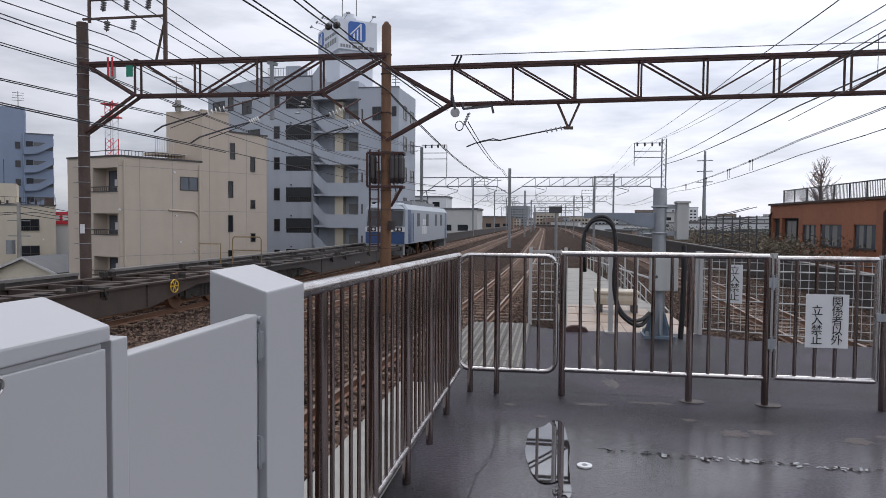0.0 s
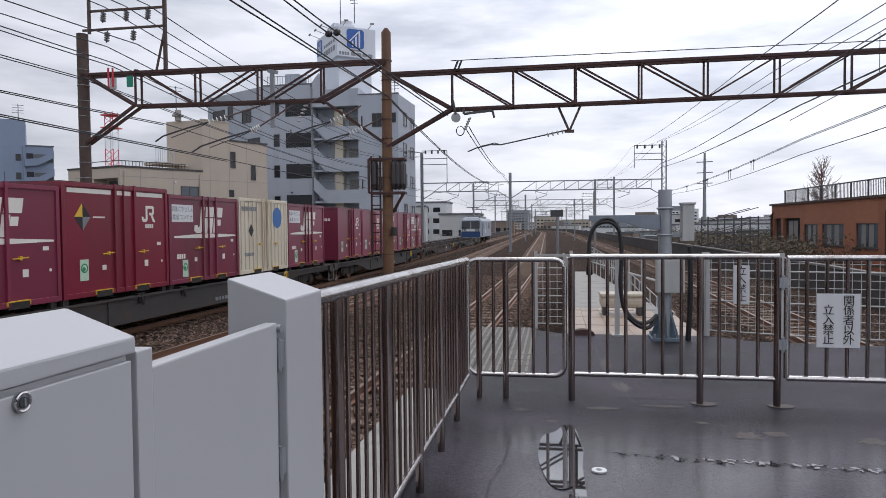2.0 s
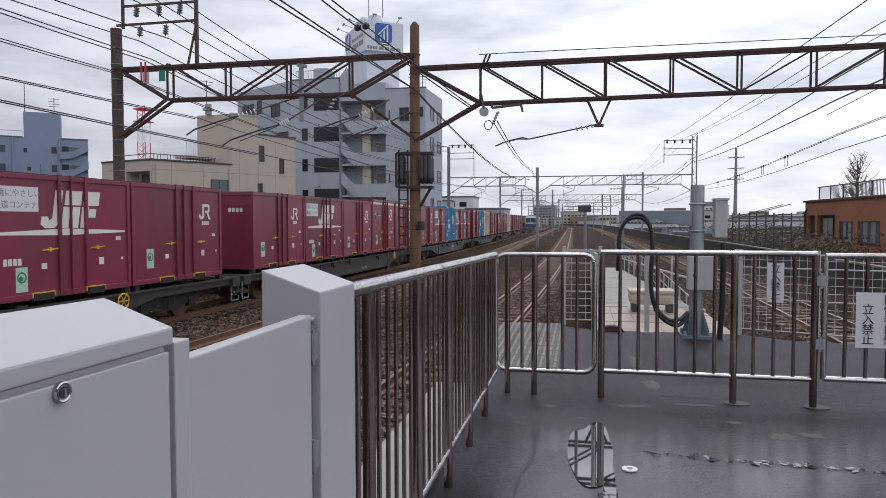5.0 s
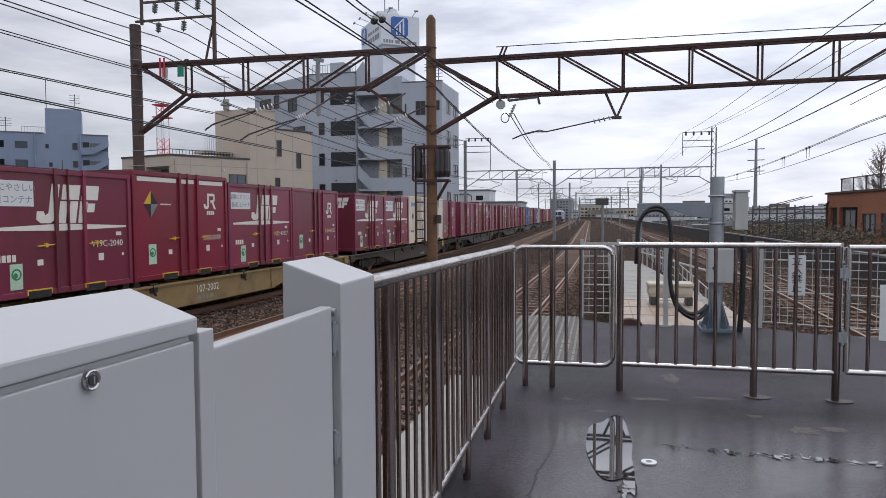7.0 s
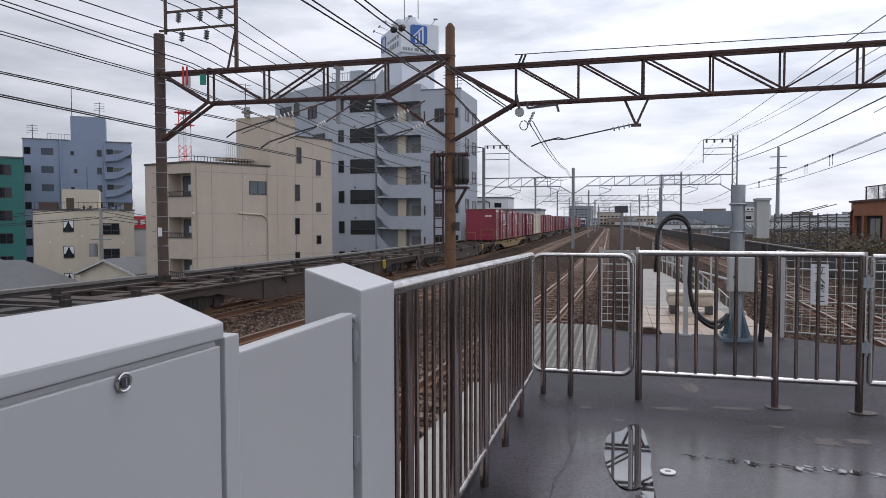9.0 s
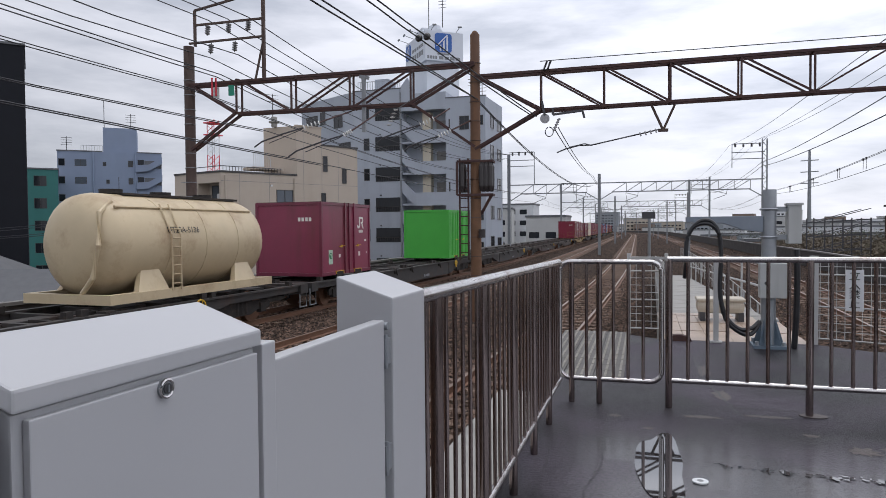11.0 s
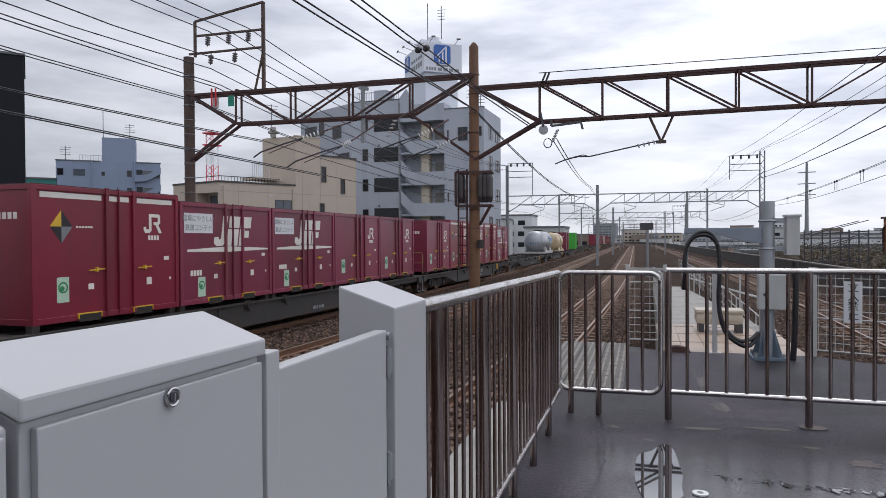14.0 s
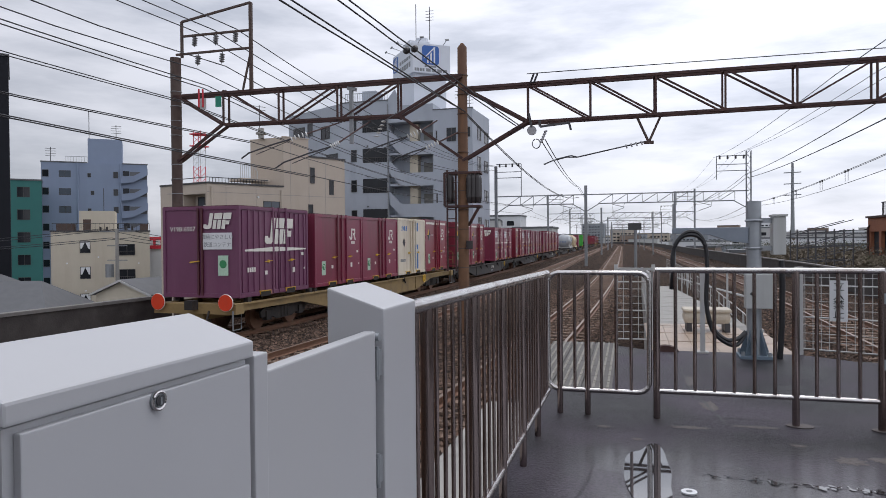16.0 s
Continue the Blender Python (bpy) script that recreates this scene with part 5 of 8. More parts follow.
def casing():
    """The white housing of a platform-edge barrier: cabinet, hinged panel and end post."""
    turn = Matrix.Translation((-0.545, 1.028, 0)) @ pose(0, 0, 0, 0, 0, -2.5) @ Matrix.Translation((0.545, -1.028, 0))
    c = thing("barrier_cabinet", "white painted steel barrier cabinet with a round lock", "cabinet", turn)
    b = bmesh.new()
    wedge(b, -0.668, -0.556, 0.584, 1.020, 0.0, 1.284, 1.328)
    part("body", b, WHITE_PANEL, c, bevel=0.003)
    b = bmesh.new()
    v = [b.verts.new(p) for p in ((-0.672, 0.577, 1.330), (-0.545, 0.577, 1.287), (-0.545, 1.028, 1.287), (-0.672, 1.028, 1.330), (-0.672, 0.577, 1.358), (-0.545, 0.577, 1.314), (-0.545, 1.028, 1.314), (-0.672, 1.028, 1.358))]
    for q in ((3, 2, 1, 0), (4, 5, 6, 7), (0, 1, 5, 4), (1, 2, 6, 5), (2, 3, 7, 6), (3, 0, 4, 7)):
        b.faces.new([v[i] for i in q])
    part("lid", b, WHITE_PANEL, c, bevel=0.004)
    b = bmesh.new()
    block(b, -0.5555, -0.545, 0.597, 1.016, 0.05, 1.277)
    door = part("door", b, WHITE_PANEL, c, bevel=0.002)
    ly, lz = 0.800, 1.2665
    b = bmesh.new()
    tube(b, [(-0.546, ly, lz), (-0.5405, ly, lz)], 0.0135, 28)
    part("lock", b, GALV, door, "round metal lock", smooth=True)
    b = bmesh.new()
    tube(b, [(-0.5405, ly + 0.0118 * math.cos(a * 0.2618), lz + 0.0118 * math.sin(a * 0.2618)) for a in range(24)], 0.0022, 6, closed=True)
    part("lock_ring", b, STAINLESS, door, smooth=True)
    b = bmesh.new()
    tube(b, [(-0.5405, ly, lz), (-0.538, ly, lz)], 0.0072, 18)
    part("lock_barrel", b, STEEL_DARK, door)
    b = bmesh.new()
    block(b, -0.538, -0.5365, ly - 0.0012, ly + 0.0012, lz - 0.005, lz + 0.005)
    part("key_slot", b, GALV, door)
    c2 = thing("barrier_cabinet", "next white painted steel barrier cabinet of the row", "cabinet", turn)
    b = bmesh.new()
    wedge(b, -0.668, -0.556, -1.6, 0.571, 0.0, 1.284, 1.328)
    part("body", b, WHITE_PANEL, c2, bevel=0.004)
    b = bmesh.new()
    block(b, -0.555, -0.546, -1.0, 0.561, 0.05, 1.277)
    part("door", b, WHITE_PANEL, c2, bevel=0.002)
    p = thing("barrier_gate", "white steel hinged barrier gate beside its slim edge post", "gate")
    b = bmesh.new()
    block(b, -0.59, -0.548, 1.034, 1.078, 0.0, 1.288)
    part("edge_post", b, WHITE_PANEL, p, bevel=0.003)
    b = bmesh.new()
    block(b, -0.583, -0.552, 1.080, 1.602, 0.06, 1.254)
    part("leaf", b, WHITE_PANEL, p, bevel=0.004)
    b = bmesh.new()
    tube(b, [(-0.572, 1.612, 1.238), (-0.545, 1.612, 1.238)], 0.010, 16)
    part("bolt", b, GALV, p, "round metal bolt head")
    for z in (1.13, 0.86):
        b = bmesh.new()
        tube(b, [(-0.553, 1.614, z), (-0.553, 1.614, z + 0.085)], 0.006, 10)
        block(b, -0.556, -0.550, 1.604, 1.64, z + 0.01, z + 0.075)
        part("hinge", b, GALV, p, "steel hinge")
    q = thing("barrier_end_post", "thick white painted steel post that ends the platform barrier", "barrier post")
    b = bmesh.new()
    wedge(b, -0.705, -0.548, 1.650, 1.915, 0.0, 1.305, 1.358)
    part("post", b, WHITE_PANEL, q, bevel=0.005)
    b = bmesh.new()
    block(b, -0.60, -0.57, 1.628, 1.649, 0.0, 1.24)
    part("strike", b, GALV, q)


casing()


def arc(cx, cy, r, a0, a1, n=6):
    return [(cx + r * math.cos(radians(a0 + (a1 - a0) * i / n)), cy + r * math.sin(radians(a0 + (a1 - a0) * i / n))) for i in range(n + 1)]


def railing_left():
    """Side railing along the platform edge, seen end-on."""
    f = thing("side_railing", "stainless steel railing with close upright bars, a brown reflection painted into their colour", "railing")
    x0, x1, y0, y1 = -0.640, -0.615, 1.90, 5.76

    def px(y):
        return x0 + (x1 - x0) * (y - y0) / (y1 - y0)

    def top(y):
        return 1.262 - 0.066 * (y - y0) / (y1 - y0)
    b = bmesh.new()
    tube(b, [(px(y0), y0, top(y0)), (px(y1 - 0.06), y1 - 0.06, top(y1)), (px(y1), y1, top(y1) - 0.02)], 0.026, 14)
    part("top_rail", b, STAINLESS, f, smooth=True)
    b = bmesh.new()
    tube(b, [(px(y0), y0, 0.205), (px(y1), y1, 0.205)], 0.021, 12)
    part("bottom_rail", b, STAINLESS, f, smooth=True)
    y, i = 1.97, 1
    while y < y1:
        main = i % 6 == 4
        b = bmesh.new()
        tube(b, [(px(y), y, 0.0 if main else 0.205), (px(y), y, top(y))], 0.024 if main else 0.0092, 12)
        part("post" if main else "bar", b, BAR_STEEL, f, smooth=True)
        y, i = y + 0.1165, i + 1


railing_left()


def gate_loop():
    """The short return panel with rounded corners."""
    f = thing("short_railing", "short stainless steel railing panel with rounded corners", "railing")
    xl, xr, r = -0.625, 0.205, 0.09
    pts = [(xl + r, 0.205)] + arc(xl + r, 0.205 + r, r, 270, 180)[1:] + arc(xl + r, 1.195 - r, r, 180, 90) + arc(xr - r, 1.195 - r, r, 90, 0) + arc(xr - r, 0.205 + r, r, 0, -90)
    b = bmesh.new()
    tube(b, [(u, FRONT_Y, w) for u, w in pts], 0.021, 12, closed=True)
    part("loop", b, STAINLESS, f, smooth=True)
    for x in (-0.40, -0.18, -0.06, 0.06):
        b = bmesh.new()
        tube(b, [(x, FRONT_Y, 0.205), (x, FRONT_Y, 1.195)], 0.0135, 10)
        part("bar", b, BAR_STEEL, f, smooth=True)
    for x in (-0.525, -0.295):
        b = bmesh.new()
        tube(b, [(x, FRONT_Y, 0.0), (x, FRONT_Y, 1.195)], 0.025, 12)
        part("post", b, BAR_STEEL, f, smooth=True)


gate_loop()


def front_railing():
    f = thing("end_railing", "stainless steel railing with upright bars across the platform end", "railing")
    xs = (0.262, 1.30, 1.895)
    b = bmesh.new()
    tube(b, [(0.25, FRONT_Y, 1.218), (1.905, FRONT_Y, 1.218)], 0.024, 12)
    part("top_rail", b, STAINLESS, f, smooth=True)
    b = bmesh.new()
    tube(b, [(0.262, FRONT_Y, 0.225), (1.895, FRONT_Y, 0.225)], 0.021, 12)
    part("bottom_rail", b, STAINLESS, f, smooth=True)
    for x in xs:
        b = bmesh.new()
        tube(b, [(x, FRONT_Y, 0.0), (x, FRONT_Y, 1.21)], 0.028, 14)
        p = part("post", b, BAR_STEEL, f, smooth=True)
        b = bmesh.new()
        plate(b, circle(x + 0.03, FRONT_Y, 0.10, 18, 0.07), 0.002, 0.005, "z")
        if x > 1:
            part("patch", b, WORN, p, "cement patch round the post foot")
        else:
            b.free()
    for x0, x1, n in ((0.262, 1.30, 6), (1.30, 1.895, 3)):
        for i in range(1, n + 1):
            x = x0 + (x1 - x0) * i / (n + 1)
            b = bmesh.new()
            tube(b, [(x, FRONT_Y, 0.225), (x, FRONT_Y, 1.21)], 0.0145, 10)
            part("bar", b, BAR_STEEL, f, smooth=True)
    g = thing("railing_gate", "hinged stainless steel railing gate with a notice", "gate")
    xl, xr = 1.965, 2.715
    b = bmesh.new()
    r = 0.03
    pts = [(xl, 0.235), (xl, 1.205), (xr, 1.205), (xr, 0.235)]
    for (a, c), (d, e) in zip(pts, pts[1:] + pts[:1]):
        tube(b, [(a, FRONT_Y, c), (d, FRONT_Y, e)], 0.023, 12)
    part("gate_frame", b, STAINLESS, g, smooth=True)
    for i in range(1, 5):
        x = xl + (xr - xl) * i / 5
        b = bmesh.new()
        tube(b, [(x, FRONT_Y, 0.235), (x, FRONT_Y, 1.205)], 0.0145, 10)
        part("bar", b, BAR_STEEL, g, smooth=True)
    for z in (0.45, 0.95):
        b = bmesh.new()
        tube(b, [(1.93, FRONT_Y - 0.02, z), (1.93, FRONT_Y - 0.02, z + 0.12)], 0.014, 10)
        block(b, 1.90, 1.96, FRONT_Y - 0.03, FRONT_Y - 0.01, z + 0.02, z + 0.10)
        part("hinge", b, GALV, g)
    e = thing("end_railing", "stainless steel railing continuing to the platform edge", "railing")
    for x in (2.775, 3.75):
        b = bmesh.new()
        tube(b, [(x, FRONT_Y, 0.0), (x, FRONT_Y, 1.21)], 0.028, 14)
        part("post", b, BAR_STEEL, e, smooth=True)
    b = bmesh.new()
    tube(b, [(2.76, FRONT_Y, 1.218), (3.77, FRONT_Y, 1.218)], 0.024, 12)
    part("top_rail", b, STAINLESS, e, smooth=True)
    b = bmesh.new()
    tube(b, [(2.76, FRONT_Y, 0.23), (3.77, FRONT_Y, 0.23)], 0.021, 12)
    part("bottom_rail", b, STAINLESS, e, smooth=True)
    for i in range(5):
        b = bmesh.new()
        x = 2.93 + 0.155 * i
        tube(b, [(x, FRONT_Y, 0.23), (x, FRONT_Y, 1.21)], 0.0145, 10)
        part("bar", b, BAR_STEEL, e, smooth=True)
    b = bmesh.new()
    block(b, 2.70, 2.80, FRONT_Y - 0.04, FRONT_Y - 0.02, 0.72, 0.78)
    part("latch", b, GALV, e)
    s = thing("notice", "white notice with black characters fixed to the gate bars", "sign", pose(2.34, FRONT_Y - 0.024, 0.71))
    b = bmesh.new()
    block(b, -0.16, 0.16, -0.004, 0.0, -0.215, 0.215)
    part("board", b, SIGN_WHITE, s)
    for col, x, z0, step in (("関係者以外", 0.075, 0.155, 0.0775), ("立入禁止", -0.075, 0.08, 0.0785)):
        for i, ch in enumerate(col):
            lettering(ch, 0.088, INK, s, Matrix.Translation((x, -0.006, z0 - step * i)) @ pose(0, 0, 0, 90, 0, 0), "character")


front_railing()

# ---- beyond the railing ----
slab_proto = {}
path = thing("walkway", "beige paving-slab walkway between the tracks beyond the railing", "walkway", kind="structure")
b = bmesh.new()
block(b, 0.28, 2.06, 9.42, 12.4, -1.2, -0.032)
part("bed", b, CONCRETE, path)
for i in range(6):
    for j in range(10):
        if 0.28 + 0.3 * i + 0.29 > 2.1 - max(0, j - 6) * 0.12:
            continue
        if "slab" not in slab_proto:
            b = bmesh.new()
            block(b, 0, 0.292, 0, 0.292, -0.03, 0.0)
            slab_proto["slab"] = finish(b, "slab", SLAB)
        o = new("slab", slab_proto["slab"])
        o.parent = path
        o.matrix_basis = pose(0.284 + 0.298 * i, 9.425 + 0.298 * j, 0.0 - 0.003 * ((i * 3 + j) % 3))
ramp = thing("ramp", "grey concrete service ramp leading down beside the tracks", "ramp", kind="structure")
b = bmesh.new()
v = [b.verts.new(p) for p in ((0.35, 12.4, -0.03), (2.0, 12.4, -0.03), (1.9, 34, -0.8), (0.55, 34, -0.8), (0.35, 12.4, -1.3), (2.0, 12.4, -1.3), (1.9, 34, -1.3), (0.55, 34, -1.3))]
for q in ((0, 1, 2, 3), (7, 6, 5, 4), (0, 4, 5, 1), (1, 5, 6, 2), (2, 6, 7, 3), (3, 7, 4, 0)):
    b.faces.new([v[i] for i in q])
part("deck", b, CONCRETE, ramp)
for x0, x1 in ((0.38, 0.58), (1.97, 1.87)):
    for dz in (0.9, 0.5):
        b = bmesh.new()
        tube(b, [(x0, 12.5, -0.03 + dz), (x1, 34, -0.8 + dz)], 0.022, 8)
        part("hand_rail", b, WHITE_PAINT, ramp)
    for i in range(10):
        k = i / 9
        b = bmesh.new()
        x, y, z = x0 + (x1 - x0) * k, 12.5 + 21.5 * k, -0.03 - 0.77 * k
        tube(b, [(x, y, z), (x, y, z + 0.9)], 0.02, 6)
        part("baluster", b, WHITE_PAINT, ramp)


def mesh_fence(label, a, c, h, posts, cell=0.09):
    """A white welded-wire fence from a to c."""
    f = thing("wire_fence", label, "wire fence", group="white wire fences")
    a, c = Vector((*a, 0)), Vector((*c, 0))
    for k in posts:
        p = a.lerp(c, k)
        b = bmesh.new()
        block(b, p.x - 0.024, p.x + 0.024, p.y - 0.024, p.y + 0.024, 0.0, h + 0.06)
        part("post", b, WHITE_PAINT, f)
    n = max(2, int((c - a).length / cell))
    for i in range(n + 1):
        p = a.lerp(c, i / n)
        b = bmesh.new()
        tube(b, [(p.x, p.y, 0.08), (p.x, p.y, h)], 0.0045, 5)
        part("upright_wire", b, WHITE_PAINT, f)
    for i in range(int(h / 0.10)):
        z = 0.08 + i * 0.10
        b = bmesh.new()
        tube(b, [(a.x, a.y, z), (c.x, c.y, z)], 0.0045 if i % 4 else 0.011, 5)
        part("cross_wire", b, WHITE_PAINT, f)
    b = bmesh.new()
    tube(b, [(a.x, a.y, h), (c.x, c.y, h)], 0.016, 6)
    part("top_rail", b, WHITE_PAINT, f)


mesh_fence("white welded-wire fence panel beside the near track", (-0.14, 9.83), (0.36, 9.83), 1.06, (0.0, 1.0))
mesh_fence("white welded-wire fence with a warning plate", (2.08, 9.45), (2.92, 9.12), 1.05, (0.0, 0.05, 1.0))
mesh_fence("white welded-wire fence continuing to the outer track", (2.94, 9.10), (4.05, 8.82), 1.05, (0.0, 1.0))
b = bmesh.new()
g = thing("white_post", "white painted square post standing on the walkway", "post", pose(0.95, 9.33, 0))
b = bmesh.new()
block(b, -0.03, 0.03, -0.03, 0.03, 0, 1.1)
part("shaft", b, WHITE_PAINT, g)
b = bmesh.new()
block(b, -0.07, 0.07, -0.07, 0.07, 0, 0.02)
part("foot", b, WHITE_PAINT, g)
b = bmesh.new()
beam(b, (-1.05, 0.5, 1.06), (1.1, 0.1, 1.06), 0.035)
part("cross_rail", b, WHITE_PAINT, g)
s = thing("warning_plate", "narrow white warning plate with black characters on a wire fence", "sign", pose(2.50, 9.25, 0.70, 0, 0, -15))
b = bmesh.new()
block(b, -0.095, 0.095, -0.004, 0.0, -0.25, 0.25)
part("board", b, SIGN_WHITE, s)
for i, ch in enumerate("立入禁止"):
    lettering(ch, 0.125, INK, s, Matrix.Translation((0, -0.006, 0.17 - 0.113 * i)) @ pose(0, 0, 0, 90, 0, 0), "character")


def signal_column():
    c = thing("equipment_column", "blue-grey galvanised steel column with cable boxes and a flared base", "equipment column", pose(1.53, 9.12, 0))
    b = bmesh.new()
    tube(b, [(0, 0, 0.02), (0, 0, 1.93)], 0.085, 18)
    part("column", b, GALV, c, smooth=True)
    b = bmesh.new()
    for k in range(8):
        a = k * math.pi / 4
        ca, sa = math.cos(a), math.sin(a)
        v = [b.verts.new(p) for p in ((0.08 * ca, 0.08 * sa, 0.36), (0.17 * ca, 0.17 * sa, 0.06), (0.17 * ca, 0.17 * sa, 0.03), (0.08 * ca, 0.08 * sa, 0.03))]
        off = Vector((-sa, ca, 0)) * 0.008
        w = [b.verts.new(q.co + off) for q in v]
        b.faces.new(v)
        b.faces.new(w[::-1])
        for i in range(4):
            b.faces.new((v[i], v[(i + 1) % 4], w[(i + 1) % 4], w[i]))
    plate(b, [(-0.19, -0.19), (0.19, -0.19), (0.19, 0.19), (-0.19, 0.19)], 0.0, 0.035, "z")
    base = part("base", b, BLUE_BASE, c, "flared blue-painted gusset base")
    for x in (-0.15, 0.15):
        for y in (-0.15, 0.15):
            b = bmesh.new()
            tube(b, [(x, y, 0.03), (x, y, 0.085)], 0.022, 6)
            part("bolt", b, GALV, base)
    b = bmesh.new()
    block(b, -0.13, 0.21, -0.22, -0.07, 0.62, 1.04)
    box = part("control_box", b, GREY_BOX, c, "pale grey control box", bevel=0.01)
    b = bmesh.new()
    tube(b, [(-0.06, -0.23, 0.8), (-0.06, -0.22, 0.8)], 0.02, 10)
    part("box_lock", b, STEEL_DARK, box)
    b = bmesh.new()
    block(b, 0.20, 0.345, -0.10, 0.10, 1.27, 1.74)
    upper = part("upper_box", b, GREY_BOX, c, "tall pale grey side box", bevel=0.008)
    b = bmesh.new()
    block(b, 0.19, 0.36, -0.115, 0.115, 1.735, 1.76)
    part("box_lid", b, GREY_BOX, upper)
    for z in (1.32, 1.66):
        b = bmesh.new()
        block(b, 0.05, 0.21, -0.03, 0.03, z, z + 0.06)
        tube(b, [(0.095 * math.cos(a * 0.5236), 0.095 * math.sin(a * 0.5236), z + 0.03) for a in range(12)], 0.014, 5, closed=True)
        part("bracket", b, GALV, c)
    b = bmesh.new()
    plate(b, [(-0.96, 1.61), (-0.96, 1.54), (-0.52, 1.52), (-0.30, 1.44), (-0.07, 1.41), (-0.07, 1.61)], -0.06, 0.12, "y")
    part("side_arm", b, GALV_BLUE, c, "blue-grey steel bracket arm", bevel=0.006)
    b = bmesh.new()
    tube(b, [(0.30, -0.05, 1.2), (0.31, -0.05, 0.9), (0.30, -0.06, 0.4), (0.28, -0.05, 0.0)], 0.035, 10)
    part("conduit", b, BLACK, c, "black conduit")
    return c


GALV_BLUE = material("blue_grey_painted_steel", (0.19, 0.22, 0.26), 0.5, vary=0.15, scale=5, stain=(0.30, 0.31, 0.33), stain_amount=0.4, stain_scale=3)
BLUE_BASE = material("worn_blue_paint", (0.11, 0.15, 0.19), 0.5, vary=0.2, scale=6, stain=(0.20, 0.24, 0.27), stain_amount=0.6, stain_scale=5)
GREY_BOX = material("pale_grey_box_paint", (0.42, 0.43, 0.42), 0.45, vary=0.08, scale=4, stain=(0.25, 0.24, 0.22), stain_amount=0.4, stain_scale=3, streak=True)
signal_column()
hose = thing("cable_loop", "thick black cable looping up and over beside the column", "cable")
for k in range(2):
    b = bmesh.new()
    d = 0.035 * k
    pts = [(0.58 - d, 8.85, 0.86), (0.555, 8.75, 1.05), (0.56, 8.75, 1.30), (0.62, 8.75, 1.46), (0.73, 8.75, 1.52 + d), (0.85, 8.75, 1.50 + d), (0.93, 8.75, 1.38), (0.95, 8.75, 1.1), (0.94, 8.75, 0.7), (1.0, 8.75, 0.42 - d), (1.15, 8.78, 0.26 - d), (1.30, 8.85, 0.26 - 2 * d), (1.42, 8.92, 0.36)]
    fine = []
    for i in range(len(pts) - 1):
        p0, p1, p2, p3 = (Vector(pts[max(0, min(len(pts) - 1, i + q))]) for q in (-1, 0, 1, 2))
        for t in (0, 0.25, 0.5, 0.75):
            fine.append(0.5 * ((2 * p1) + (p2 - p0) * t + (2 * p0 - 5 * p1 + 4 * p2 - p3) * t * t + (3 * p1 - p0 - 3 * p2 + p3) * t ** 3))
    tube(b, fine, 0.026, 8)
    part("cable", b, BLACK, hose, smooth=True)
CASE_PAINT = material("cream_fibreglass", (0.46, 0.41, 0.33), 0.5, vary=0.12, scale=5, stain=(0.24, 0.2, 0.15), stain_amount=0.5, stain_scale=3, streak=True)
lk = thing("equipment_case", "cream fibreglass equipment case on dark feet on the walkway", "equipment case", pose(1.22, 11.6, 0))
b = bmesh.new()
block(b, -0.35, 0.35, -0.22, 0.22, 0.12, 0.32)
part("case", b, CASE_PAINT, lk, bevel=0.08)
b = bmesh.new()
block(b, -0.36, 0.36, -0.23, 0.23, 0.30, 0.36)
part("lid", b, CASE_PAINT, lk, bevel=0.03)
for x in (-0.36, 0.30):
    b = bmesh.new()
    block(b, x * 0.85, x * 0.85 + 0.08, -0.2, 0.2, 0, 0.14)
    part("foot", b, STEEL_DARK, lk)
hump = thing("rubber_hump", "small worn brown hump on the walkway edge", "bump")
b = bmesh.new()
plate(b, [(0.50 + 0.16 * math.cos(math.pi * i / 10), 0.08 * math.sin(math.pi * i / 10)) for i in range(11)], 9.30, 0.12, "y")
part("hump_body", b, RUST, hump)

# ---- overhead line: the near portal ----
P_MID, P_DIR = Vector((-4.57, 18.97, 0)), Vector((8.93, 0.85, 0)).normalized()


def on_truss(u, z, side=0.0):
    return P_MID + P_DIR * u + Vector((-P_DIR.y, P_DIR.x, 0)) * side + Vector((0, 0, z))


def angle_bar(bm, a, c, w=0.07):
    beam(bm, a, c, w)


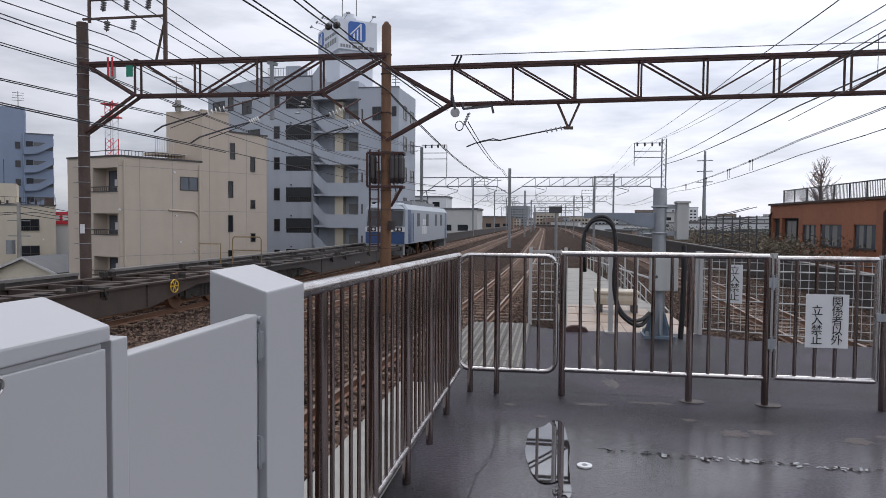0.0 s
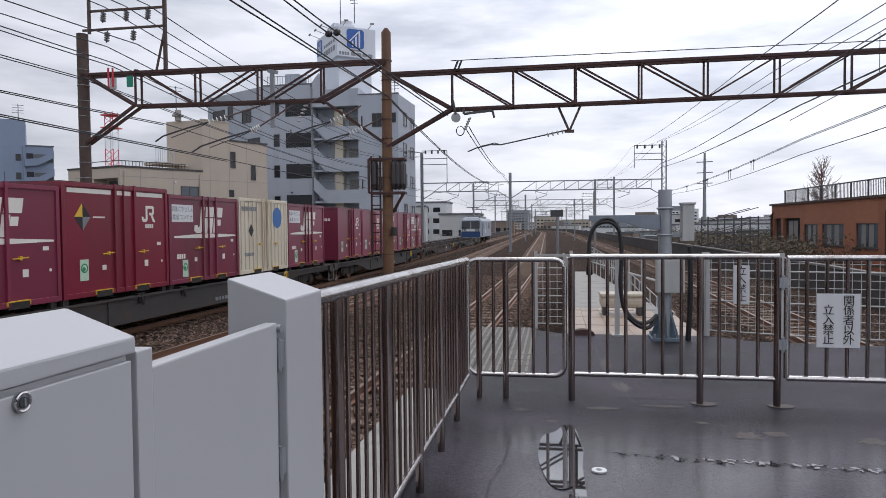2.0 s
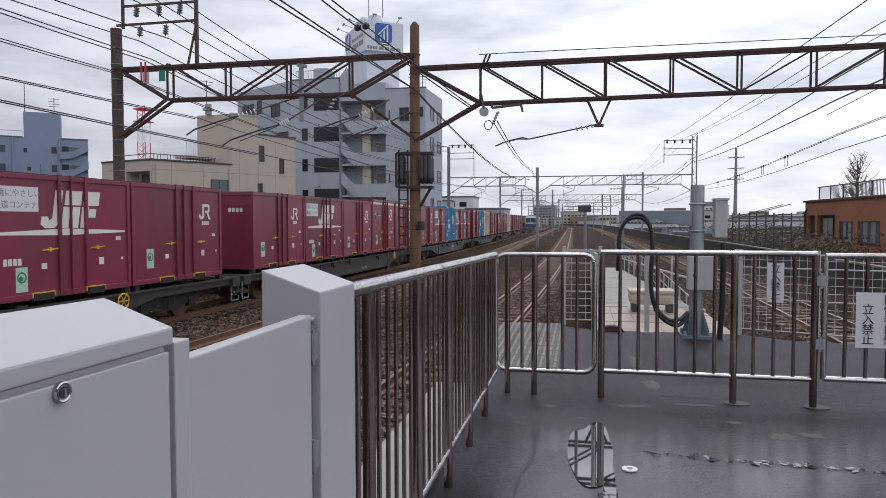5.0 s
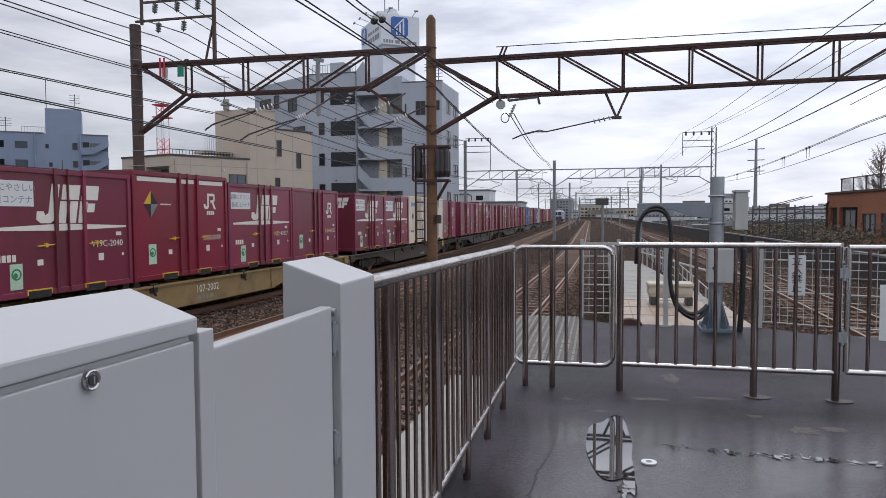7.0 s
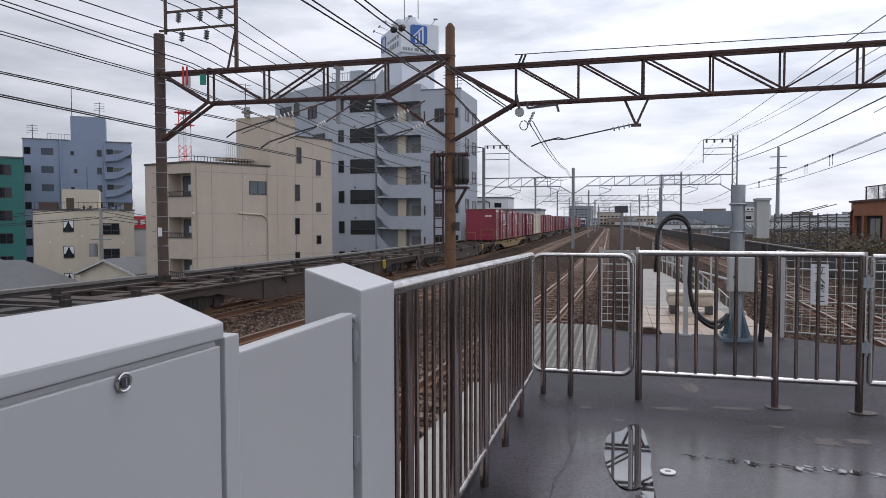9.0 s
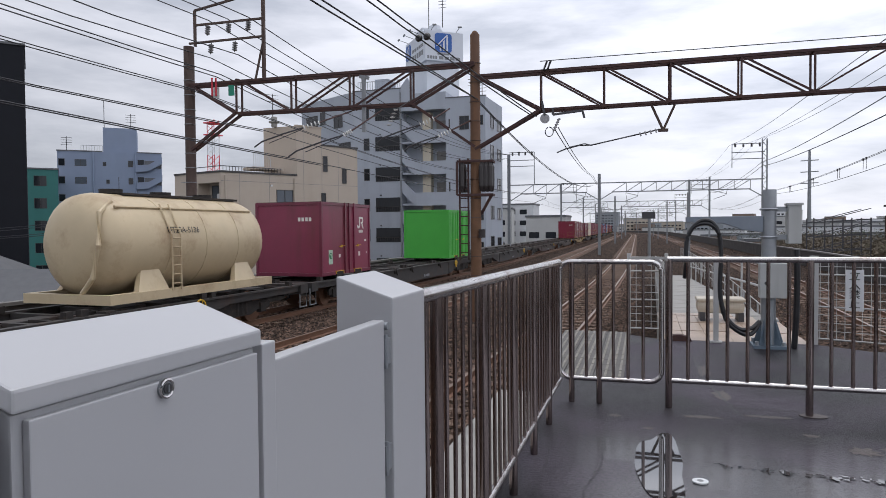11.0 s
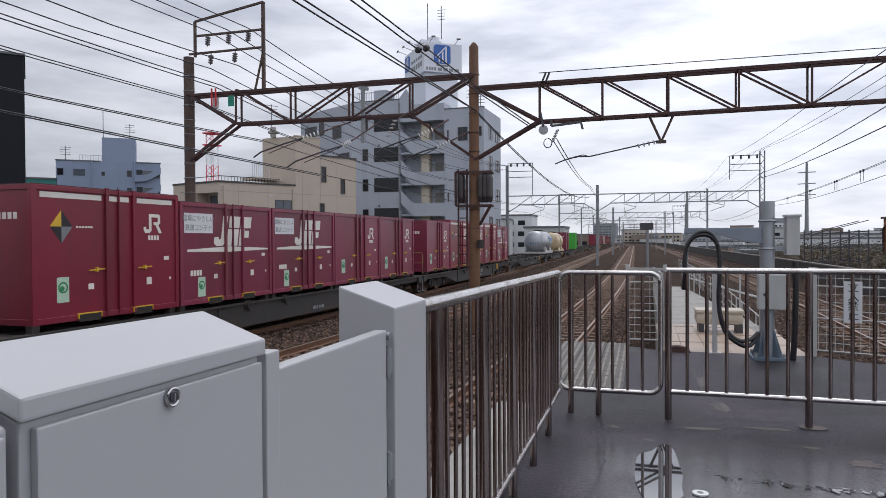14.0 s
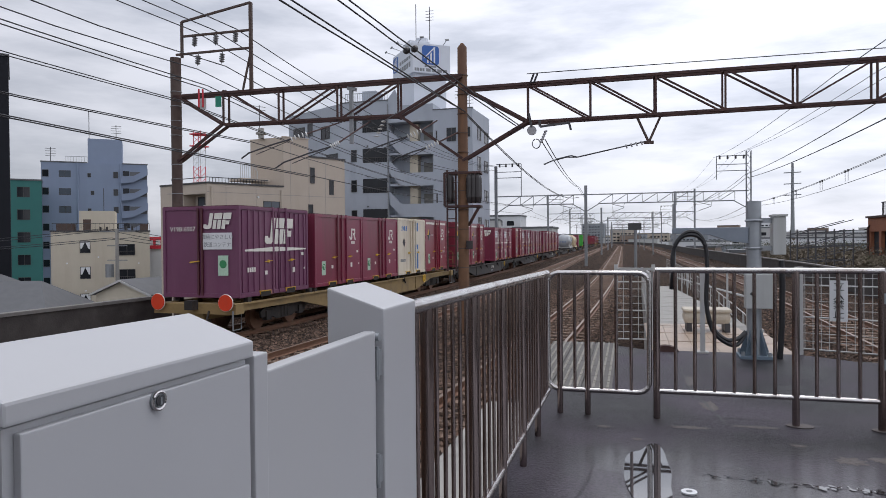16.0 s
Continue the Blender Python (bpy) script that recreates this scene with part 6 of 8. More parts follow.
def portal_near():
    p = thing("catenary_portal", "rusty steel lattice portal carrying the overhead wires", "catenary portal")
    b = bmesh.new()
    a = on_truss(0, 0)
    tube(b, [(a.x, a.y, -1.6), (a.x, a.y, 7.0), (a.x, a.y, 7.12)], [0.165, 0.135, 0.05], 16)
    mid = part("column", b, RUST_ORANGE, p, "rust-orange stained column", smooth=True)
    for i in range(13):
        b = bmesh.new()
        z = -0.4 + i * 0.55
        tube(b, [(a.x + 0.155 * math.cos(t * 0.5236), a.y + 0.155 * math.sin(t * 0.5236), z) for t in range(12)], 0.012, 5, closed=True)
        part("band", b, POLE_BROWN, mid)
    b = bmesh.new()
    c = on_truss(-8.97, 0)
    tube(b, [(c.x, c.y, -1.6), (c.x, c.y, 7.2)], 0.16, 16)
    left = part("column", b, POLE_BROWN, p, "dark brown concrete column", smooth=True)
    for i in range(15):
        b = bmesh.new()
        z = 0.3 + i * 0.45
        tube(b, [(c.x + 0.168 * math.cos(t * 0.5236), c.y + 0.168 * math.sin(t * 0.5236), z) for t in range(12)], 0.012, 5, closed=True)
        if i < 7:
            tube(b, [(c.x - 0.32, c.y - 0.05, z), (c.x + 0.05, c.y - 0.05, z)], 0.012, 5)
        part("band", b, GREY_STEEL, left)
    b = bmesh.new()
    block(b, c.x - 0.02, c.x + 0.10, c.y - 0.20, c.y - 0.16, 1.05, 1.32)
    part("number_plate", b, SIGN_WHITE, left)
    rightc = on_truss(16.2, 0)
    b = bmesh.new()
    tube(b, [(rightc.x, rightc.y, -1.6), (rightc.x, rightc.y, 8)], 0.16, 14)
    part("column", b, POLE_BROWN, p, smooth=True)
    for tag, u0, u1, zt, zb, ub0, ub1, us in (("left", -8.95, 0.0, 6.08, 5.06, -7.3, -1.85, (-7.3, -5.52, -3.69, -1.85)), ("right", 0.0, 16.2, 5.80, 4.78, 1.87, 14.6, (1.87, 3.59, 5.32, 7.1, 8.88, 10.79, 12.67, 14.6))):
        rise = 0.0 if tag == "left" else 0.0247
        for s in (-0.18, 0.18):
            b = bmesh.new()
            lift = 0.1 if tag == "left" else 0.2
            beam(b, on_truss(u0, zt - lift * (tag == "left"), s), on_truss(u1, zt + lift * (1 if tag == "left" else 2), s), 0.075, 0.075)
            part("top_chord", b, RUST, p)
            b = bmesh.new()
            beam(b, on_truss(ub0, zb, s), on_truss(ub1, zb + (0.06 if tag == "left" else 0.30), s), 0.065, 0.065)
            part("bottom_chord", b, RUST, p)
            for i, u in enumerate(us):
                b = bmesh.new()
                beam(b, on_truss(u, zb + rise * (u - 1.87), s), on_truss(u, zt + rise * u, s), 0.05)
                part("upright", b, RUST, p)
                if i + 1 < len(us):
                    b = bmesh.new()
                    w = us[i + 1]
                    if tag == "left":
                        za, zc = (zt, zb) if i == 0 else (zb, zt)
                        beam(b, on_truss(u + 0.06, za, s), on_truss(w - 0.06, zc, s), 0.05)
                    elif i < 4:
                        beam(b, on_truss(u, zt + rise * u, s), on_truss(w, zb + rise * (w - 1.87), s), 0.047)
                    else:
                        beam(b, on_truss(u, zb + rise * (u - 1.87), s), on_truss(w, zt + rise * w, s), 0.047)
                    part("diagonal", b, RUST, p)
            if tag == "left":
                braces = ((-8.87, 4.0, 0.6, -7.34, 5.06), (0.0, 3.82, 0.6, -1.85, 5.13), (-8.9, 6.0, 1, -7.34, 5.06), (0.0, 6.15, 1, -1.85, 5.13))
            else:
                braces = ((0.0, 3.75, 0.6, 1.87, 4.8), (0.1, 5.8, 1, 1.87, 4.8))
            for ua, za, k, uc, zc in braces:
                b = bmesh.new()
                beam(b, on_truss(ua, za, s * k), on_truss(uc, zc, s), 0.075)
                part("knee_brace", b, RUST, p)
        for u in us:
            for z in (zt + rise * u, zb + rise * max(u - 1.87, 0.0)):
                b = bmesh.new()
                beam(b, on_truss(u, z, -0.18), on_truss(u, z, 0.18), 0.05)
                part("tie", b, RUST, p)
    # high frame on the left column
    b = bmesh.new()
    beam(b, on_truss(-8.75, 7.2), on_truss(-8.75, 8.3), 0.07)
    beam(b, on_truss(-6.47, 6.05), on_truss(-6.47, 8.75), 0.09)
    beam(b, on_truss(-8.95, 7.30), on_truss(-6.47, 7.38), 0.06)
    beam(b, on_truss(-8.75, 7.85), on_truss(-6.47, 7.92), 0.06)
    beam(b, on_truss(-8.75, 8.3), on_truss(-6.47, 8.75), 0.06)
    beam(b, on_truss(-6.75, 6.1), on_truss(-6.47, 7.3), 0.05)
    part("feeder_frame", b, POLE_BROWN, p)
    # hanging bracket for the near track and small fittings
    b = bmesh.new()
    beam(b, on_truss(4.85, 4.8), on_truss(5.15, 4.12), 0.06)
    beam(b, on_truss(5.45, 4.8), on_truss(5.15, 4.12), 0.06)
    beam(b, on_truss(5.02, 4.12), on_truss(5.28, 4.12), 0.08)
    part("hanger", b, POLE_BROWN, p)
    # switch gear on the mid column: a narrow ladder frame and dark hanging cylinders
    b = bmesh.new()
    for u in (-0.45, -0.2):
        beam(b, on_truss(u, 0.6, -0.1), on_truss(u, 3.5, -0.1), 0.045)
    for i in range(11):
        beam(b, on_truss(-0.45, 0.8 + i * 0.26, -0.1), on_truss(-0.2, 0.8 + i * 0.26, -0.1), 0.03)
    for z in (2.45, 3.4):
        beam(b, on_truss(-0.5, z, -0.25), on_truss(0.52, z, -0.25), 0.06)
        beam(b, on_truss(-0.5, z, 0.25), on_truss(0.52, z, 0.25), 0.06)
        beam(b, on_truss(0.5, z, -0.25), on_truss(0.5, z, 0.25), 0.06)
    beam(b, on_truss(-0.5, 2.45, -0.25), on_truss(-0.5, 3.4, -0.25), 0.06)
    beam(b, on_truss(0.5, 2.45, -0.25), on_truss(0.15, 1.9, 0.0), 0.06)
    part("switch_frame", b, RUST, p, "rusty switch frame round the column")
    for u in (-0.36, 0.2, 0.32, 0.44):
        for sd in (-0.2, 0.15):
            b = bmesh.new()
            q = on_truss(u, 2.55, sd)
            tube(b, [(q.x, q.y, q.z), (q.x, q.y, q.z + 0.15), (q.x, q.y, q.z + 0.7), (q.x, q.y, q.z + 0.82)], [0.05, 0.085, 0.085, 0.04], 10)
            part("insulator", b, INS_DARK, p)
    b = bmesh.new()
    q = on_truss(0.2, 1.35, -0.2)
    tube(b, [(q.x, q.y, q.z - 0.12), (q.x, q.y, q.z + 0.12)], 0.1, 12)
    part("lamp", b, INS_DARK, p)
    b = bmesh.new()
    q = on_truss(-7.95, 5.75, -0.2)
    block(b, q.x - 0.1, q.x + 0.1, q.y - 0.01, q.y + 0.01, q.z - 0.2, q.z + 0.12)
    q2 = on_truss(-7.45, 5.75, -0.2)
    part("marker_plate", b, WHITE_PAINT, p)
    b = bmesh.new()
    block(b, q2.x - 0.1, q2.x + 0.1, q2.y - 0.01, q2.y + 0.01, q2.z - 0.16, q2.z + 0.16)
    part("marker_plate", b, GREEN_SIGN, p, "green marker plate")
    b = bmesh.new()
    tube(b, [tuple(on_truss(-7.95 + d, z, -0.22)) for d, z in ((0, 5.6), (0, 6.15))], 0.03, 6)
    tube(b, [tuple(on_truss(-8.08 + d, z, -0.22)) for d, z in ((0, 5.6), (0, 6.15))], 0.03, 6)
    part("arrester", b, RED_SIGN, p, "red and white arrester rods")
    return p


GREEN_SIGN = material("green_plate", (0.01, 0.22, 0.14), 0.5)
portal_near()


def insulator_string(name, a, c, n=5, r=0.055):
    s = thing("insulator_string", "string of grey porcelain disc insulators", "insulator", group="insulators")
    a, c = Vector(a), Vector(c)
    b = bmesh.new()
    tube(b, [a, c], 0.014, 6)
    part("rod", b, WIRE, s)
    for i in range(n):
        p = a.lerp(c, (i + 1) / (n + 1))
        d = (c - a).normalized() * 0.02
        b = bmesh.new()
        tube(b, [p - d, p, p + d], [0.02, r, r * 0.7], 10)
        part("disc", b, PORCELAIN, s)
    return s


def steady_arm(tip, joint, anchor, hung):
    """A curved pull-off arm ending in a porcelain string, with a thin hanger to the truss."""
    tip, joint, anchor, hung = Vector(tip), Vector(joint), Vector(anchor), Vector(hung)
    arm = thing("registration_arm", "dark pull-off arm with a white porcelain insulator string", "registration arm", group="registration arms")
    b = bmesh.new()
    tube(b, [tip, tip.lerp(joint, 0.15) + Vector((0, 0, 0.07)), tip.lerp(joint, 0.6) + Vector((0, 0, 0.05)), joint], 0.022, 6)
    tube(b, [tip.lerp(joint, 0.3) + Vector((0, 0, -0.05)), tip.lerp(joint, 0.9) + Vector((0, 0, -0.03)), joint], 0.012, 5)
    part("arm", b, STEEL_DARK, arm)
    d = (anchor - joint).normalized() * 0.018
    for i in range(5):
        q = joint.lerp(anchor, i / 4)
        b = bmesh.new()
        tube(b, [q - d, q, q + d], [0.03, 0.075, 0.05], 10)
        part("insulator", b, INSULATOR_WHITE, arm)
    b = bmesh.new()
    tube(b, [anchor, hung], 0.022, 6)
    part("drop_post", b, RUST, arm)


INSULATOR_WHITE = material("white_porcelain", (0.62, 0.62, 0.60), 0.2, vary=0.1)
steady_arm((-6.86, 17.13, 3.82), (-5.72, 17.45, 4.30), (-5.39, 17.55, 4.45), on_truss(-0.75, 4.95))
steady_arm((-6.15, 17.32, 3.59), (-5.24, 17.58, 3.99), (-4.95, 17.67, 4.13), on_truss(-0.1, 4.6))
steady_arm((-9.18, 16.48, 3.47), (-7.72, 16.90, 4.05), (-7.53, 16.95, 4.15), on_truss(-2.75, 5.0))
steady_arm((-10.1, 16.30, 3.75), (-8.75, 16.60, 4.26), (-8.37, 16.72, 4.39), on_truss(-3.7, 5.0))
post = thing("drop_post", "grey steel drop post hanging from the portal truss", "drop post")
b = bmesh.new()
beam(b, on_truss(-3.28, 6.0, -0.12), on_truss(-3.28, 4.35, -0.12), 0.10)
beam(b, on_truss(-3.40, 5.98, -0.12), on_truss(-3.12, 5.92, -0.12), 0.09)
part("post_body", b, GREY_STEEL, post)
for k, (p0, p1) in enumerate((((-6.36, 17.28, 4.71), (-6.54, 17.23, 4.31)),)):
    s = thing("insulator_string", "white porcelain insulator string hung below the truss", "insulator")
    for i in range(5):
        q = Vector(p0).lerp(Vector(p1), i / 4)
        b = bmesh.new()
        tube(b, [q - Vector((0, 0, 0.018)), q, q + Vector((0, 0, 0.018))], [0.05, 0.075, 0.03], 10)
        part("disc", b, INSULATOR_WHITE, s)
    b = bmesh.new()
    tube(b, [Vector(p0), on_truss(-1.8, 5.3)], 0.012, 5)
    part("hanger", b, WIRE, s)
for u, z in ((-8.3, 7.85), (-7.6, 7.87), (-6.95, 7.9), (-8.2, 7.28), (-7.4, 7.3)):
    a = on_truss(u, z)
    insulator_string("i", a, a + Vector((0.0, -0.06, -0.36)), 4, 0.085)


def sag(a, c, drop, n=14):
    a, c = Vector(a), Vector(c)
    return [a.lerp(c, i / n) - Vector((0, 0, 4 * drop * (i / n) * (1 - i / n))) for i in range(n + 1)]


def wire(name, label, pts, r, cat="overhead wire"):
    b = bmesh.new()
    tube(b, pts, r, 5)
    return one(name, b, WIRE, label, cat, group="overhead wires")


PORTAL_Y = (-31, 18.7, 68.5, 118, 168, 218, 268)
for key, off in TRACKS.items():
    for y0, y1 in zip(PORTAL_Y, PORTAL_Y[1:]):
        a, c = on_line(y0, off), on_line(y1, off)
        if y0 < 200 and (y0 > 20 or key == "right" and y0 < 0):
            sp = thing("catenary_span", "contact wire with its messenger wire and droppers", "overhead wire", group="overhead wires")
            b = bmesh.new()
            tube(b, sag((a.x, a.y, 4.08), (c.x, c.y, 4.08), 0.04), 0.009, 4)
            part("contact_wire", b, WIRE, sp)
            b = bmesh.new()
            tube(b, sag((a.x, a.y, 4.95), (c.x, c.y, 4.95), 0.5), 0.011, 4)
            part("messenger_wire", b, WIRE, sp)
            for i in range(1, 9):
                k = i / 9
                p = a.lerp(c, k)
                b = bmesh.new()
                tube(b, [(p.x, p.y, 4.08 - 0.16 * k * (1 - k)), (p.x, p.y, 4.95 - 2.0 * k * (1 - k))], 0.006, 4)
                part("dropper", b, WIRE, sp)


def run(label, near, at, far=None, dip=0.5, r=0.016):
    """A wire from behind the viewer over its support at the near portal, and on to the next portal."""
    near, at = Vector(near), Vector(at)
    back = near + (near - at) * ((near.y + 30) / (at.y - near.y))
    back.z = near.z + (near.z - at.z) * 0.6 + 0.4
    b = bmesh.new()
    pts = [back, near, near.lerp(at, 0.5) - Vector((0, 0, 0.01)), at]
    if far:
        pts += sag(at, far, dip)[1:]
    tube(b, pts, r, 5)
    return one("overhead_wire", b, WIRE, label, "overhead wire", group="overhead wires")


FEED = "dark feeder wire strung from portal to portal"
run(FEED, (-13.05, 13.12, 6.64), (-12.76, 18.2, 6.82), (-13.57, 68.5, 8.7), 1.3)
run(FEED, (-12.06, 13.37, 6.64), (-11.79, 18.2, 6.84), (-13.10, 68.5, 8.7), 1.3)
run(FEED, (-13.1, 12.6, 7.85), (-12.91, 18.3, 8.02), (-13.45, 68.5, 9.05), 1.1)
run(FEED, (-12.42, 12.6, 7.83), (-12.23, 18.3, 8.0), (-12.9, 68.5, 9.05), 1.1)
run(FEED, (-11.66, 12.6, 7.8), (-11.47, 18.3, 7.97), (-12.28, 68.5, 9.0), 1.1)
run(FEED, (-12.92, 12.07, 6.21), (-12.58, 18.2, 6.23), (-15.55, 68.5, 7.5), 1.0)
run(FEED, (-12.75, 12.04, 6.25), (-12.40, 18.2, 6.28), (-15.19, 68.5, 7.5), 1.0)
CATENARY = "dark messenger or contact wire of the overhead line"
run(CATENARY, (-13.19, 12.29, 5.72), (-12.9, 17.5, 5.74), (-11.81, 68.5, 5.1), 0.6, 0.014)
run(CATENARY, (-13.19, 12.29, 5.65), (-12.9, 17.5, 5.69), (-11.69, 68.5, 5.04), 0.6, 0.014)
run(CATENARY, (-10.8, 10.06, 4.22), (-10.4, 17.2, 4.36), (-10.36, 68.5, 4.9), 0.5, 0.012)
run(CATENARY, (-10.8, 10.06, 4.19), (-10.4, 17.2, 4.32), None, 0.5, 0.012)
run(CATENARY, (-9.18, 8.56, 3.46), (-8.68, 17.4, 3.35), (-10.36, 68.5, 4.1), 0.15, 0.012)
run(CATENARY, (-9.18, 8.56, 3.43), (-8.68, 17.4, 3.31), None, 0.15, 0.012)
run(CATENARY, (-5.02, 10.47, 5.16), (-4.56, 18.8, 5.2), (-4.99, 68.5, 5.67), 0.9)
run(CATENARY, (-4.93, 10.7, 5.22), (-4.47, 18.8, 5.15), (-4.82, 68.5, 5.67), 0.9)
run(CATENARY, (-4.70, 12.05, 5.62), (-4.59, 14.0, 5.60), (-3.01, 18.9, 4.67), 0.03)
run(CATENARY, (-4.52, 12.08, 5.62), (-4.41, 14.0, 5.62), (-2.80, 18.9, 4.59), 0.03)
for x, z in ((-4.59, 5.60), (-4.41, 5.62)):
    s = thing("wire_insulator", "dark disc insulator in the overhead wire", "insulator", group="insulators")
    b = bmesh.new()
    tube(b, [(x, 13.95, z), (x, 14.0, z), (x, 14.05, z - 0.01)], [0.05, 0.085, 0.04], 12)
    part("disc", b, INS_DARK, s)
for dx in (0.0, 0.12):
    wire("overhead_wire", CATENARY, sag((-2.33 + dx, 18.9, 4.26), (-3.62 + dx, 50.0, 5.27), 0.25) + [Vector((-4.4 + dx, 68.5, 5.7))], 0.014)
pull = thing("registration_arm", "curved dark pull-off rod with small porcelain discs", "registration arm", group="registration arms")
b = bmesh.new()
tube(b, [(-2.25, 18.9, 3.56), (-2.0, 18.9, 3.66), (-1.62, 18.9, 3.74), (-1.32, 18.9, 3.73), (0.45, 18.9, 4.07)], 0.02, 6)
tube(b, [(-1.9, 18.9, 3.70), (-1.5, 18.9, 3.78), (-1.32, 18.9, 3.73)], 0.014, 5)
part("rod", b, STEEL_DARK, pull)
for i in range(4):
    b = bmesh.new()
    x = -0.05 + 0.13 * i
    tube(b, [(x, 18.9, 3.96 + 0.025 * i), (x + 0.03, 18.9, 3.97 + 0.025 * i)], 0.06, 8)
    part("disc", b, PORCELAIN, pull)
for near, far_end, r in (((7.89, 23.32, 5.93), (10.42, 68.5, 7.41), 0.02), ((7.89, 23.29, 5.25), (10.42, 68.5, 7.04), 0.022), ((8.22, 24.21, 4.24), (10.7, 68.5, 4.61), 0.011), ((8.22, 24.21, 4.28), (10.7, 68.5, 4.66), 0.011), ((9.4, 27.66, 4.09), (11.69, 68.5, 4.49), 0.014), ((4.85, 18.37, 5.4), (7.66, 68.5, 9.08), 0.01), ((6.51, 21.21, 5.95), (9.15, 68.5, 9.19), 0.01), ((7.58, 22.79, 6.33), (10.14, 68.5, 9.53), 0.01)):
    near, far_end = Vector(near), Vector(far_end)
    d = (near - far_end) / (far_end.y - near.y)
    pts = [near + d * k + Vector((0, 0, 0.0006 * k * k)) for k in (50, 30, 15, 6)] + sag(near, far_end, 0.25)
    wire("overhead_wire", FEED, pts, r)
    wire("overhead_wire", FEED, sag(far_end, on_line(118, far_end.x - line_x(68.5), far_end.z), 0.7), r)
for y, n in ((31, 2), (36, 2), (43, 2), (52, 2)):
    for k in range(n):
        hanger = thing("wire_hanger", "thin wire hanger with dark clamps between two overhead wires", "wire hanger", group="wire hangers")
        u = (y + 0.5 * k - 24.21) / 44.3
        a = Vector((8.22, 24.21, 4.26)).lerp(Vector((10.7, 68.5, 4.63)), u) - Vector((0, 0, u * (1 - u)))
        c = Vector((9.4, 27.66, 4.09)).lerp(Vector((11.69, 68.5, 4.49)), (a.y - 27.66) / 40.84) - Vector((0, 0, u * (1 - u)))
        b = bmesh.new()
        tube(b, [a, (a.x, a.y, a.z - 0.42)], 0.01, 4)
        part("rod", b, WIRE, hanger)
        b = bmesh.new()
        tube(b, [a - Vector((0, 0, 0.05)), a + Vector((0, 0, 0.05))], 0.035, 6)
        part("clamp", b, INS_DARK, hanger)


def far_portal(y, detail):
    p = thing("catenary_portal", "pale galvanised lattice portal over the tracks further along", "catenary portal", group="far portals")
    us = {"l": -11.5, "m": -2.5, "n": 5.85, "r": 12.4}
    h = heading(y)
    def at(off, z):
        return on_line(y, off, z)
    for k, off in us.items():
        b = bmesh.new()
        top = {"r": 9.6, "l": 9.0, "m": 6.8, "n": 6.0}[k]
        if k == "r" and detail:
            for dx in (-0.2, 0.2):
                for dy in (-0.2, 0.2):
                    q = at(off, 0)
                    beam(b, (q.x + dx, q.y + dy, -1.6), (q.x + dx, q.y + dy, top), 0.06)
            for i in range(22):
                z = -1.2 + i * 0.5
                q = at(off, 0)
                s = 1 if i % 2 else -1
                beam(b, (q.x - 0.2 * s, q.y - 0.2, z), (q.x + 0.2 * s, q.y - 0.2, z + 0.5), 0.04)
        else:
            q = at(off, 0)
            beam(b, (q.x, q.y, -1.6), (q.x, q.y, top), 0.2 if k == "n" else 0.28)
        part("mast", b, GREY_STEEL, p)
    for off0, off1 in ((-11.5, -2.5), (-2.5, 12.4)):
        n = int(abs(off1 - off0) / 1.6)
        b = bmesh.new()
        beam(b, at(off0, 5.9), at(off1, 5.9), 0.10)
        beam(b, at(off0 + 1.2, 5.0), at(off1 - 1.2, 5.0), 0.10)
        part("chord", b, GREY_STEEL, p)
        b = bmesh.new()
        for i in range(n):
            a, c = off0 + 1.2 + (off1 - off0 - 2.4) * i / n, off0 + 1.2 + (off1 - off0 - 2.4) * (i + 1) / n
            beam(b, at(a, 5.0), at(c, 5.9), 0.06)
            beam(b, at(c, 5.9), at(c, 5.0), 0.05)
        beam(b, at(off0, 4.2), at(off0 + 1.3, 5.0), 0.08)
        beam(b, at(off1, 4.2), at(off1 - 1.3, 5.0), 0.08)
        part("lattice", b, GREY_STEEL, p)
    for off, d in ((12.4, -2.8), (-11.5, 2.6)):
        b = bmesh.new()
        for z in (9.2, 8.4, 7.8):
            beam(b, at(off, z), at(off + d, z), 0.07)
        beam(b, at(off + d, 7.0 if d < 0 else 5.9), at(off + d, 9.2), 0.07)
        part("feeder_frame", b, GREY_STEEL, p)
        for i in range(4):
            b = bmesh.new()
            q = at(off + d * (i + 0.6) / 4, 8.9)
            tube(b, [(q.x, q.y, 8.9), (q.x, q.y, 9.25)], 0.09, 6)
            part("insulator", b, INS_DARK, p)
    for off in TRACKS.values():
        b = bmesh.new()
        q = at(off, 0)
        tube(b, [(q.x + 1.2, q.y, 5.0), (q.x + 1.1, q.y, 4.5), (q.x, q.y, 4.1)], 0.03, 5)
        tube(b, [(q.x + 1.15, q.y, 4.6), (q.x, q.y, 4.9)], 0.03, 5)
        part("arm", b, GREY_STEEL, p)


for i, y in enumerate(PORTAL_Y[2:]):
    far_portal(y, i == 0)
for y in (318, 368):
    far_portal(y, False)

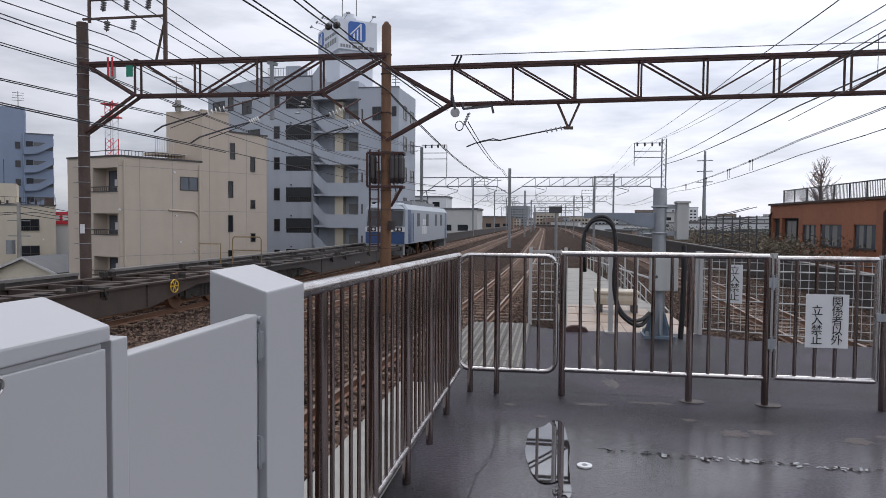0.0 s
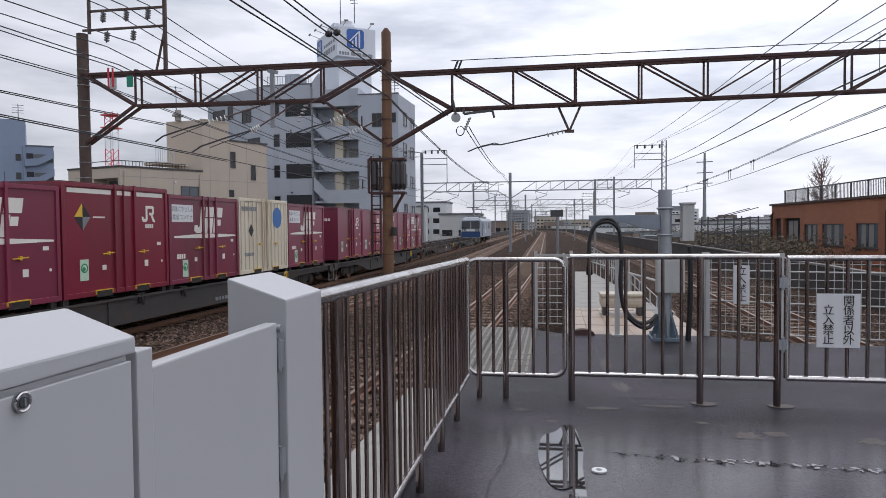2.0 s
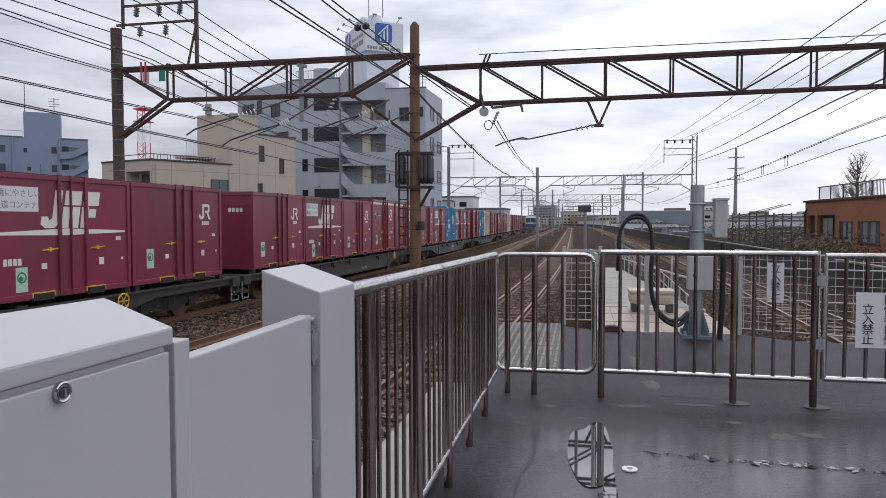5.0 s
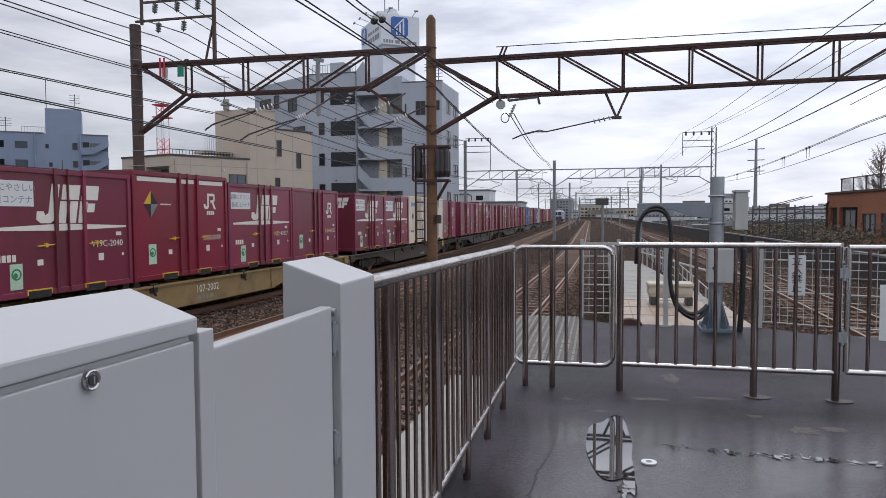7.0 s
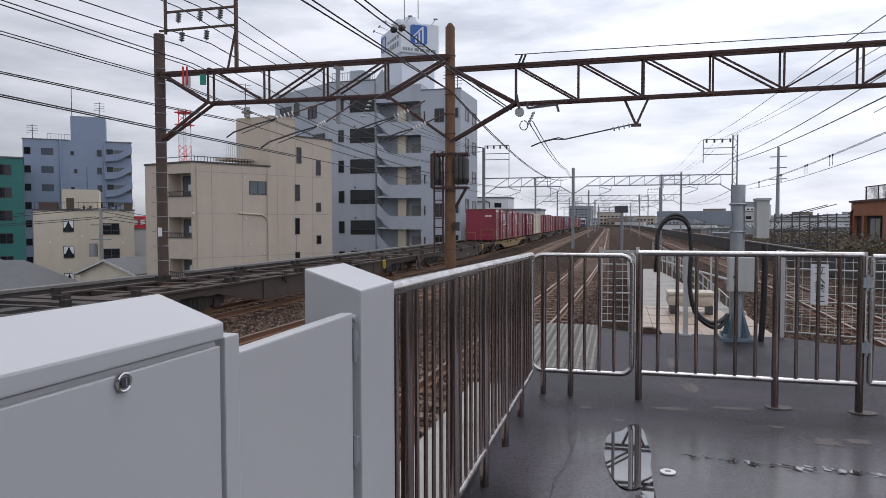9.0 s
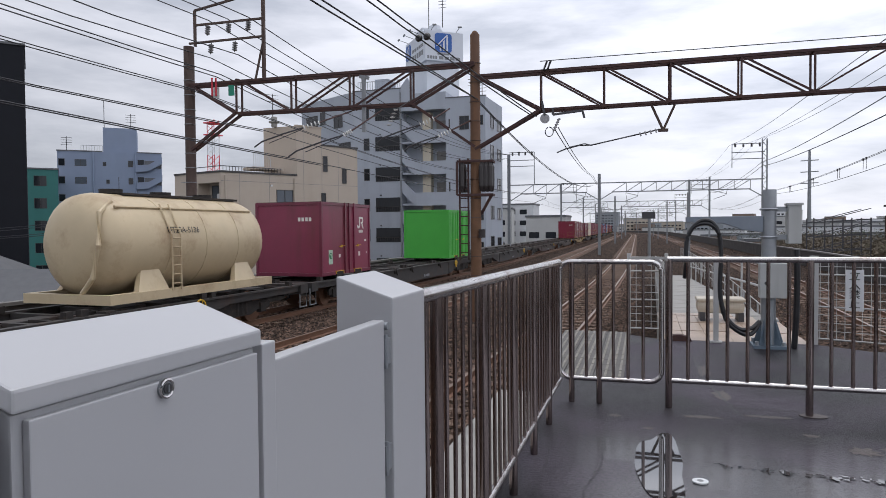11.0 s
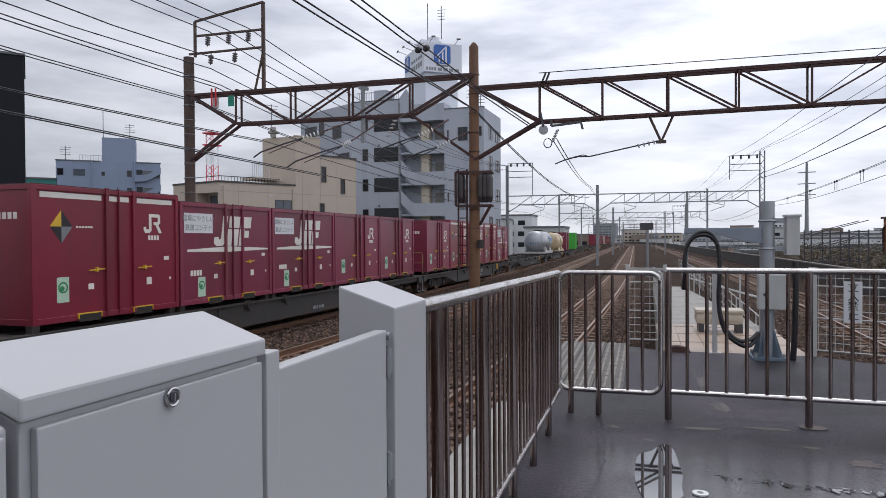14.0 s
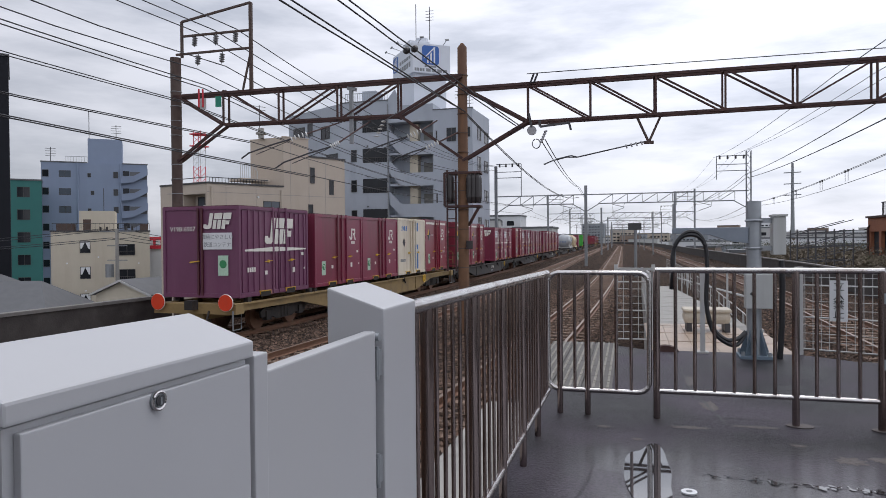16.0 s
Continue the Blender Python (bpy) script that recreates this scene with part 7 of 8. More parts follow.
b = thing("track_sign", "small dark board on a slim grey post beside the near track", "sign", pose(0.32, 45.6, 0.2))
m = bmesh.new()
block(m, -0.42, 0.42, -0.04, 0.04, 1.85, 2.30)
part("board", m, STEEL_DARK, b)
m = bmesh.new()
tube(m, [(0.05, 0.06, -1.2), (0.05, 0.06, 2.2)], 0.10, 10)
part("post", m, GREY_STEEL, b)
ten = thing("tension_fitting", "galvanised pulley and insulators where the near catenary is anchored", "tension fitting")
m = bmesh.new()
q = on_truss(1.98, 4.52, -0.25)
tube(m, [q - Vector((0, 0.03, 0)), q + Vector((0, 0.03, 0))], 0.13, 18)
part("pulley", m, PORCELAIN, ten)
m = bmesh.new()
for ua, za, ub, zb in ((1.9, 5.0, 2.0, 4.5), (2.2, 4.62, 3.0, 4.7), (3.0, 4.7, 3.05, 4.5), (2.2, 4.62, 2.2, 4.8)):
    beam(m, on_truss(ua, za, -0.25), on_truss(ub, zb, -0.25), 0.06)
part("bracket", m, STEEL_DARK, ten)
m = bmesh.new()
tube(m, [on_truss(2.1 + 0.11 * math.sin(a * 0.5), 4.28 - 0.26 * (1 - math.cos(a * 0.5)) * 0.5, -0.25) for a in range(13)], 0.014, 5)
part("jumper_loop", m, WIRE, ten)
for i in range(5):
    m = bmesh.new()
    q = on_truss(2.35 - 0.03 * i, 4.5 - 0.07 * i, -0.25)
    tube(m, [q, q + Vector((0.02, 0, -0.04))], 0.05, 8)
    part("insulator", m, PORCELAIN, ten)
m = bmesh.new()
for u in (1.95, 2.05):
    tube(m, [on_truss(u, 5.85, -0.25), on_truss(u + 0.1, 6.1, -0.25)], 0.03, 6)
tube(m, [on_truss(1.85, 6.1, -0.25), on_truss(2.6, 6.12, -0.25), on_truss(16, 6.4, -0.25)], 0.013, 5)
part("anchor_wire", m, WIRE, ten)

# ---- buildings ----
def local_box(bm, m, x0, x1, y0, y1, z0, z1):
    for v in block(bm, x0, x1, y0, y1, z0, z1):
        v.co = m @ v.co


def window_unit(root, m, x, z, w, h, frame_mat=None, pane=None, sill=False):
    """A recessed window on a wall in the plane y = 0, which faces -y."""
    b = bmesh.new()
    t = 0.05
    for x0, x1, z0, z1 in ((x, x + w, z, z + t), (x, x + w, z + h - t, z + h), (x, x + t, z + t, z + h - t), (x + w - t, x + w, z + t, z + h - t)):
        local_box(b, m, x0, x1, -0.04, 0.03, z0, z1)
    if w > 0.9:
        local_box(b, m, x + w / 2 - 0.025, x + w / 2 + 0.025, -0.035, 0.03, z + t, z + h - t)
    if sill:
        local_box(b, m, x - 0.05, x + w + 0.05, -0.10, -0.005, z - 0.05, z)
    win = part("window", b, frame_mat or FRAME_DARK, root)
    b = bmesh.new()
    local_box(b, m, x + t, x + w - t, -0.012, 0.02, z + t, z + h - t)
    part("pane", b, pane or GLASS, win)
    return win


def wall_frame(p0, p1):
    """The pose of a wall whose foot runs from p0 to p1 (left to right as seen), y = 0 on its outside, -y towards the viewer."""
    d = math.degrees(math.atan2(p1[1] - p0[1], p1[0] - p0[0]))
    return pose(p0[0], p0[1], 0, 0, 0, d), math.hypot(p1[0] - p0[0], p1[1] - p0[1])


def prism(bm, pts, z0, z1):
    """An upright block over a footprint of (x, y) points."""
    lo = [bm.verts.new((p[0], p[1], z0)) for p in pts]
    hi = [bm.verts.new((p[0], p[1], z1)) for p in pts]
    bm.faces.new(hi)
    bm.faces.new(lo[::-1])
    for i in range(len(pts)):
        j = (i + 1) % len(pts)
        bm.faces.new((lo[i], lo[j], hi[j], hi[i]))


def beige_building():
    r = thing("apartment_house", "beige rendered four-storey apartment house with recessed balconies and small dark windows", "apartment building")
    m, L = wall_frame((-27.9, 40.5), (-22.0, 50.3))
    m2, L2 = wall_frame((-31.3, 41.6), (-27.95, 40.5))
    top, mid, high = 5.55, 7.95, 9.29

    def w(frame_m, x, y):
        p = frame_m @ Vector((x, y, 0))
        return p.x, p.y
    b = bmesh.new()
    prism(b, [w(m2, -1.7, 1.0), w(m2, 3.2, 1.0), w(m, 1.2, 0.15), w(m, 5.93, 0.15), w(m, 5.93, 9), w(m2, -1.7, 9)], GROUND_Z, top)
    part("core", b, BEIGE_WALL, r)
    b = bmesh.new()
    local_box(b, m, 0.0, 5.93, 0.0, 0.15, GROUND_Z, top)
    part("front_wall", b, BEIGE_WALL, r)
    b = bmesh.new()
    prism(b, [w(m, 5.93, 0), w(m, 8.1, 0), w(m, 8.1, 5), w(m, 7.2, 5), w(m, 4.7, 2.75)], top, high)
    tower = part("stair_tower", b, BEIGE_WALL, r)
    b = bmesh.new()
    prism(b, [w(m, 5.93, 0), w(m, L, 0), w(m, L, 9), w(m, 5.93, 9)], GROUND_Z, top)
    local_box(b, m, 8.1, L, 0.0, 9, top, mid)
    part("tall_wall", b, BEIGE_WALL, r)
    for mm, x0, x1, z in ((m, -0.05, 5.93, top), (m2, -1.75, L2 - 0.06, top), (m, 8.1, L + 0.05, mid)):
        b = bmesh.new()
        local_box(b, mm, x0, x1, -0.06, 0.25, z, z + 0.12)
        part("roof_edge", b, FRAME_DARK, r)
    b = bmesh.new()
    local_box(b, m, 5.88, 8.15, -0.05, 0.2, high, high + 0.08)
    part("roof_edge", b, BEIGE_WALL, tower)
    for z in (-3.9, -1.0, 2.05, 4.95):
        b = bmesh.new()
        local_box(b, m, 0, L, -0.006, 0.0, z, z + 0.035)
        part("joint", b, CONCRETE, r)
    for x, zt in ((1.35, top), (3.65, top), (6.5, high), (8.1, mid), (9.6, mid)):
        b = bmesh.new()
        local_box(b, m, x, x + 0.03, -0.007, 0.0, GROUND_Z, zt)
        part("joint", b, CONCRETE, r)
    window_unit(r, m, 4.22, 3.5, 1.36, 0.97, pane=GLASS_PALE)
    for x, z, h in ((8.2, 5.97, 1.22), (8.03, 3.1, 1.25), (8.0, 0.54, 1.26), (8.0, -2.0, 1.2), (9.95, 5.14, 1.17), (9.95, 2.3, 0.7), (9.95, -0.24, 0.67), (9.95, -3.0, 0.7)):
        window_unit(r, m, x, z, 0.42, h)
    for x, y0, y1 in ((0.29, -7, 5.35), (5.68, -7, 5.35)):
        b = bmesh.new()
        tube(b, [m @ Vector((x, -0.07, y0)), m @ Vector((x, -0.07, y1))], 0.055, 8)
        for k in range(6):
            z = -5.5 + k * 2.1
            tube(b, [m @ Vector((x, -0.07, z)), m @ Vector((x, -0.07, z + 0.1))], 0.08, 8)
        part("drain_pipe", b, BEIGE_WALL, r)
    b = bmesh.new()
    tube(b, [m @ Vector(p) for p in ((3.35, -0.07, 2.12), (5.2, -0.07, 2.02), (5.45, -0.07, 1.85), (5.62, -0.07, 1.6))], 0.06, 8)
    part("pipe", b, BEIGE_WALL, r)
    for x, z in ((3.9, 1.75), (4.2, -0.1), (3.8, 4.75), (5.3, -0.75), (0.0, 2.1), (6.2, -2.4)):
        b = bmesh.new()
        tube(b, [m @ Vector((x, 0.0, z)), m @ Vector((x, -0.12, z - 0.02))], 0.07, 8)
        part("vent_cap", b, SIGN_WHITE, r)
    # end wall with three recessed balconies
    rows = ((3.28, 4.86), (0.43, 1.83), (-2.3, -1.05), (-5.2, -3.9))
    b = bmesh.new()
    local_box(b, m2, -1.73, 0.95, 0.0, 1.0, GROUND_Z, top)
    part("end_wall", b, BEIGE_WALL, r)
    b = bmesh.new()
    local_box(b, m2, 3.4, L2, 0.0, 1.0, GROUND_Z, top)
    part("corner_pier", b, BEIGE_WALL, r)
    zs = [top] + [z for lo, hi in rows for z in (hi, lo)] + [GROUND_Z]
    for i in range(0, len(zs), 2):
        b = bmesh.new()
        local_box(b, m2, 0.95, 3.4, 0.0, 1.0, zs[i + 1], zs[i])
        part("balcony_parapet", b, BEIGE_WALL, r)
    for lo, hi in rows:
        win = window_unit(r, m2 @ pose(0, 0.98, 0), 1.3, lo + 0.02, 1.5, hi - lo - 0.15, pane=GLASS_PALE)
        b = bmesh.new()
        for i in range(12):
            x = 0.98 + i * 0.217
            local_box(b, m2, x, x + 0.025, 0.02, 0.045, lo, lo + 0.3)
        local_box(b, m2, 0.4, 3.45, -0.03, 0.03, lo + 0.28, lo + 0.34)
        local_box(b, m2, 0.4, 3.45, -0.05, 0.03, lo - 0.04, lo + 0.02)
        part("balcony_rail", b, FRAME_DARK, r)
        b = bmesh.new()
        local_box(b, m2, 2.75, 3.3, 0.3, 0.6, lo + 0.3, lo + 0.8)
        part("outdoor_unit", b, WHITE_PAINT, r)
    b = bmesh.new()
    for x in np.linspace(0.2, 4.6, 20):
        local_box(b, m, x, x + 0.03, 0.1, 0.13, top + 0.12, top + 0.42)
    local_box(b, m, 0.1, 4.7, 0.1, 0.14, top + 0.42, top + 0.47)
    local_box(b, m2, -0.6, L2, 0.1, 0.14, top + 0.42, top + 0.47)
    part("roof_railing", b, STEEL_DARK, r)
    b = bmesh.new()
    local_box(b, m, 2.6, 5.0, 0.3, 2.0, 5.92, 6.1)
    landing = part("stair_landing", b, BEIGE_WALL, r)
    for x in np.linspace(2.62, 3.9, 9):
        b = bmesh.new()
        local_box(b, m, x, x + 0.025, 0.3, 0.325, 6.1, 7.1)
        part("baluster", b, WHITE_PAINT, landing)
    b = bmesh.new()
    tube(b, [m @ Vector(p) for p in ((2.6, 0.31, 7.12), (3.6, 0.31, 7.12), (3.95, 0.31, 6.6), (3.95, 0.31, 6.1))], 0.03, 6)
    part("hand_rail", b, WHITE_PAINT, landing)
    b = bmesh.new()
    tube(b, [m @ Vector((5.0, 1.6, high)), m @ Vector((5.0, 1.6, high + 0.75))], 0.22, 12)
    tube(b, [m @ Vector((5.0, 1.6, high + 0.3)), m @ Vector((5.0, 1.6, high + 0.42))], 0.4, 12)
    part("water_tank", b, CONCRETE, r)
    b = bmesh.new()
    tube(b, [m @ Vector((5.2, 2.2, high)), m @ Vector((5.2, 2.2, high + 2.6))], 0.03, 5)
    for k in range(3):
        tube(b, [m @ Vector((4.7, 2.2, high + 2.5 - 0.25 * k)), m @ Vector((5.7, 2.2, high + 2.5 - 0.25 * k))], 0.02, 4)
    part("aerial", b, STEEL_DARK, r)


beige_building()


def grey_building():
    r = thing("apartment_tower", "blue-grey apartment building with an open stair, balconies and a sign tower", "apartment building")
    m, L = wall_frame((-33.0, 60.6), (-16.0, 60.4))

    def w(x, y):
        p = m @ Vector((x, y, 0))
        return p.x, p.y
    top = 14.75
    b = bmesh.new()
    prism(b, [(-34.88, 65.18), w(6.11, 0), w(11.05, 0), w(11.05, 12), (-34.88, 73.0)], GROUND_Z, top)
    part("wall", b, GREY_WALL, r)
    b = bmesh.new()
    prism(b, [w(11.05, 1.5), w(15.45, 1.5), w(15.45, 11.9), w(11.05, 11.9)], GROUND_Z, 14.2)
    part("stair_core", b, GREY_WALL, r)
    b = bmesh.new()
    prism(b, [w(15.45, 0), w(19.22, 0), (-13.5, 66.6), (-16.5, 72.0), w(15.45, 12)], GROUND_Z, 13.55)
    part("wing_wall", b, GREY_WALL, r)
    b = bmesh.new()
    local_box(b, m, 11.05, 15.47, 0.0, 1.5, 12.63, 14.2)
    part("stair_head", b, GREY_WALL, r)
    for x0, x1, z in ((6.1, 11.05, top), (15.45, 19.25, 13.55)):
        b = bmesh.new()
        local_box(b, m, x0, x1, -0.04, 0.3, z, z + 0.1)
        part("roof_edge", b, ROOF_GREY, r)
    b = bmesh.new()
    plate(b, [(10.9, top), (11.7, top + 1.0), (12.35, top - 0.3), (12.35, 14.2), (10.9, 14.2)], 0.0, 0.3, "y")
    b.transform(m)
    part("roof_fin", b, GREY_WALL, r)
    # sign tower
    corner, left, right = Vector((-20.17, 62.6)), Vector((-23.87, 67.37)), Vector((-17.04, 64.97))
    back = left + right - corner
    centre = (left + right) / 2
    b = bmesh.new()
    prism(b, [centre + (p - centre) * 0.86 for p in (corner, right, back, left)], 13.4, 17.9)
    part("tower_shaft", b, WHITE_WALL, r, "pale tower shaft")
    b = bmesh.new()
    prism(b, [corner, right, back, left], 17.85, 20.67)
    tw = part("sign_tower", b, WHITE_WALL, r, "pale sign tower")
    ms, wide = wall_frame(corner, right)
    ml, wide_l = wall_frame(left, corner)
    b = bmesh.new()
    prism(b, [(ms @ Vector((x, y, 0))).xy for x, y in ((-0.1, 0.6), (2.0, 0.6), (2.3, 2.0), (0.0, 3.0))], 20.67, 21.05)
    tube(b, [ms @ Vector((1.5, 1.4, 21.0)), ms @ Vector((1.5, 1.4, 21.5))], 0.6, 14)
    part("tower_crown", b, WHITE_WALL, tw)

    def panel(mm, x0, x1, z0, z1):
        k = 0.28
        b = bmesh.new()
        cut = [q for cx, cz, a in ((x1 - k, z1 - k, 0), (x0 + k, z1 - k, 90), (x0 + k, z0 + k, 180), (x1 - k, z0 + k, 270)) for q in arc(cx, cz, k, a, a + 90, 5)]
        plate(b, cut, -0.06, 0.055, "y")
        b.transform(mm)
        logo = part("sign", b, LOGO_BLUE, tw, "blue rounded company sign")
        wd = x1 - x0
        for i, h in enumerate((0.42, 0.66, 0.9)):
            b = bmesh.new()
            xa = x0 + wd * (0.28 + 0.2 * i)
            plate(b, [(xa, z0 + 0.12), (xa + wd * 0.09, z0 + 0.12), (xa + wd * 0.09, z0 + (z1 - z0) * h), (xa, z0 + (z1 - z0) * (h - 0.1))], -0.075, 0.014, "y")
            b.transform(mm)
            part("sign_bar", b, SIGN_WHITE, logo)
        b = bmesh.new()
        plate(b, [(x0 + wd * 0.06, z0 + 0.55), (x0 + wd * 0.14, z0 + 0.55), (x1 - wd * 0.2, z1 - 0.12), (x1 - wd * 0.3, z1 - 0.12)], -0.075, 0.014, "y")
        b.transform(mm)
        part("sign_bar", b, SIGN_WHITE, logo)

    panel(ms, 0.98, 2.72, 18.68, 20.5)
    panel(ml, 0.2, 1.7, 18.9, 20.4)
    b = bmesh.new()
    local_box(b, ms, 1.25, 2.45, -0.02, -0.002, 18.42, 18.58)
    for i in range(8):
        x, wd = (0.2 + i * 0.27, 0.2) if i < 4 else (1.4 + (i - 4) * 0.58, 0.46)
        local_box(b, ms, x, x + wd, -0.02, -0.002, 17.98, 18.28)
    for i in range(5):
        local_box(b, ml, 2.2 + i * 0.68, 2.7 + i * 0.68, -0.02, -0.002, 18.5, 19.0)
        local_box(b, ml, 2.2 + i * 0.68, 2.7 + i * 0.68, -0.02, -0.002, 19.3, 19.6)
    tagged(part("sign_lettering", b, GREY_STEEL, tw), kind="stuff")
    for mm, u in ((ms, 0.6), (ms, 3.2), (ml, 0.8), (ml, 2.6), (ml, 4.4)):
        b = bmesh.new()
        tube(b, [mm @ Vector((u, 0.2, 20.65)), mm @ Vector((u, -1.0, 20.95))], 0.03, 5)
        tube(b, [mm @ Vector((u - 0.18, -1.0, 20.93)), mm @ Vector((u + 0.18, -1.0, 20.97))], 0.09, 6)
        part("sign_lamp", b, GREY_STEEL, tw)
    # windows, balconies and the open stair, storey by storey
    storey = 2.89
    for f in range(7):
        z = 11.95 - f * storey
        window_unit(r, m, 7.22, z + 0.02, 0.58, 1.15)
        # flat dark panel on the wall paints the shade of a deep balcony
        b = bmesh.new()
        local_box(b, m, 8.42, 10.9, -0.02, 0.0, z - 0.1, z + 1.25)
        bay = part("balcony_recess", b, RECESS_SHADE, r, "flat dark panel painting the shade of a balcony recess")
        b = bmesh.new()
        for i in range(14):
            local_box(b, m, 8.48 + i * 0.18, 8.5 + i * 0.18, -0.07, -0.04, z - 0.1, z + 0.35)
        local_box(b, m, 8.38, 10.94, -0.08, -0.03, z + 0.33, z + 0.39)
        part("balcony_rail", b, FRAME_DARK, bay)
        b = bmesh.new()
        local_box(b, m, 8.9, 9.0, -0.16, -0.0, z + 1.42, z + 1.54)
        part("lamp", b, FRAME_DARK, bay)
        for x, dz, ww, hh in ((16.77, -1.35, 0.92, 1.25), (18.59, -1.0, 0.43, 0.9), (15.75, -1.2, 0.12, 0.9)):
            if f != 1:
                window_unit(r, m, x, z + dz, ww, hh)
        zo = 10.78 - f * 2.92
        b = bmesh.new()
        plate(b, [(11.1, zo + 1.25), (12.3, zo), (15.47, zo), (15.47, zo - 1.24), (12.35, zo - 1.24), (11.1, zo + 0.02)], 0.0, 0.14, "y")
        b.transform(m)
        part("stair_parapet", b, GREY_WALL, r, "sloping stair parapet")
        b = bmesh.new()
        local_box(b, m, 11.1, 15.45, 0.14, 1.5, zo - 1.2, zo - 1.02)
        part("landing", b, GREY_WALL, r)
        b = bmesh.new()
        local_box(b, m, 12.95, 13.75, 0.7, 1.5, zo - 1.02, zo + 1.72)
        part("stair_pier", b, CREAM_WALL, r, "cream stair pier")
        b = bmesh.new()
        local_box(b, m, 14.1, 15.2, 1.44, 1.5, zo - 1.0, zo + 1.0)
        part("door", b, CURTAIN, r)
        if f > 1:
            b = bmesh.new()
            beam(b, m @ Vector((11.1, 0.5, zo + 0.6)), m @ Vector((12.3, 0.5, zo - 0.6)), 0.06)
            part("stair_rail", b, FRAME_DARK, r)
    mw, Lw = wall_frame(w(19.22, 0), (-13.5, 66.6))
    for f in range(6):
        z = 10.9 - f * 2.85
        window_unit(r, mw, 1.7, z, 1.2, 1.3)
        window_unit(r, mw, 4.2, z, 1.4, 1.15)
    mg, Lg = wall_frame((-34.88, 65.18), w(6.11, 0))
    for x, z, ww, hh in ((0.96, 11.8, 2.1, 1.5), (3.6, 12.2, 0.9, 1.3), (6.9, 8.65, 1.9, 1.4), (6.0, 11.6, 1.5, 1.3), (6.9, 5.7, 1.9, 1.4)):
        window_unit(r, mg, x, z, ww, hh)
    b = bmesh.new()
    tube(b, [m @ Vector((11.02, -0.08, -7)), m @ Vector((11.02, -0.08, 14.4))], 0.07, 8)
    part("drain_pipe", b, GREY_STEEL, r)
    b = bmesh.new()
    for x in np.linspace(6.6, 10.9, 18):
        local_box(b, m, x, x + 0.04, 0.1, 0.14, top + 0.1, top + 0.85)
    local_box(b, m, 6.6, 10.9, 0.1, 0.15, top + 0.85, top + 0.91)
    part("roof_railing", b, GALV, r)
    b = bmesh.new()
    local_box(b, m, 7.6, 9.0, 2, 4, top, top + 1.5)
    part("roof_plant", b, GREY_WALL, r)
    for x, h, n in ((14.3, 24.2, 4), (12.9, 24.6, 0), (17.2, 16.2, 3), (18.2, 15.6, 3)):
        b = bmesh.new()
        base = 21.0 if h > 20 else 13.6
        tube(b, [m @ Vector((x, 3, base)), m @ Vector((x, 3, h))], 0.04, 5)
        for k in range(n):
            tube(b, [m @ Vector((x - 0.4, 3, h - 0.4 - 0.3 * k)), m @ Vector((x + 0.4, 3, h - 0.4 - 0.3 * k))], 0.025, 4)
        part("aerial", b, STEEL_DARK, r)


WHITE_WALL = material("pale_blue_white_wall", (0.62, 0.65, 0.70), 0.7, vary=0.06, scale=1)
LOGO_BLUE = material("sign_blue", (0.02, 0.10, 0.36), 0.4, vary=0.05)
# near-black that paints shade into balcony, stair and loggia openings
RECESS_SHADE = material("painted_recess_shade", (0.022, 0.024, 0.028), 0.8, vary=0.3, scale=1.5)
grey_building()


def slab_building(label, wall, p0, p1, depth, top, cols, storey=2.85, extra=None, name="apartment_building", ww=1.1, wh=1.3, pane=None):
    r = thing(name, label, "apartment building")
    m, L = wall_frame(p0, p1)
    b = bmesh.new()
    local_box(b, m, 0, L, 0, depth, GROUND_Z, top)
    part("wall", b, wall, r)
    b = bmesh.new()
    local_box(b, m, -0.1, L + 0.1, -0.1, depth + 0.1, top, top + 0.2)
    part("roof_edge", b, ROOF_GREY, r)
    n = int((top - GROUND_Z) / storey)
    for f in range(n):
        z = top - storey * (f + 1) + 0.75
        for x in cols:
            window_unit(r, m, x * L, z, ww, wh, pane=pane)
    return r, m, L


def blue_block():
    r = thing("apartment_building", "slate-blue apartment block with outside stairs and a lift tower", "apartment building")
    m, L = wall_frame((-80.3, 77.3), (-69.6, 86.0))
    top = 13.15
    b = bmesh.new()
    local_box(b, m, 0, L, 0, 12, GROUND_Z, top)
    part("wall", b, BLUE_WALL, r)
    b = bmesh.new()
    local_box(b, m, -0.08, 5.8, -0.08, 0.3, top, top + 0.15)
    local_box(b, m, 10.4, L + 0.08, -0.08, 0.3, top - 0.0, top + 0.15)
    part("roof_edge", b, ROOF_GREY, r)
    b = bmesh.new()
    local_box(b, m, 5.9, 10.4, 0.5, 6, top, 16.8)
    part("lift_tower", b, BLUE_WALL, r)
    for f in range(7):
        z = 11.05 - 2.56 * f
        for x, ww, hh, pane in ((0.15, 0.8, 1.0, GLASS), (2.22, 1.5, 0.95, GLASS_PALE), (9.22, 0.64, 0.95, GLASS)):
            window_unit(r, m, x, z, ww, hh, pane=pane)
        if f < 3:
            window_unit(r, m, 5.85 + 0.4 * (f % 2), z + 0.05, 0.45, 0.6)
        # flat panels paint the open stair's shade, near-black then grey
        b = bmesh.new()
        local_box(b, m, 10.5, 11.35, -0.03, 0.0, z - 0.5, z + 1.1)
        part("stair_opening", b, RECESS_SHADE, r, "flat dark panel painting the shade of a stair doorway")
        b = bmesh.new()
        local_box(b, m, 11.4, 13.75, -0.04, 0.0, z - 0.1, z + 1.0)
        part("stair_opening", b, ROOF_GREY, r)
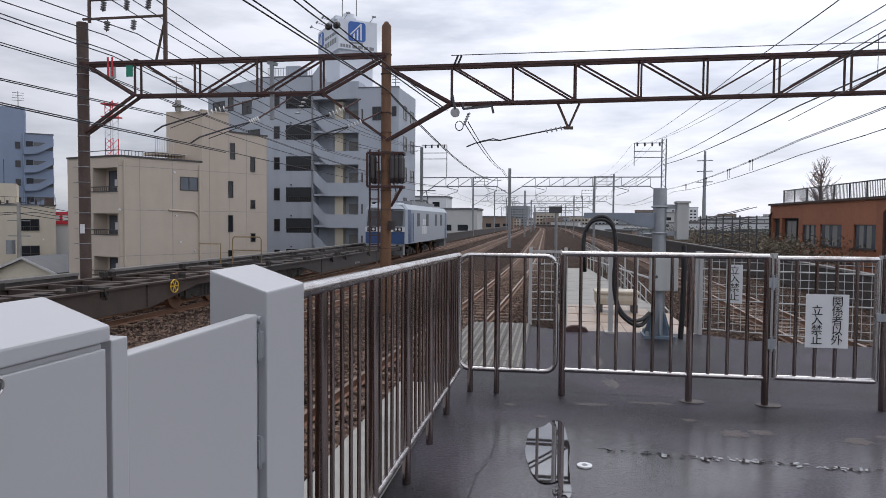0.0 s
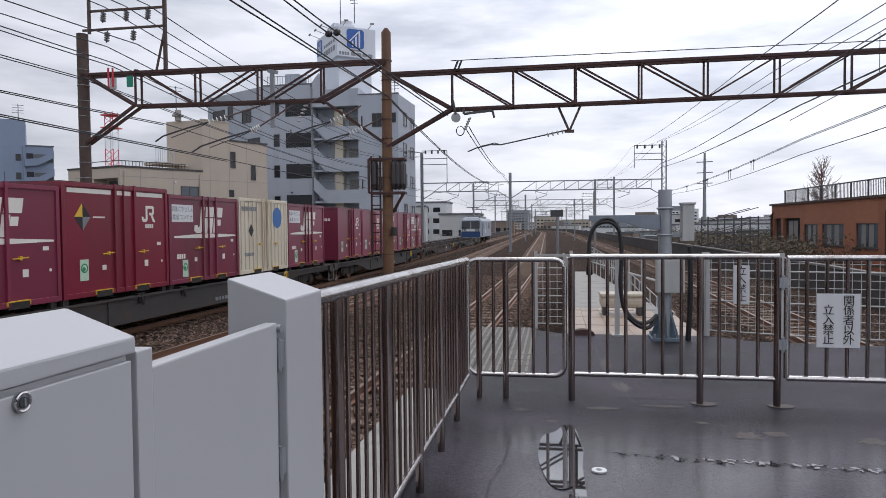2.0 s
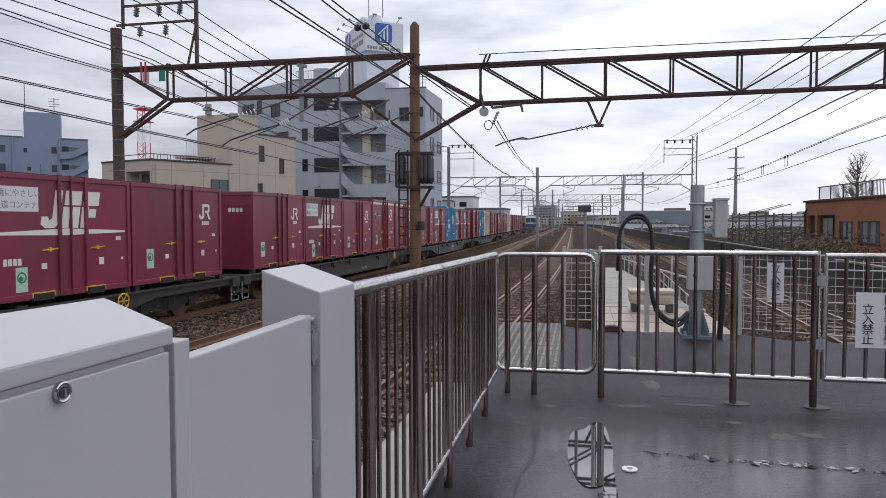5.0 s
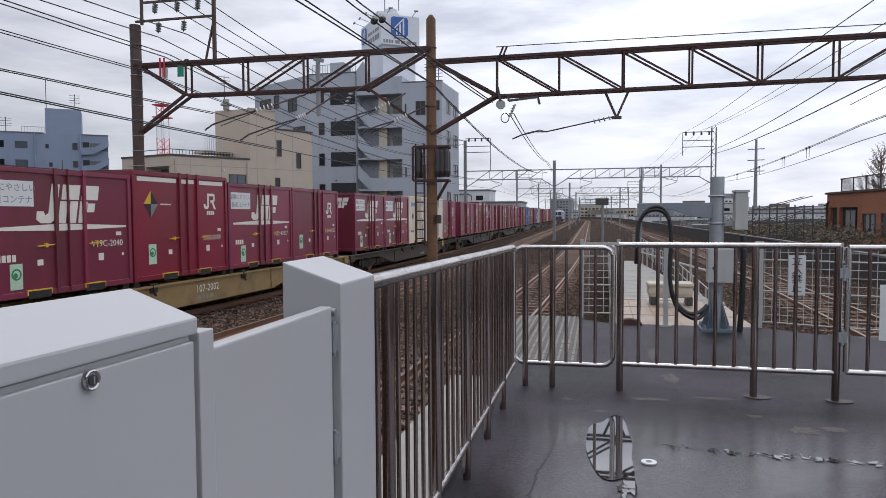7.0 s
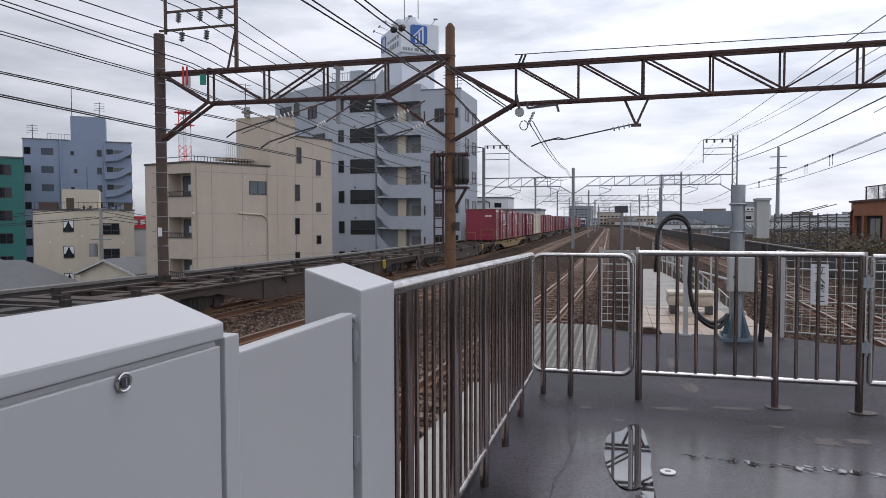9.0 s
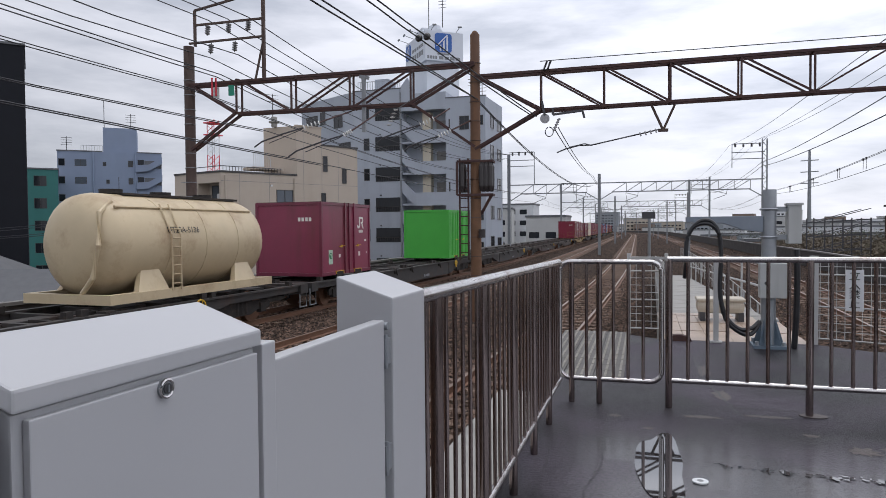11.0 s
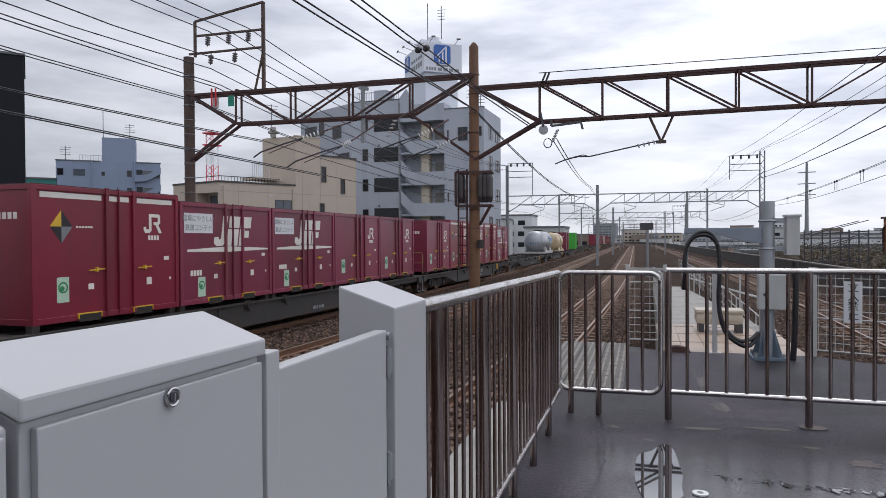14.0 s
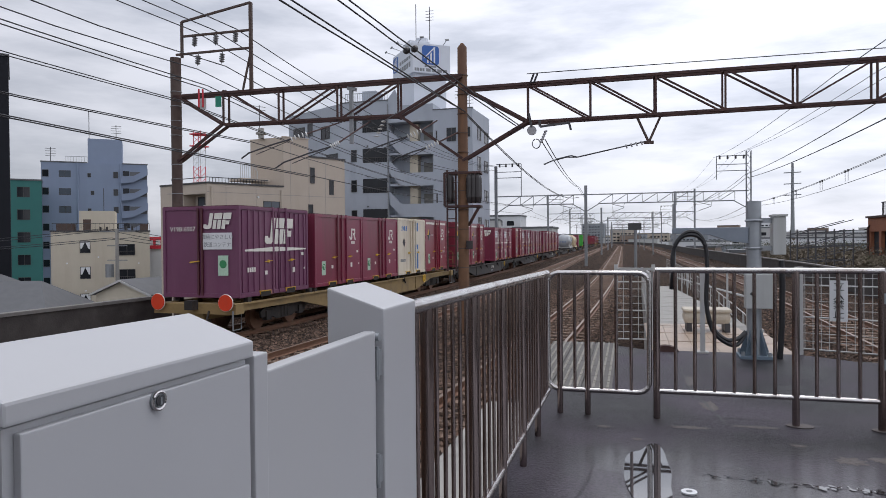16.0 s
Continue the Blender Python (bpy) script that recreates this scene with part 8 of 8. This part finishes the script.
        b = bmesh.new()
        plate(b, [(10.3, z - 0.75), (11.9, z - 0.6), (13.85, z + 0.55), (13.85, z + 1.5), (12.0, z + 0.4), (10.3, z + 0.25)], -0.6, 0.5, "y")
        b.transform(m)
        part("stair_parapet", b, BLUE_WALL, r, "sloping stair parapet")
    for x in (4.6, 10.2):
        b = bmesh.new()
        tube(b, [m @ Vector((x, -0.12, -7)), m @ Vector((x, -0.12, top))], 0.12, 6)
        part("drain_pipe", b, BLUE_WALL, r)
    b = bmesh.new()
    for x in np.linspace(3.0, 5.8, 9):
        local_box(b, m, x, x + 0.05, 0.3, 0.35, top + 0.1, top + 0.9)
    local_box(b, m, 3.0, 5.8, 0.3, 0.36, top + 0.9, top + 0.97)
    part("roof_railing", b, GALV, r)
    for x, h, n in ((6.0, 21.0, 0), (9.6, 19.2, 4), (1.0, 15.5, 4)):
        b = bmesh.new()
        tube(b, [m @ Vector((x, 2, top)), m @ Vector((x, 2, h))], 0.05, 5)
        for k in range(n):
            tube(b, [m @ Vector((x - 0.7, 2, h - 0.2 - k * 0.35)), m @ Vector((x + 0.7, 2, h - 0.2 - k * 0.35))], 0.03, 4)
        part("aerial", b, STEEL_DARK, r)


blue_block()
slab_building("teal green apartment block behind the others", GREEN_WALL, (-78.4, 63.1), (-72.2, 69.6), 12, 9.5, (0.2, 0.7), ww=1.4)
def cream_house():
    r = thing("town_house", "cream rendered three-storey house with tied white curtains in dark windows", "apartment building")
    m, L = wall_frame((-47.4, 46.55), (-41.4, 51.4))
    top = 2.5
    b = bmesh.new()
    local_box(b, m, 0, L, 0, 8, GROUND_Z, top)
    part("wall", b, CREAM_WALL, r)
    b = bmesh.new()
    local_box(b, m, -0.06, L + 0.06, -0.06, 0.25, top, top + 0.12)
    part("roof_edge", b, FRAME_DARK, r)
    for z in (0.66, -1.57, -3.9):
        win = window_unit(r, m, 2.17, z, 0.83, 1.06)
        for k in (0, 1):
            b = bmesh.new()
            xa = 2.22 if k == 0 else 2.95
            plate(b, [(xa, z + 1.0), (2.585, z + 1.0), (xa + (0.12 if k == 0 else -0.12), z + 0.4), (xa, z + 0.35)], -0.02, 0.006, "y")
            b.transform(m)
            part("curtain", b, SIGN_WHITE, win, "white tied curtain")
        big = window_unit(r, m, 5.2, z - 0.24, 1.32, 1.0)
        b = bmesh.new()
        for i in range(9):
            local_box(b, m, 5.22 + i * 0.16, 5.24 + i * 0.16, -0.15, -0.12, z - 0.24, z + 0.1)
        local_box(b, m, 5.15, 6.57, -0.16, -0.11, z + 0.1, z + 0.14)
        part("window_rail", b, FRAME_DARK, big)
    b = bmesh.new()
    local_box(b, m, 2.1, 4.9, 0.8, 5, top, 4.35)
    room = part("roof_room", b, CREAM_WALL, r)
    b = bmesh.new()
    local_box(b, m, 2.4, 3.0, 0.76, 0.8, 2.6, 3.6)
    part("roof_door", b, POLE_BROWN, room, "brown roof door")
    for x0, x1 in ((0.35, 1.7), (6.9, 7.6)):
        b = bmesh.new()
        local_box(b, m, x0, x1, 0.6, 2.2, top + 0.12, 3.2)
        part("roof_box", b, POLE_BROWN, r, "brown roof box")
    b = bmesh.new()
    for x in np.linspace(0.1, L, 22):
        local_box(b, m, x, x + 0.025, 0.1, 0.125, top + 0.1, top + 0.7)
    local_box(b, m, 0.1, L, 0.1, 0.14, top + 0.7, top + 0.74)
    part("roof_railing", b, STEEL_DARK, r)
    for x, z in ((3.6, 0.3), (1.2, -0.2), (4.5, -0.6), (2.6, -2.6), (6.8, -0.3)):
        b = bmesh.new()
        tube(b, [m @ Vector((x, 0, z)), m @ Vector((x, -0.12, z))], 0.07, 8)
        part("vent_cap", b, SIGN_WHITE, r)
    b = bmesh.new()
    tube(b, [m @ Vector((4.0, 1.5, 4.3)), m @ Vector((4.0, 1.5, 6.4))], 0.03, 5)
    part("aerial", b, STEEL_DARK, r)


cream_house()
slab_building("black clad tower block", BLACK_WALL, (-59.3, 40.0), (-52.6, 47.4), 10, 18.0, (), storey=3.0)


def small_house(label, wall, x, y, w, d, eave, ridge, turn, roof=None):
    h = thing("house", label, "house", pose(x, y, 0, 0, 0, turn), group="low houses")
    b = bmesh.new()
    block(b, -w / 2, w / 2, -d / 2, d / 2, GROUND_Z, eave)
    part("wall", b, wall, h)
    b = bmesh.new()
    e = 0.5
    pts = [(-w / 2 - e, -d / 2 - e, eave), (w / 2 + e, -d / 2 - e, eave), (w / 2 + e, d / 2 + e, eave), (-w / 2 - e, d / 2 + e, eave), (-w / 2 + d * 0.25, 0, ridge), (w / 2 - d * 0.25, 0, ridge)]
    v = [b.verts.new(p) for p in pts]
    for q in ((0, 1, 5, 4), (1, 2, 5), (2, 3, 4, 5), (3, 0, 4), (3, 2, 1, 0)):
        b.faces.new([v[i] for i in q])
    part("roof", b, roof or ROOF_GREY, h)
    for i in range(2):
        window_unit(h, pose(-w / 2, -d / 2, 0), 0.8 + i * (w / 2), eave - 1.9, 1.5, 1.2)


small_house("low house with a grey tiled roof and pale walls", WHITE_WALL, -43.5, 39.0, 8.0, 7, -3.2, -1.2, 20)
small_house("low house with a grey hipped roof", WHITE_WALL, -52.0, 41.0, 9.0, 7, -2.2, -0.3, 15)


def gable_house():
    h = thing("house", "low cream house with a shallow gable roof and dark eaves", "house", pose(-36.25, 42.0, 0), group="low houses")
    b = bmesh.new()
    plate(b, [(-2.35, GROUND_Z), (2.35, GROUND_Z), (2.35, -2.3), (0.05, -1.32), (-2.35, -2.3)], 0.0, 7.0, "y")
    part("wall", b, CREAM_WALL, h)
    for k in (-1, 1):
        b = bmesh.new()
        plate(b, [(0.05, -1.32), (0.05, -1.18), (k * 2.75, -2.28), (k * 2.75, -2.42)], -0.35, 7.6, "y")
        part("roof", b, ROOF_GREY, h)
        b = bmesh.new()
        plate(b, [(0.05, -1.36), (0.05, -1.2), (k * 2.75, -2.3), (k * 2.75, -2.46)], -0.4, 0.05, "y")
        part("barge_board", b, WHITE_PAINT, h)
    window_unit(h, pose(0, 0, 0), 0.6, -3.6, 1.3, 1.0)


gable_house()
small_house("low house with a dark tiled roof", CREAM_WALL, -30.0, 34.0, 7.0, 6, -4.6, -3.2, 25)

# utility pole before the cream house
up = thing("utility_pole", "grey concrete utility pole with cross arms and a transformer", "utility pole", pose(-37.55, 43.0, 0))
b = bmesh.new()
tube(b, [(0, 0, GROUND_Z), (0, 0, 2.6)], [0.18, 0.12], 10)
part("shaft", b, CONCRETE, up)
b = bmesh.new()
for z in (2.4, 1.3, 0.2):
    beam(b, (-1.6 if z > 2 else -0.9, 0, z), (1.6 if z > 2 else 0.9, 0, z), 0.07)
part("cross_arm", b, GREY_STEEL, up)
b = bmesh.new()
tube(b, [(-0.62, -0.1, -1.1), (-0.62, -0.1, -0.1)], 0.3, 12)
part("transformer", b, GREY_STEEL, up)
b = bmesh.new()
for x in (-1.5, -0.9, 0.8, 1.4):
    tube(b, [(x, 0, 2.45), (x, 0, 2.75)], 0.08, 8)
part("insulator", b, INS_DARK, up)
for i in range(4):
    wire("street_wire", "thin street wire beside the viaduct", sag((-37.55 - 1.4 + i * 0.9, 43.0, 2.6 - 0.7 * (i % 2)), (-90, 30 + 4 * i, 1.5), 1.0), 0.025, "street wire")
    wire("street_wire", "thin street wire beside the viaduct", sag((-37.55 - 1.4 + i * 0.9, 43.0, 2.6 - 0.7 * (i % 2)), (-31.0, 60 + 2 * i, 1.5), 0.8), 0.025, "street wire")
rs = thing("shop_sign", "red shop sign on a low building", "sign", pose(-46.1, 58.0, 1.5, 0, 0, 25))
b = bmesh.new()
block(b, -1.6, 1.6, -0.1, 0.1, -0.6, 0.6)
part("board", b, RED_SIGN, rs)
b = bmesh.new()
for i in range(4):
    plate(b, rect(-1.3 + i * 0.7, -0.85 + i * 0.7, -0.25, 0.25), -0.101, -0.01, "y")
part("lettering_bar", b, SIGN_WHITE, rs)
b = bmesh.new()
block(b, -1.6, 1.6, 0.1, 4, -7.5, -0.6)
part("low_building", b, CITY[3], rs)

# red and white radio mast far off
rm = thing("radio_mast", "red and white steel lattice radio mast far away", "radio mast", pose(-123.6, 175.5, 0))
for k in range(8):
    b = bmesh.new()
    z0, z1 = -7 + k * 5.2, -7 + (k + 1) * 5.2
    for x, y in ((-1.2, -1.2), (1.2, -1.2), (1.2, 1.2), (-1.2, 1.2)):
        beam(b, (x, y, z0), (x, y, z1), 0.17)
    for j in range(3):
        z = z0 + j * 1.73
        beam(b, (-1.2, -1.2, z), (1.2, -1.2, z + 1.73), 0.11)
        beam(b, (1.2, -1.2, z), (-1.2, -1.2, z + 1.73), 0.11)
        beam(b, (1.2, -1.2, z), (1.2, 1.2, z + 1.73), 0.11)
    part("mast_section", b, RED_SIGN if k % 2 else SIGN_WHITE, rm)
for z in (33.5, 30.0):
    b = bmesh.new()
    block(b, -2.0, 2.0, -2.0, 2.0, z, z + 0.3)
    part("mast_deck", b, RED_SIGN, rm)


# brick house on the outer side
def brick_house():
    r = thing("brick_house", "orange brick-tiled house with a railed roof terrace", "house")
    m, L = wall_frame((18.85, 62.9), (20.1, 31.0))
    top = 3.0
    # near-black core paints the shade behind the loggia and window openings
    b = bmesh.new()
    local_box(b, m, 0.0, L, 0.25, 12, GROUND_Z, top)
    part("core", b, RECESS_SHADE, r)
    # tiled front, left open at the loggia and the windows
    wins = ((7.0, 9.4, -0.2, 1.4), (10.1, 13.5, -0.1, 1.42), (15.2, 18.0, -0.1, 1.44), (22.5, 25.5, -0.1, 1.44))
    holes = [(0.6, 6.2, -0.6, 1.9)] + list(wins)
    xs = sorted({0.0, L, *(h[0] for h in holes), *(h[1] for h in holes)})
    for xa, xb in zip(xs, xs[1:]):
        cut = [h for h in holes if h[0] <= xa and xb <= h[1]]
        for za, zb in ((GROUND_Z, cut[0][2]), (cut[0][3], top)) if cut else ((GROUND_Z, top),):
            b = bmesh.new()
            local_box(b, m, xa, xb, 0, 0.25, za, zb)
            part("tiled_wall", b, BRICK, r)
    for xa, xb, za, zb in wins:
        w = window_unit(r, m @ pose(0, 0.12, 0), xa, za, xb - xa, zb - za, frame_mat=FRAME_DARK, pane=GLASS_PALE)
        b = bmesh.new()
        local_box(b, m, xa - 0.1, xb + 0.1, -0.08, 0.12, za - 0.09, za)
        part("sill", b, POLE_BROWN, w)
        for k in (0, 1):
            b = bmesh.new()
            x0 = xa + 0.12 + k * (xb - xa) / 2
            local_box(b, m, x0 + (0.0 if k else (xb - xa) * 0.16), x0 + (xb - xa) * (0.22 if k else 0.36), 0.095, 0.103, za + 0.06, zb - 0.06)
            part("curtain", b, CURTAIN, w, "pale curtain")
    window_unit(r, m @ pose(0, 0.2, 0), 3.4, -0.5, 2.0, 2.2, pane=CURTAIN)
    b = bmesh.new()
    local_box(b, m, 2.3, 2.75, -0.02, 0.24, -0.6, 1.9)
    part("loggia_pier", b, BRICK, r)
    b = bmesh.new()
    local_box(b, m, -0.15, L, -0.15, 12, top, top + 0.16)
    part("roof_edge", b, POLE_BROWN, r)
    b = bmesh.new()
    local_box(b, m, 0.0, L, -0.02, 0.0, -1.25, -1.1)
    part("string_course", b, POLE_BROWN, r)
    for i, x in enumerate(np.linspace(1.2, L, 14)):
        b = bmesh.new()
        local_box(b, m, x, x + 0.08, 0.6, 0.68, top + 0.16, top + 1.25)
        part("railing_post", b, STEEL_DARK, r)
    b = bmesh.new()
    for x in np.linspace(1.2, L, 150):
        local_box(b, m, x, x + 0.03, 0.62, 0.65, top + 0.2, top + 1.2)
    tagged(part("railing_infill", b, STEEL_DARK, r), kind="stuff")
    b = bmesh.new()
    local_box(b, m, 1.1, L, 0.58, 0.70, top + 1.2, top + 1.27)
    part("top_rail", b, STEEL_DARK, r)
    b = bmesh.new()
    local_box(b, m, 18, 21, 2, 4, top + 0.16, top + 1.1)
    part("roof_unit", b, STEEL_DARK, r)
    for i in range(10):
        b = bmesh.new()
        local_box(b, m, -2.5 + i * 0.88, -1.7 + i * 0.88, -0.95, -0.88, -0.7, 0.02)
        part("balcony_panel", b, OLIVE, r, "olive balcony panel")
    b = bmesh.new()
    local_box(b, m, -2.55, 6.3, -0.9, 0.0, -0.85, -0.72)
    local_box(b, m, -2.55, 6.3, -0.98, -0.86, 0.02, 0.08)
    part("balcony_deck", b, POLE_BROWN, r)
    for x in (0.25, 19.2):
        b = bmesh.new()
        tube(b, [m @ Vector((x, -0.1, -6)), m @ Vector((x, -0.1, 2.2)), m @ Vector((x + 0.2, 0.05, 2.45))], 0.09, 6)
        part("pipe", b, RUST, r)


OLIVE = material("olive_panel", (0.16, 0.15, 0.075), 0.6, vary=0.15)
brick_house()


def bare_tree(name, label, x, y, base, h, seed):
    t = thing(name, label, "tree", pose(x, y, base))
    r = random.Random(seed)
    b = bmesh.new()
    tube(b, [(0, 0, 0), (0.1, 0, h * 0.4), (0.0, 0.1, h * 0.95)], [h * 0.03, h * 0.02, h * 0.004], 8)
    part("trunk", b, BARK, t)
    b = bmesh.new()
    for i in range(120):
        k = 0.22 + 0.72 * i / 120
        z0 = h * k
        a = r.uniform(0, 6.28)
        reach = h * 0.15 * math.sin(math.pi * min(1, (1.05 - k) * 1.15)) * r.uniform(0.6, 1.1)
        rise = h * r.uniform(0.05, 0.13)
        p0, p1 = Vector((0, 0, z0)), Vector((reach * math.cos(a), reach * math.sin(a), z0 + rise))
        mid = p0.lerp(p1, 0.5) - Vector((0, 0, 0.03 * h * r.random()))
        tube(b, [p0, mid, p1], [h * 0.004, h * 0.0025, h * 0.0012], 4)
        for j in range(7):
            q = p0.lerp(p1, r.uniform(0.3, 1))
            d = Vector((r.uniform(-1, 1), r.uniform(-1, 1), r.uniform(0.2, 1.2))) * h * 0.035
            tube(b, [q, q + d], [h * 0.0014, h * 0.0008], 3)
    part("crown", b, BARK, t, "bare twigs with a reddish haze")


bare_tree("bare_tree", "tall bare deciduous tree behind the brick house", 35.3, 97.3, -7.5, 17.0, 4)


def shrubbery(label, x0, x1, y0, y1, z0, z1, n, seed, mat):
    r = np.random.default_rng(seed)
    vs, fs = [], []
    for i in range(n):
        c = np.array([r.uniform(x0, x1), r.uniform(y0, y1), z0 + (z1 - z0) * r.random() ** 0.8])
        for j in range(22):
            p = c + r.normal(size=3) * (0.5, 0.5, 0.4)
            d = r.normal(size=(3, 3)) * 0.075
            k = len(vs)
            vs += [tuple(p + d[0]), tuple(p + d[1]), tuple(p + d[2])]
            fs.append((k, k + 1, k + 2))
    me = bpy.data.meshes.new("shrubs")
    me.from_pydata(vs, [], fs)
    me.materials.append(mat)
    tagged(new("shrubs", me), label, "shrubs", kind="stuff")


shrubbery("olive and brown winter shrubs beyond the outer parapet", 13, 21, 46, 85, -5, 0.2, 2600, 5, SHRUB)
shrubbery("dark winter trees in the middle distance", 14, 60, 90, 140, -6, 0.6, 1800, 6, FARTREE)

# transmission tower and stacked scaffolding
tt = thing("transmission_pylon", "slim grey steel transmission pole tower far away", "pylon", pose(62.9, 300, 0))
b = bmesh.new()
tube(b, [(0, 0, -7.5), (0, 0, 31.5)], [0.95, 0.45], 10)
part("shaft", b, GREY_STEEL, tt)
for z in (27.5, 23.0, 18.5):
    b = bmesh.new()
    beam(b, (-3.2, 0, z), (3.2, 0, z + 0.2), 0.35)
    part("arm", b, GREY_STEEL, tt)
sc = thing("steel_frame_stair", "dark open steel stair frame beside the brick house", "scaffold", pose(12.3, 50.5, -4))
b = bmesh.new()
for x in (-1.6, -0.5, 0.6, 1.7):
    for y in (-1, 1):
        beam(b, (x, y, -3.5), (x, y, 6.0), 0.08)
for i in range(7):
    for y in (-1, 1):
        beam(b, (-1.6, y, i * 0.95), (1.7, y, i * 0.95 + 0.2), 0.07)
        beam(b, (-1.6, y, i * 0.95), (1.7, y, i * 0.95 + 0.9), 0.05)
part("frame", b, STEEL_DARK, sc)

# guard rails and low fences along the outer track
for off, y0, y1, z in ((4.6, 14, 60, -0.25),):
    gf = thing("guard_fence", "white painted guard fence along the track", "fence", group="guard fences")
    n = int((y1 - y0) / 1.5)
    for i in range(n + 1):
        b = bmesh.new()
        q = on_line(y0 + (y1 - y0) * i / n, off)
        beam(b, (q.x, q.y, -1.2), (q.x, q.y, z), 0.035)
        part("post", b, WHITE_PAINT, gf)
    for dz in (0.0, -0.3, -0.6):
        b = bmesh.new()
        tube(b, [on_line(y0 + (y1 - y0) * i / n, off, z + dz) for i in range(n + 1)], 0.014, 5)
        part("rail", b, WHITE_PAINT, gf)

# the distant town
rt = random.Random(11)


def far_block(x, y, w, d, top, mat, turn=0.0):
    h = thing("town_building", "distant town building with rows of windows", "building", pose(x, y, 0, 0, 0, turn), group="distant town")
    b = bmesh.new()
    block(b, -w / 2, w / 2, -d / 2, d / 2, GROUND_Z, top)
    part("wall", b, mat, h)
    b = bmesh.new()
    block(b, -w / 2 - 0.2, w / 2 + 0.2, -d / 2 - 0.2, d / 2 + 0.2, top, top + 0.4)
    part("roof", b, ROOF_GREY, h)
    n = max(1, int((top - GROUND_Z) / 3.0))
    for f in range(n):
        z = GROUND_Z + 0.9 + f * 3.0
        if z < -5 or z + 1.3 > top:
            continue
        b = bmesh.new()
        k = max(2, int(w / 3.2))
        for i in range(k):
            x0 = -w / 2 + 0.6 + i * (w - 1.2) / k
            block(b, x0, x0 + (w - 1.2) / k * 0.62, -d / 2 - 0.03, -d / 2, z, z + 1.3)
        tagged(part("window_band", b, GLASS, h), kind="stuff")


for x, y, w, top, c in ((-20.1, 150, 8.4, 3.9, 0), (-20, 240, 13, 2.9, 4), (-48, 175, 30, 6.5, 0), (-36, 190, 14, 8, 3), (48, 210, 26, 1.2, 3), (75, 230, 40, 2.4, 0)):
    far_block(x, y, w, 10, top, CITY[c], rt.uniform(-8, 8))
for i in range(110):
    y = rt.uniform(150, 560)
    a = rt.uniform(-0.28, 0.66)
    x = a * y + rt.uniform(-6, 6)
    if line_x(y) - 21 < x + 10 and x - 10 < line_x(y) + 19:
        continue
    far_block(x, y, rt.uniform(9, 24), rt.uniform(8, 14), rt.uniform(-4.5, 0.0) + (5 if rt.random() < 0.07 and y > 260 else 0) + y * 0.004, CITY[rt.randrange(5)], rt.uniform(-25, 25))
for i in range(26):
    y = rt.uniform(70, 150)
    a = rt.uniform(0.36, 0.75)
    far_block(a * y, y, rt.uniform(8, 16), rt.uniform(7, 11), rt.uniform(-4.0, -1.0), CITY[rt.randrange(5)], rt.uniform(-25, 25))
for i in range(30):
    y = rt.uniform(90, 260)
    a = rt.uniform(-1.3, -0.62)
    far_block(a * y, y, rt.uniform(10, 20), rt.uniform(8, 11), rt.uniform(-4.0, 1.0), CITY[rt.randrange(5)], rt.uniform(10, 35))

# skyline on the horizon
for i in range(150):
    y = rt.uniform(600, 820)
    a = -0.75 + 1.5 * i / 150
    if -0.36 < a < -0.02 and y < 700:
        y += 110
    far_block(a * y, y, rt.uniform(14, 34), 12, rt.uniform(2.5, 7.5) + (rt.uniform(4, 12) if rt.random() < 0.16 else 0.0), CITY[rt.randrange(5)], rt.uniform(-20, 20))
for i in range(60):
    y = rt.uniform(95, 230)
    x = line_x(y) + rt.uniform(17, 60)
    far_block(x, y, rt.uniform(5, 11), rt.uniform(6, 9), rt.uniform(-3.4, -0.4), CITY[rt.randrange(5)], rt.uniform(-25, 25))


# ---- everything that moves ----
def motions():
    speed, start = 23.83, 0.78
    for ob, ahead, z in TRAIN:
        rows = []
        for i in range(41):
            t = i * 0.4
            y = y_at(start + speed * t + ahead)
            x, yy, _ = on_line(y, TRACKS["freight"])
            rows.append((t, pose(x, yy, z, 0, 0, heading(y))))
        walk(ob, rows)


motions()
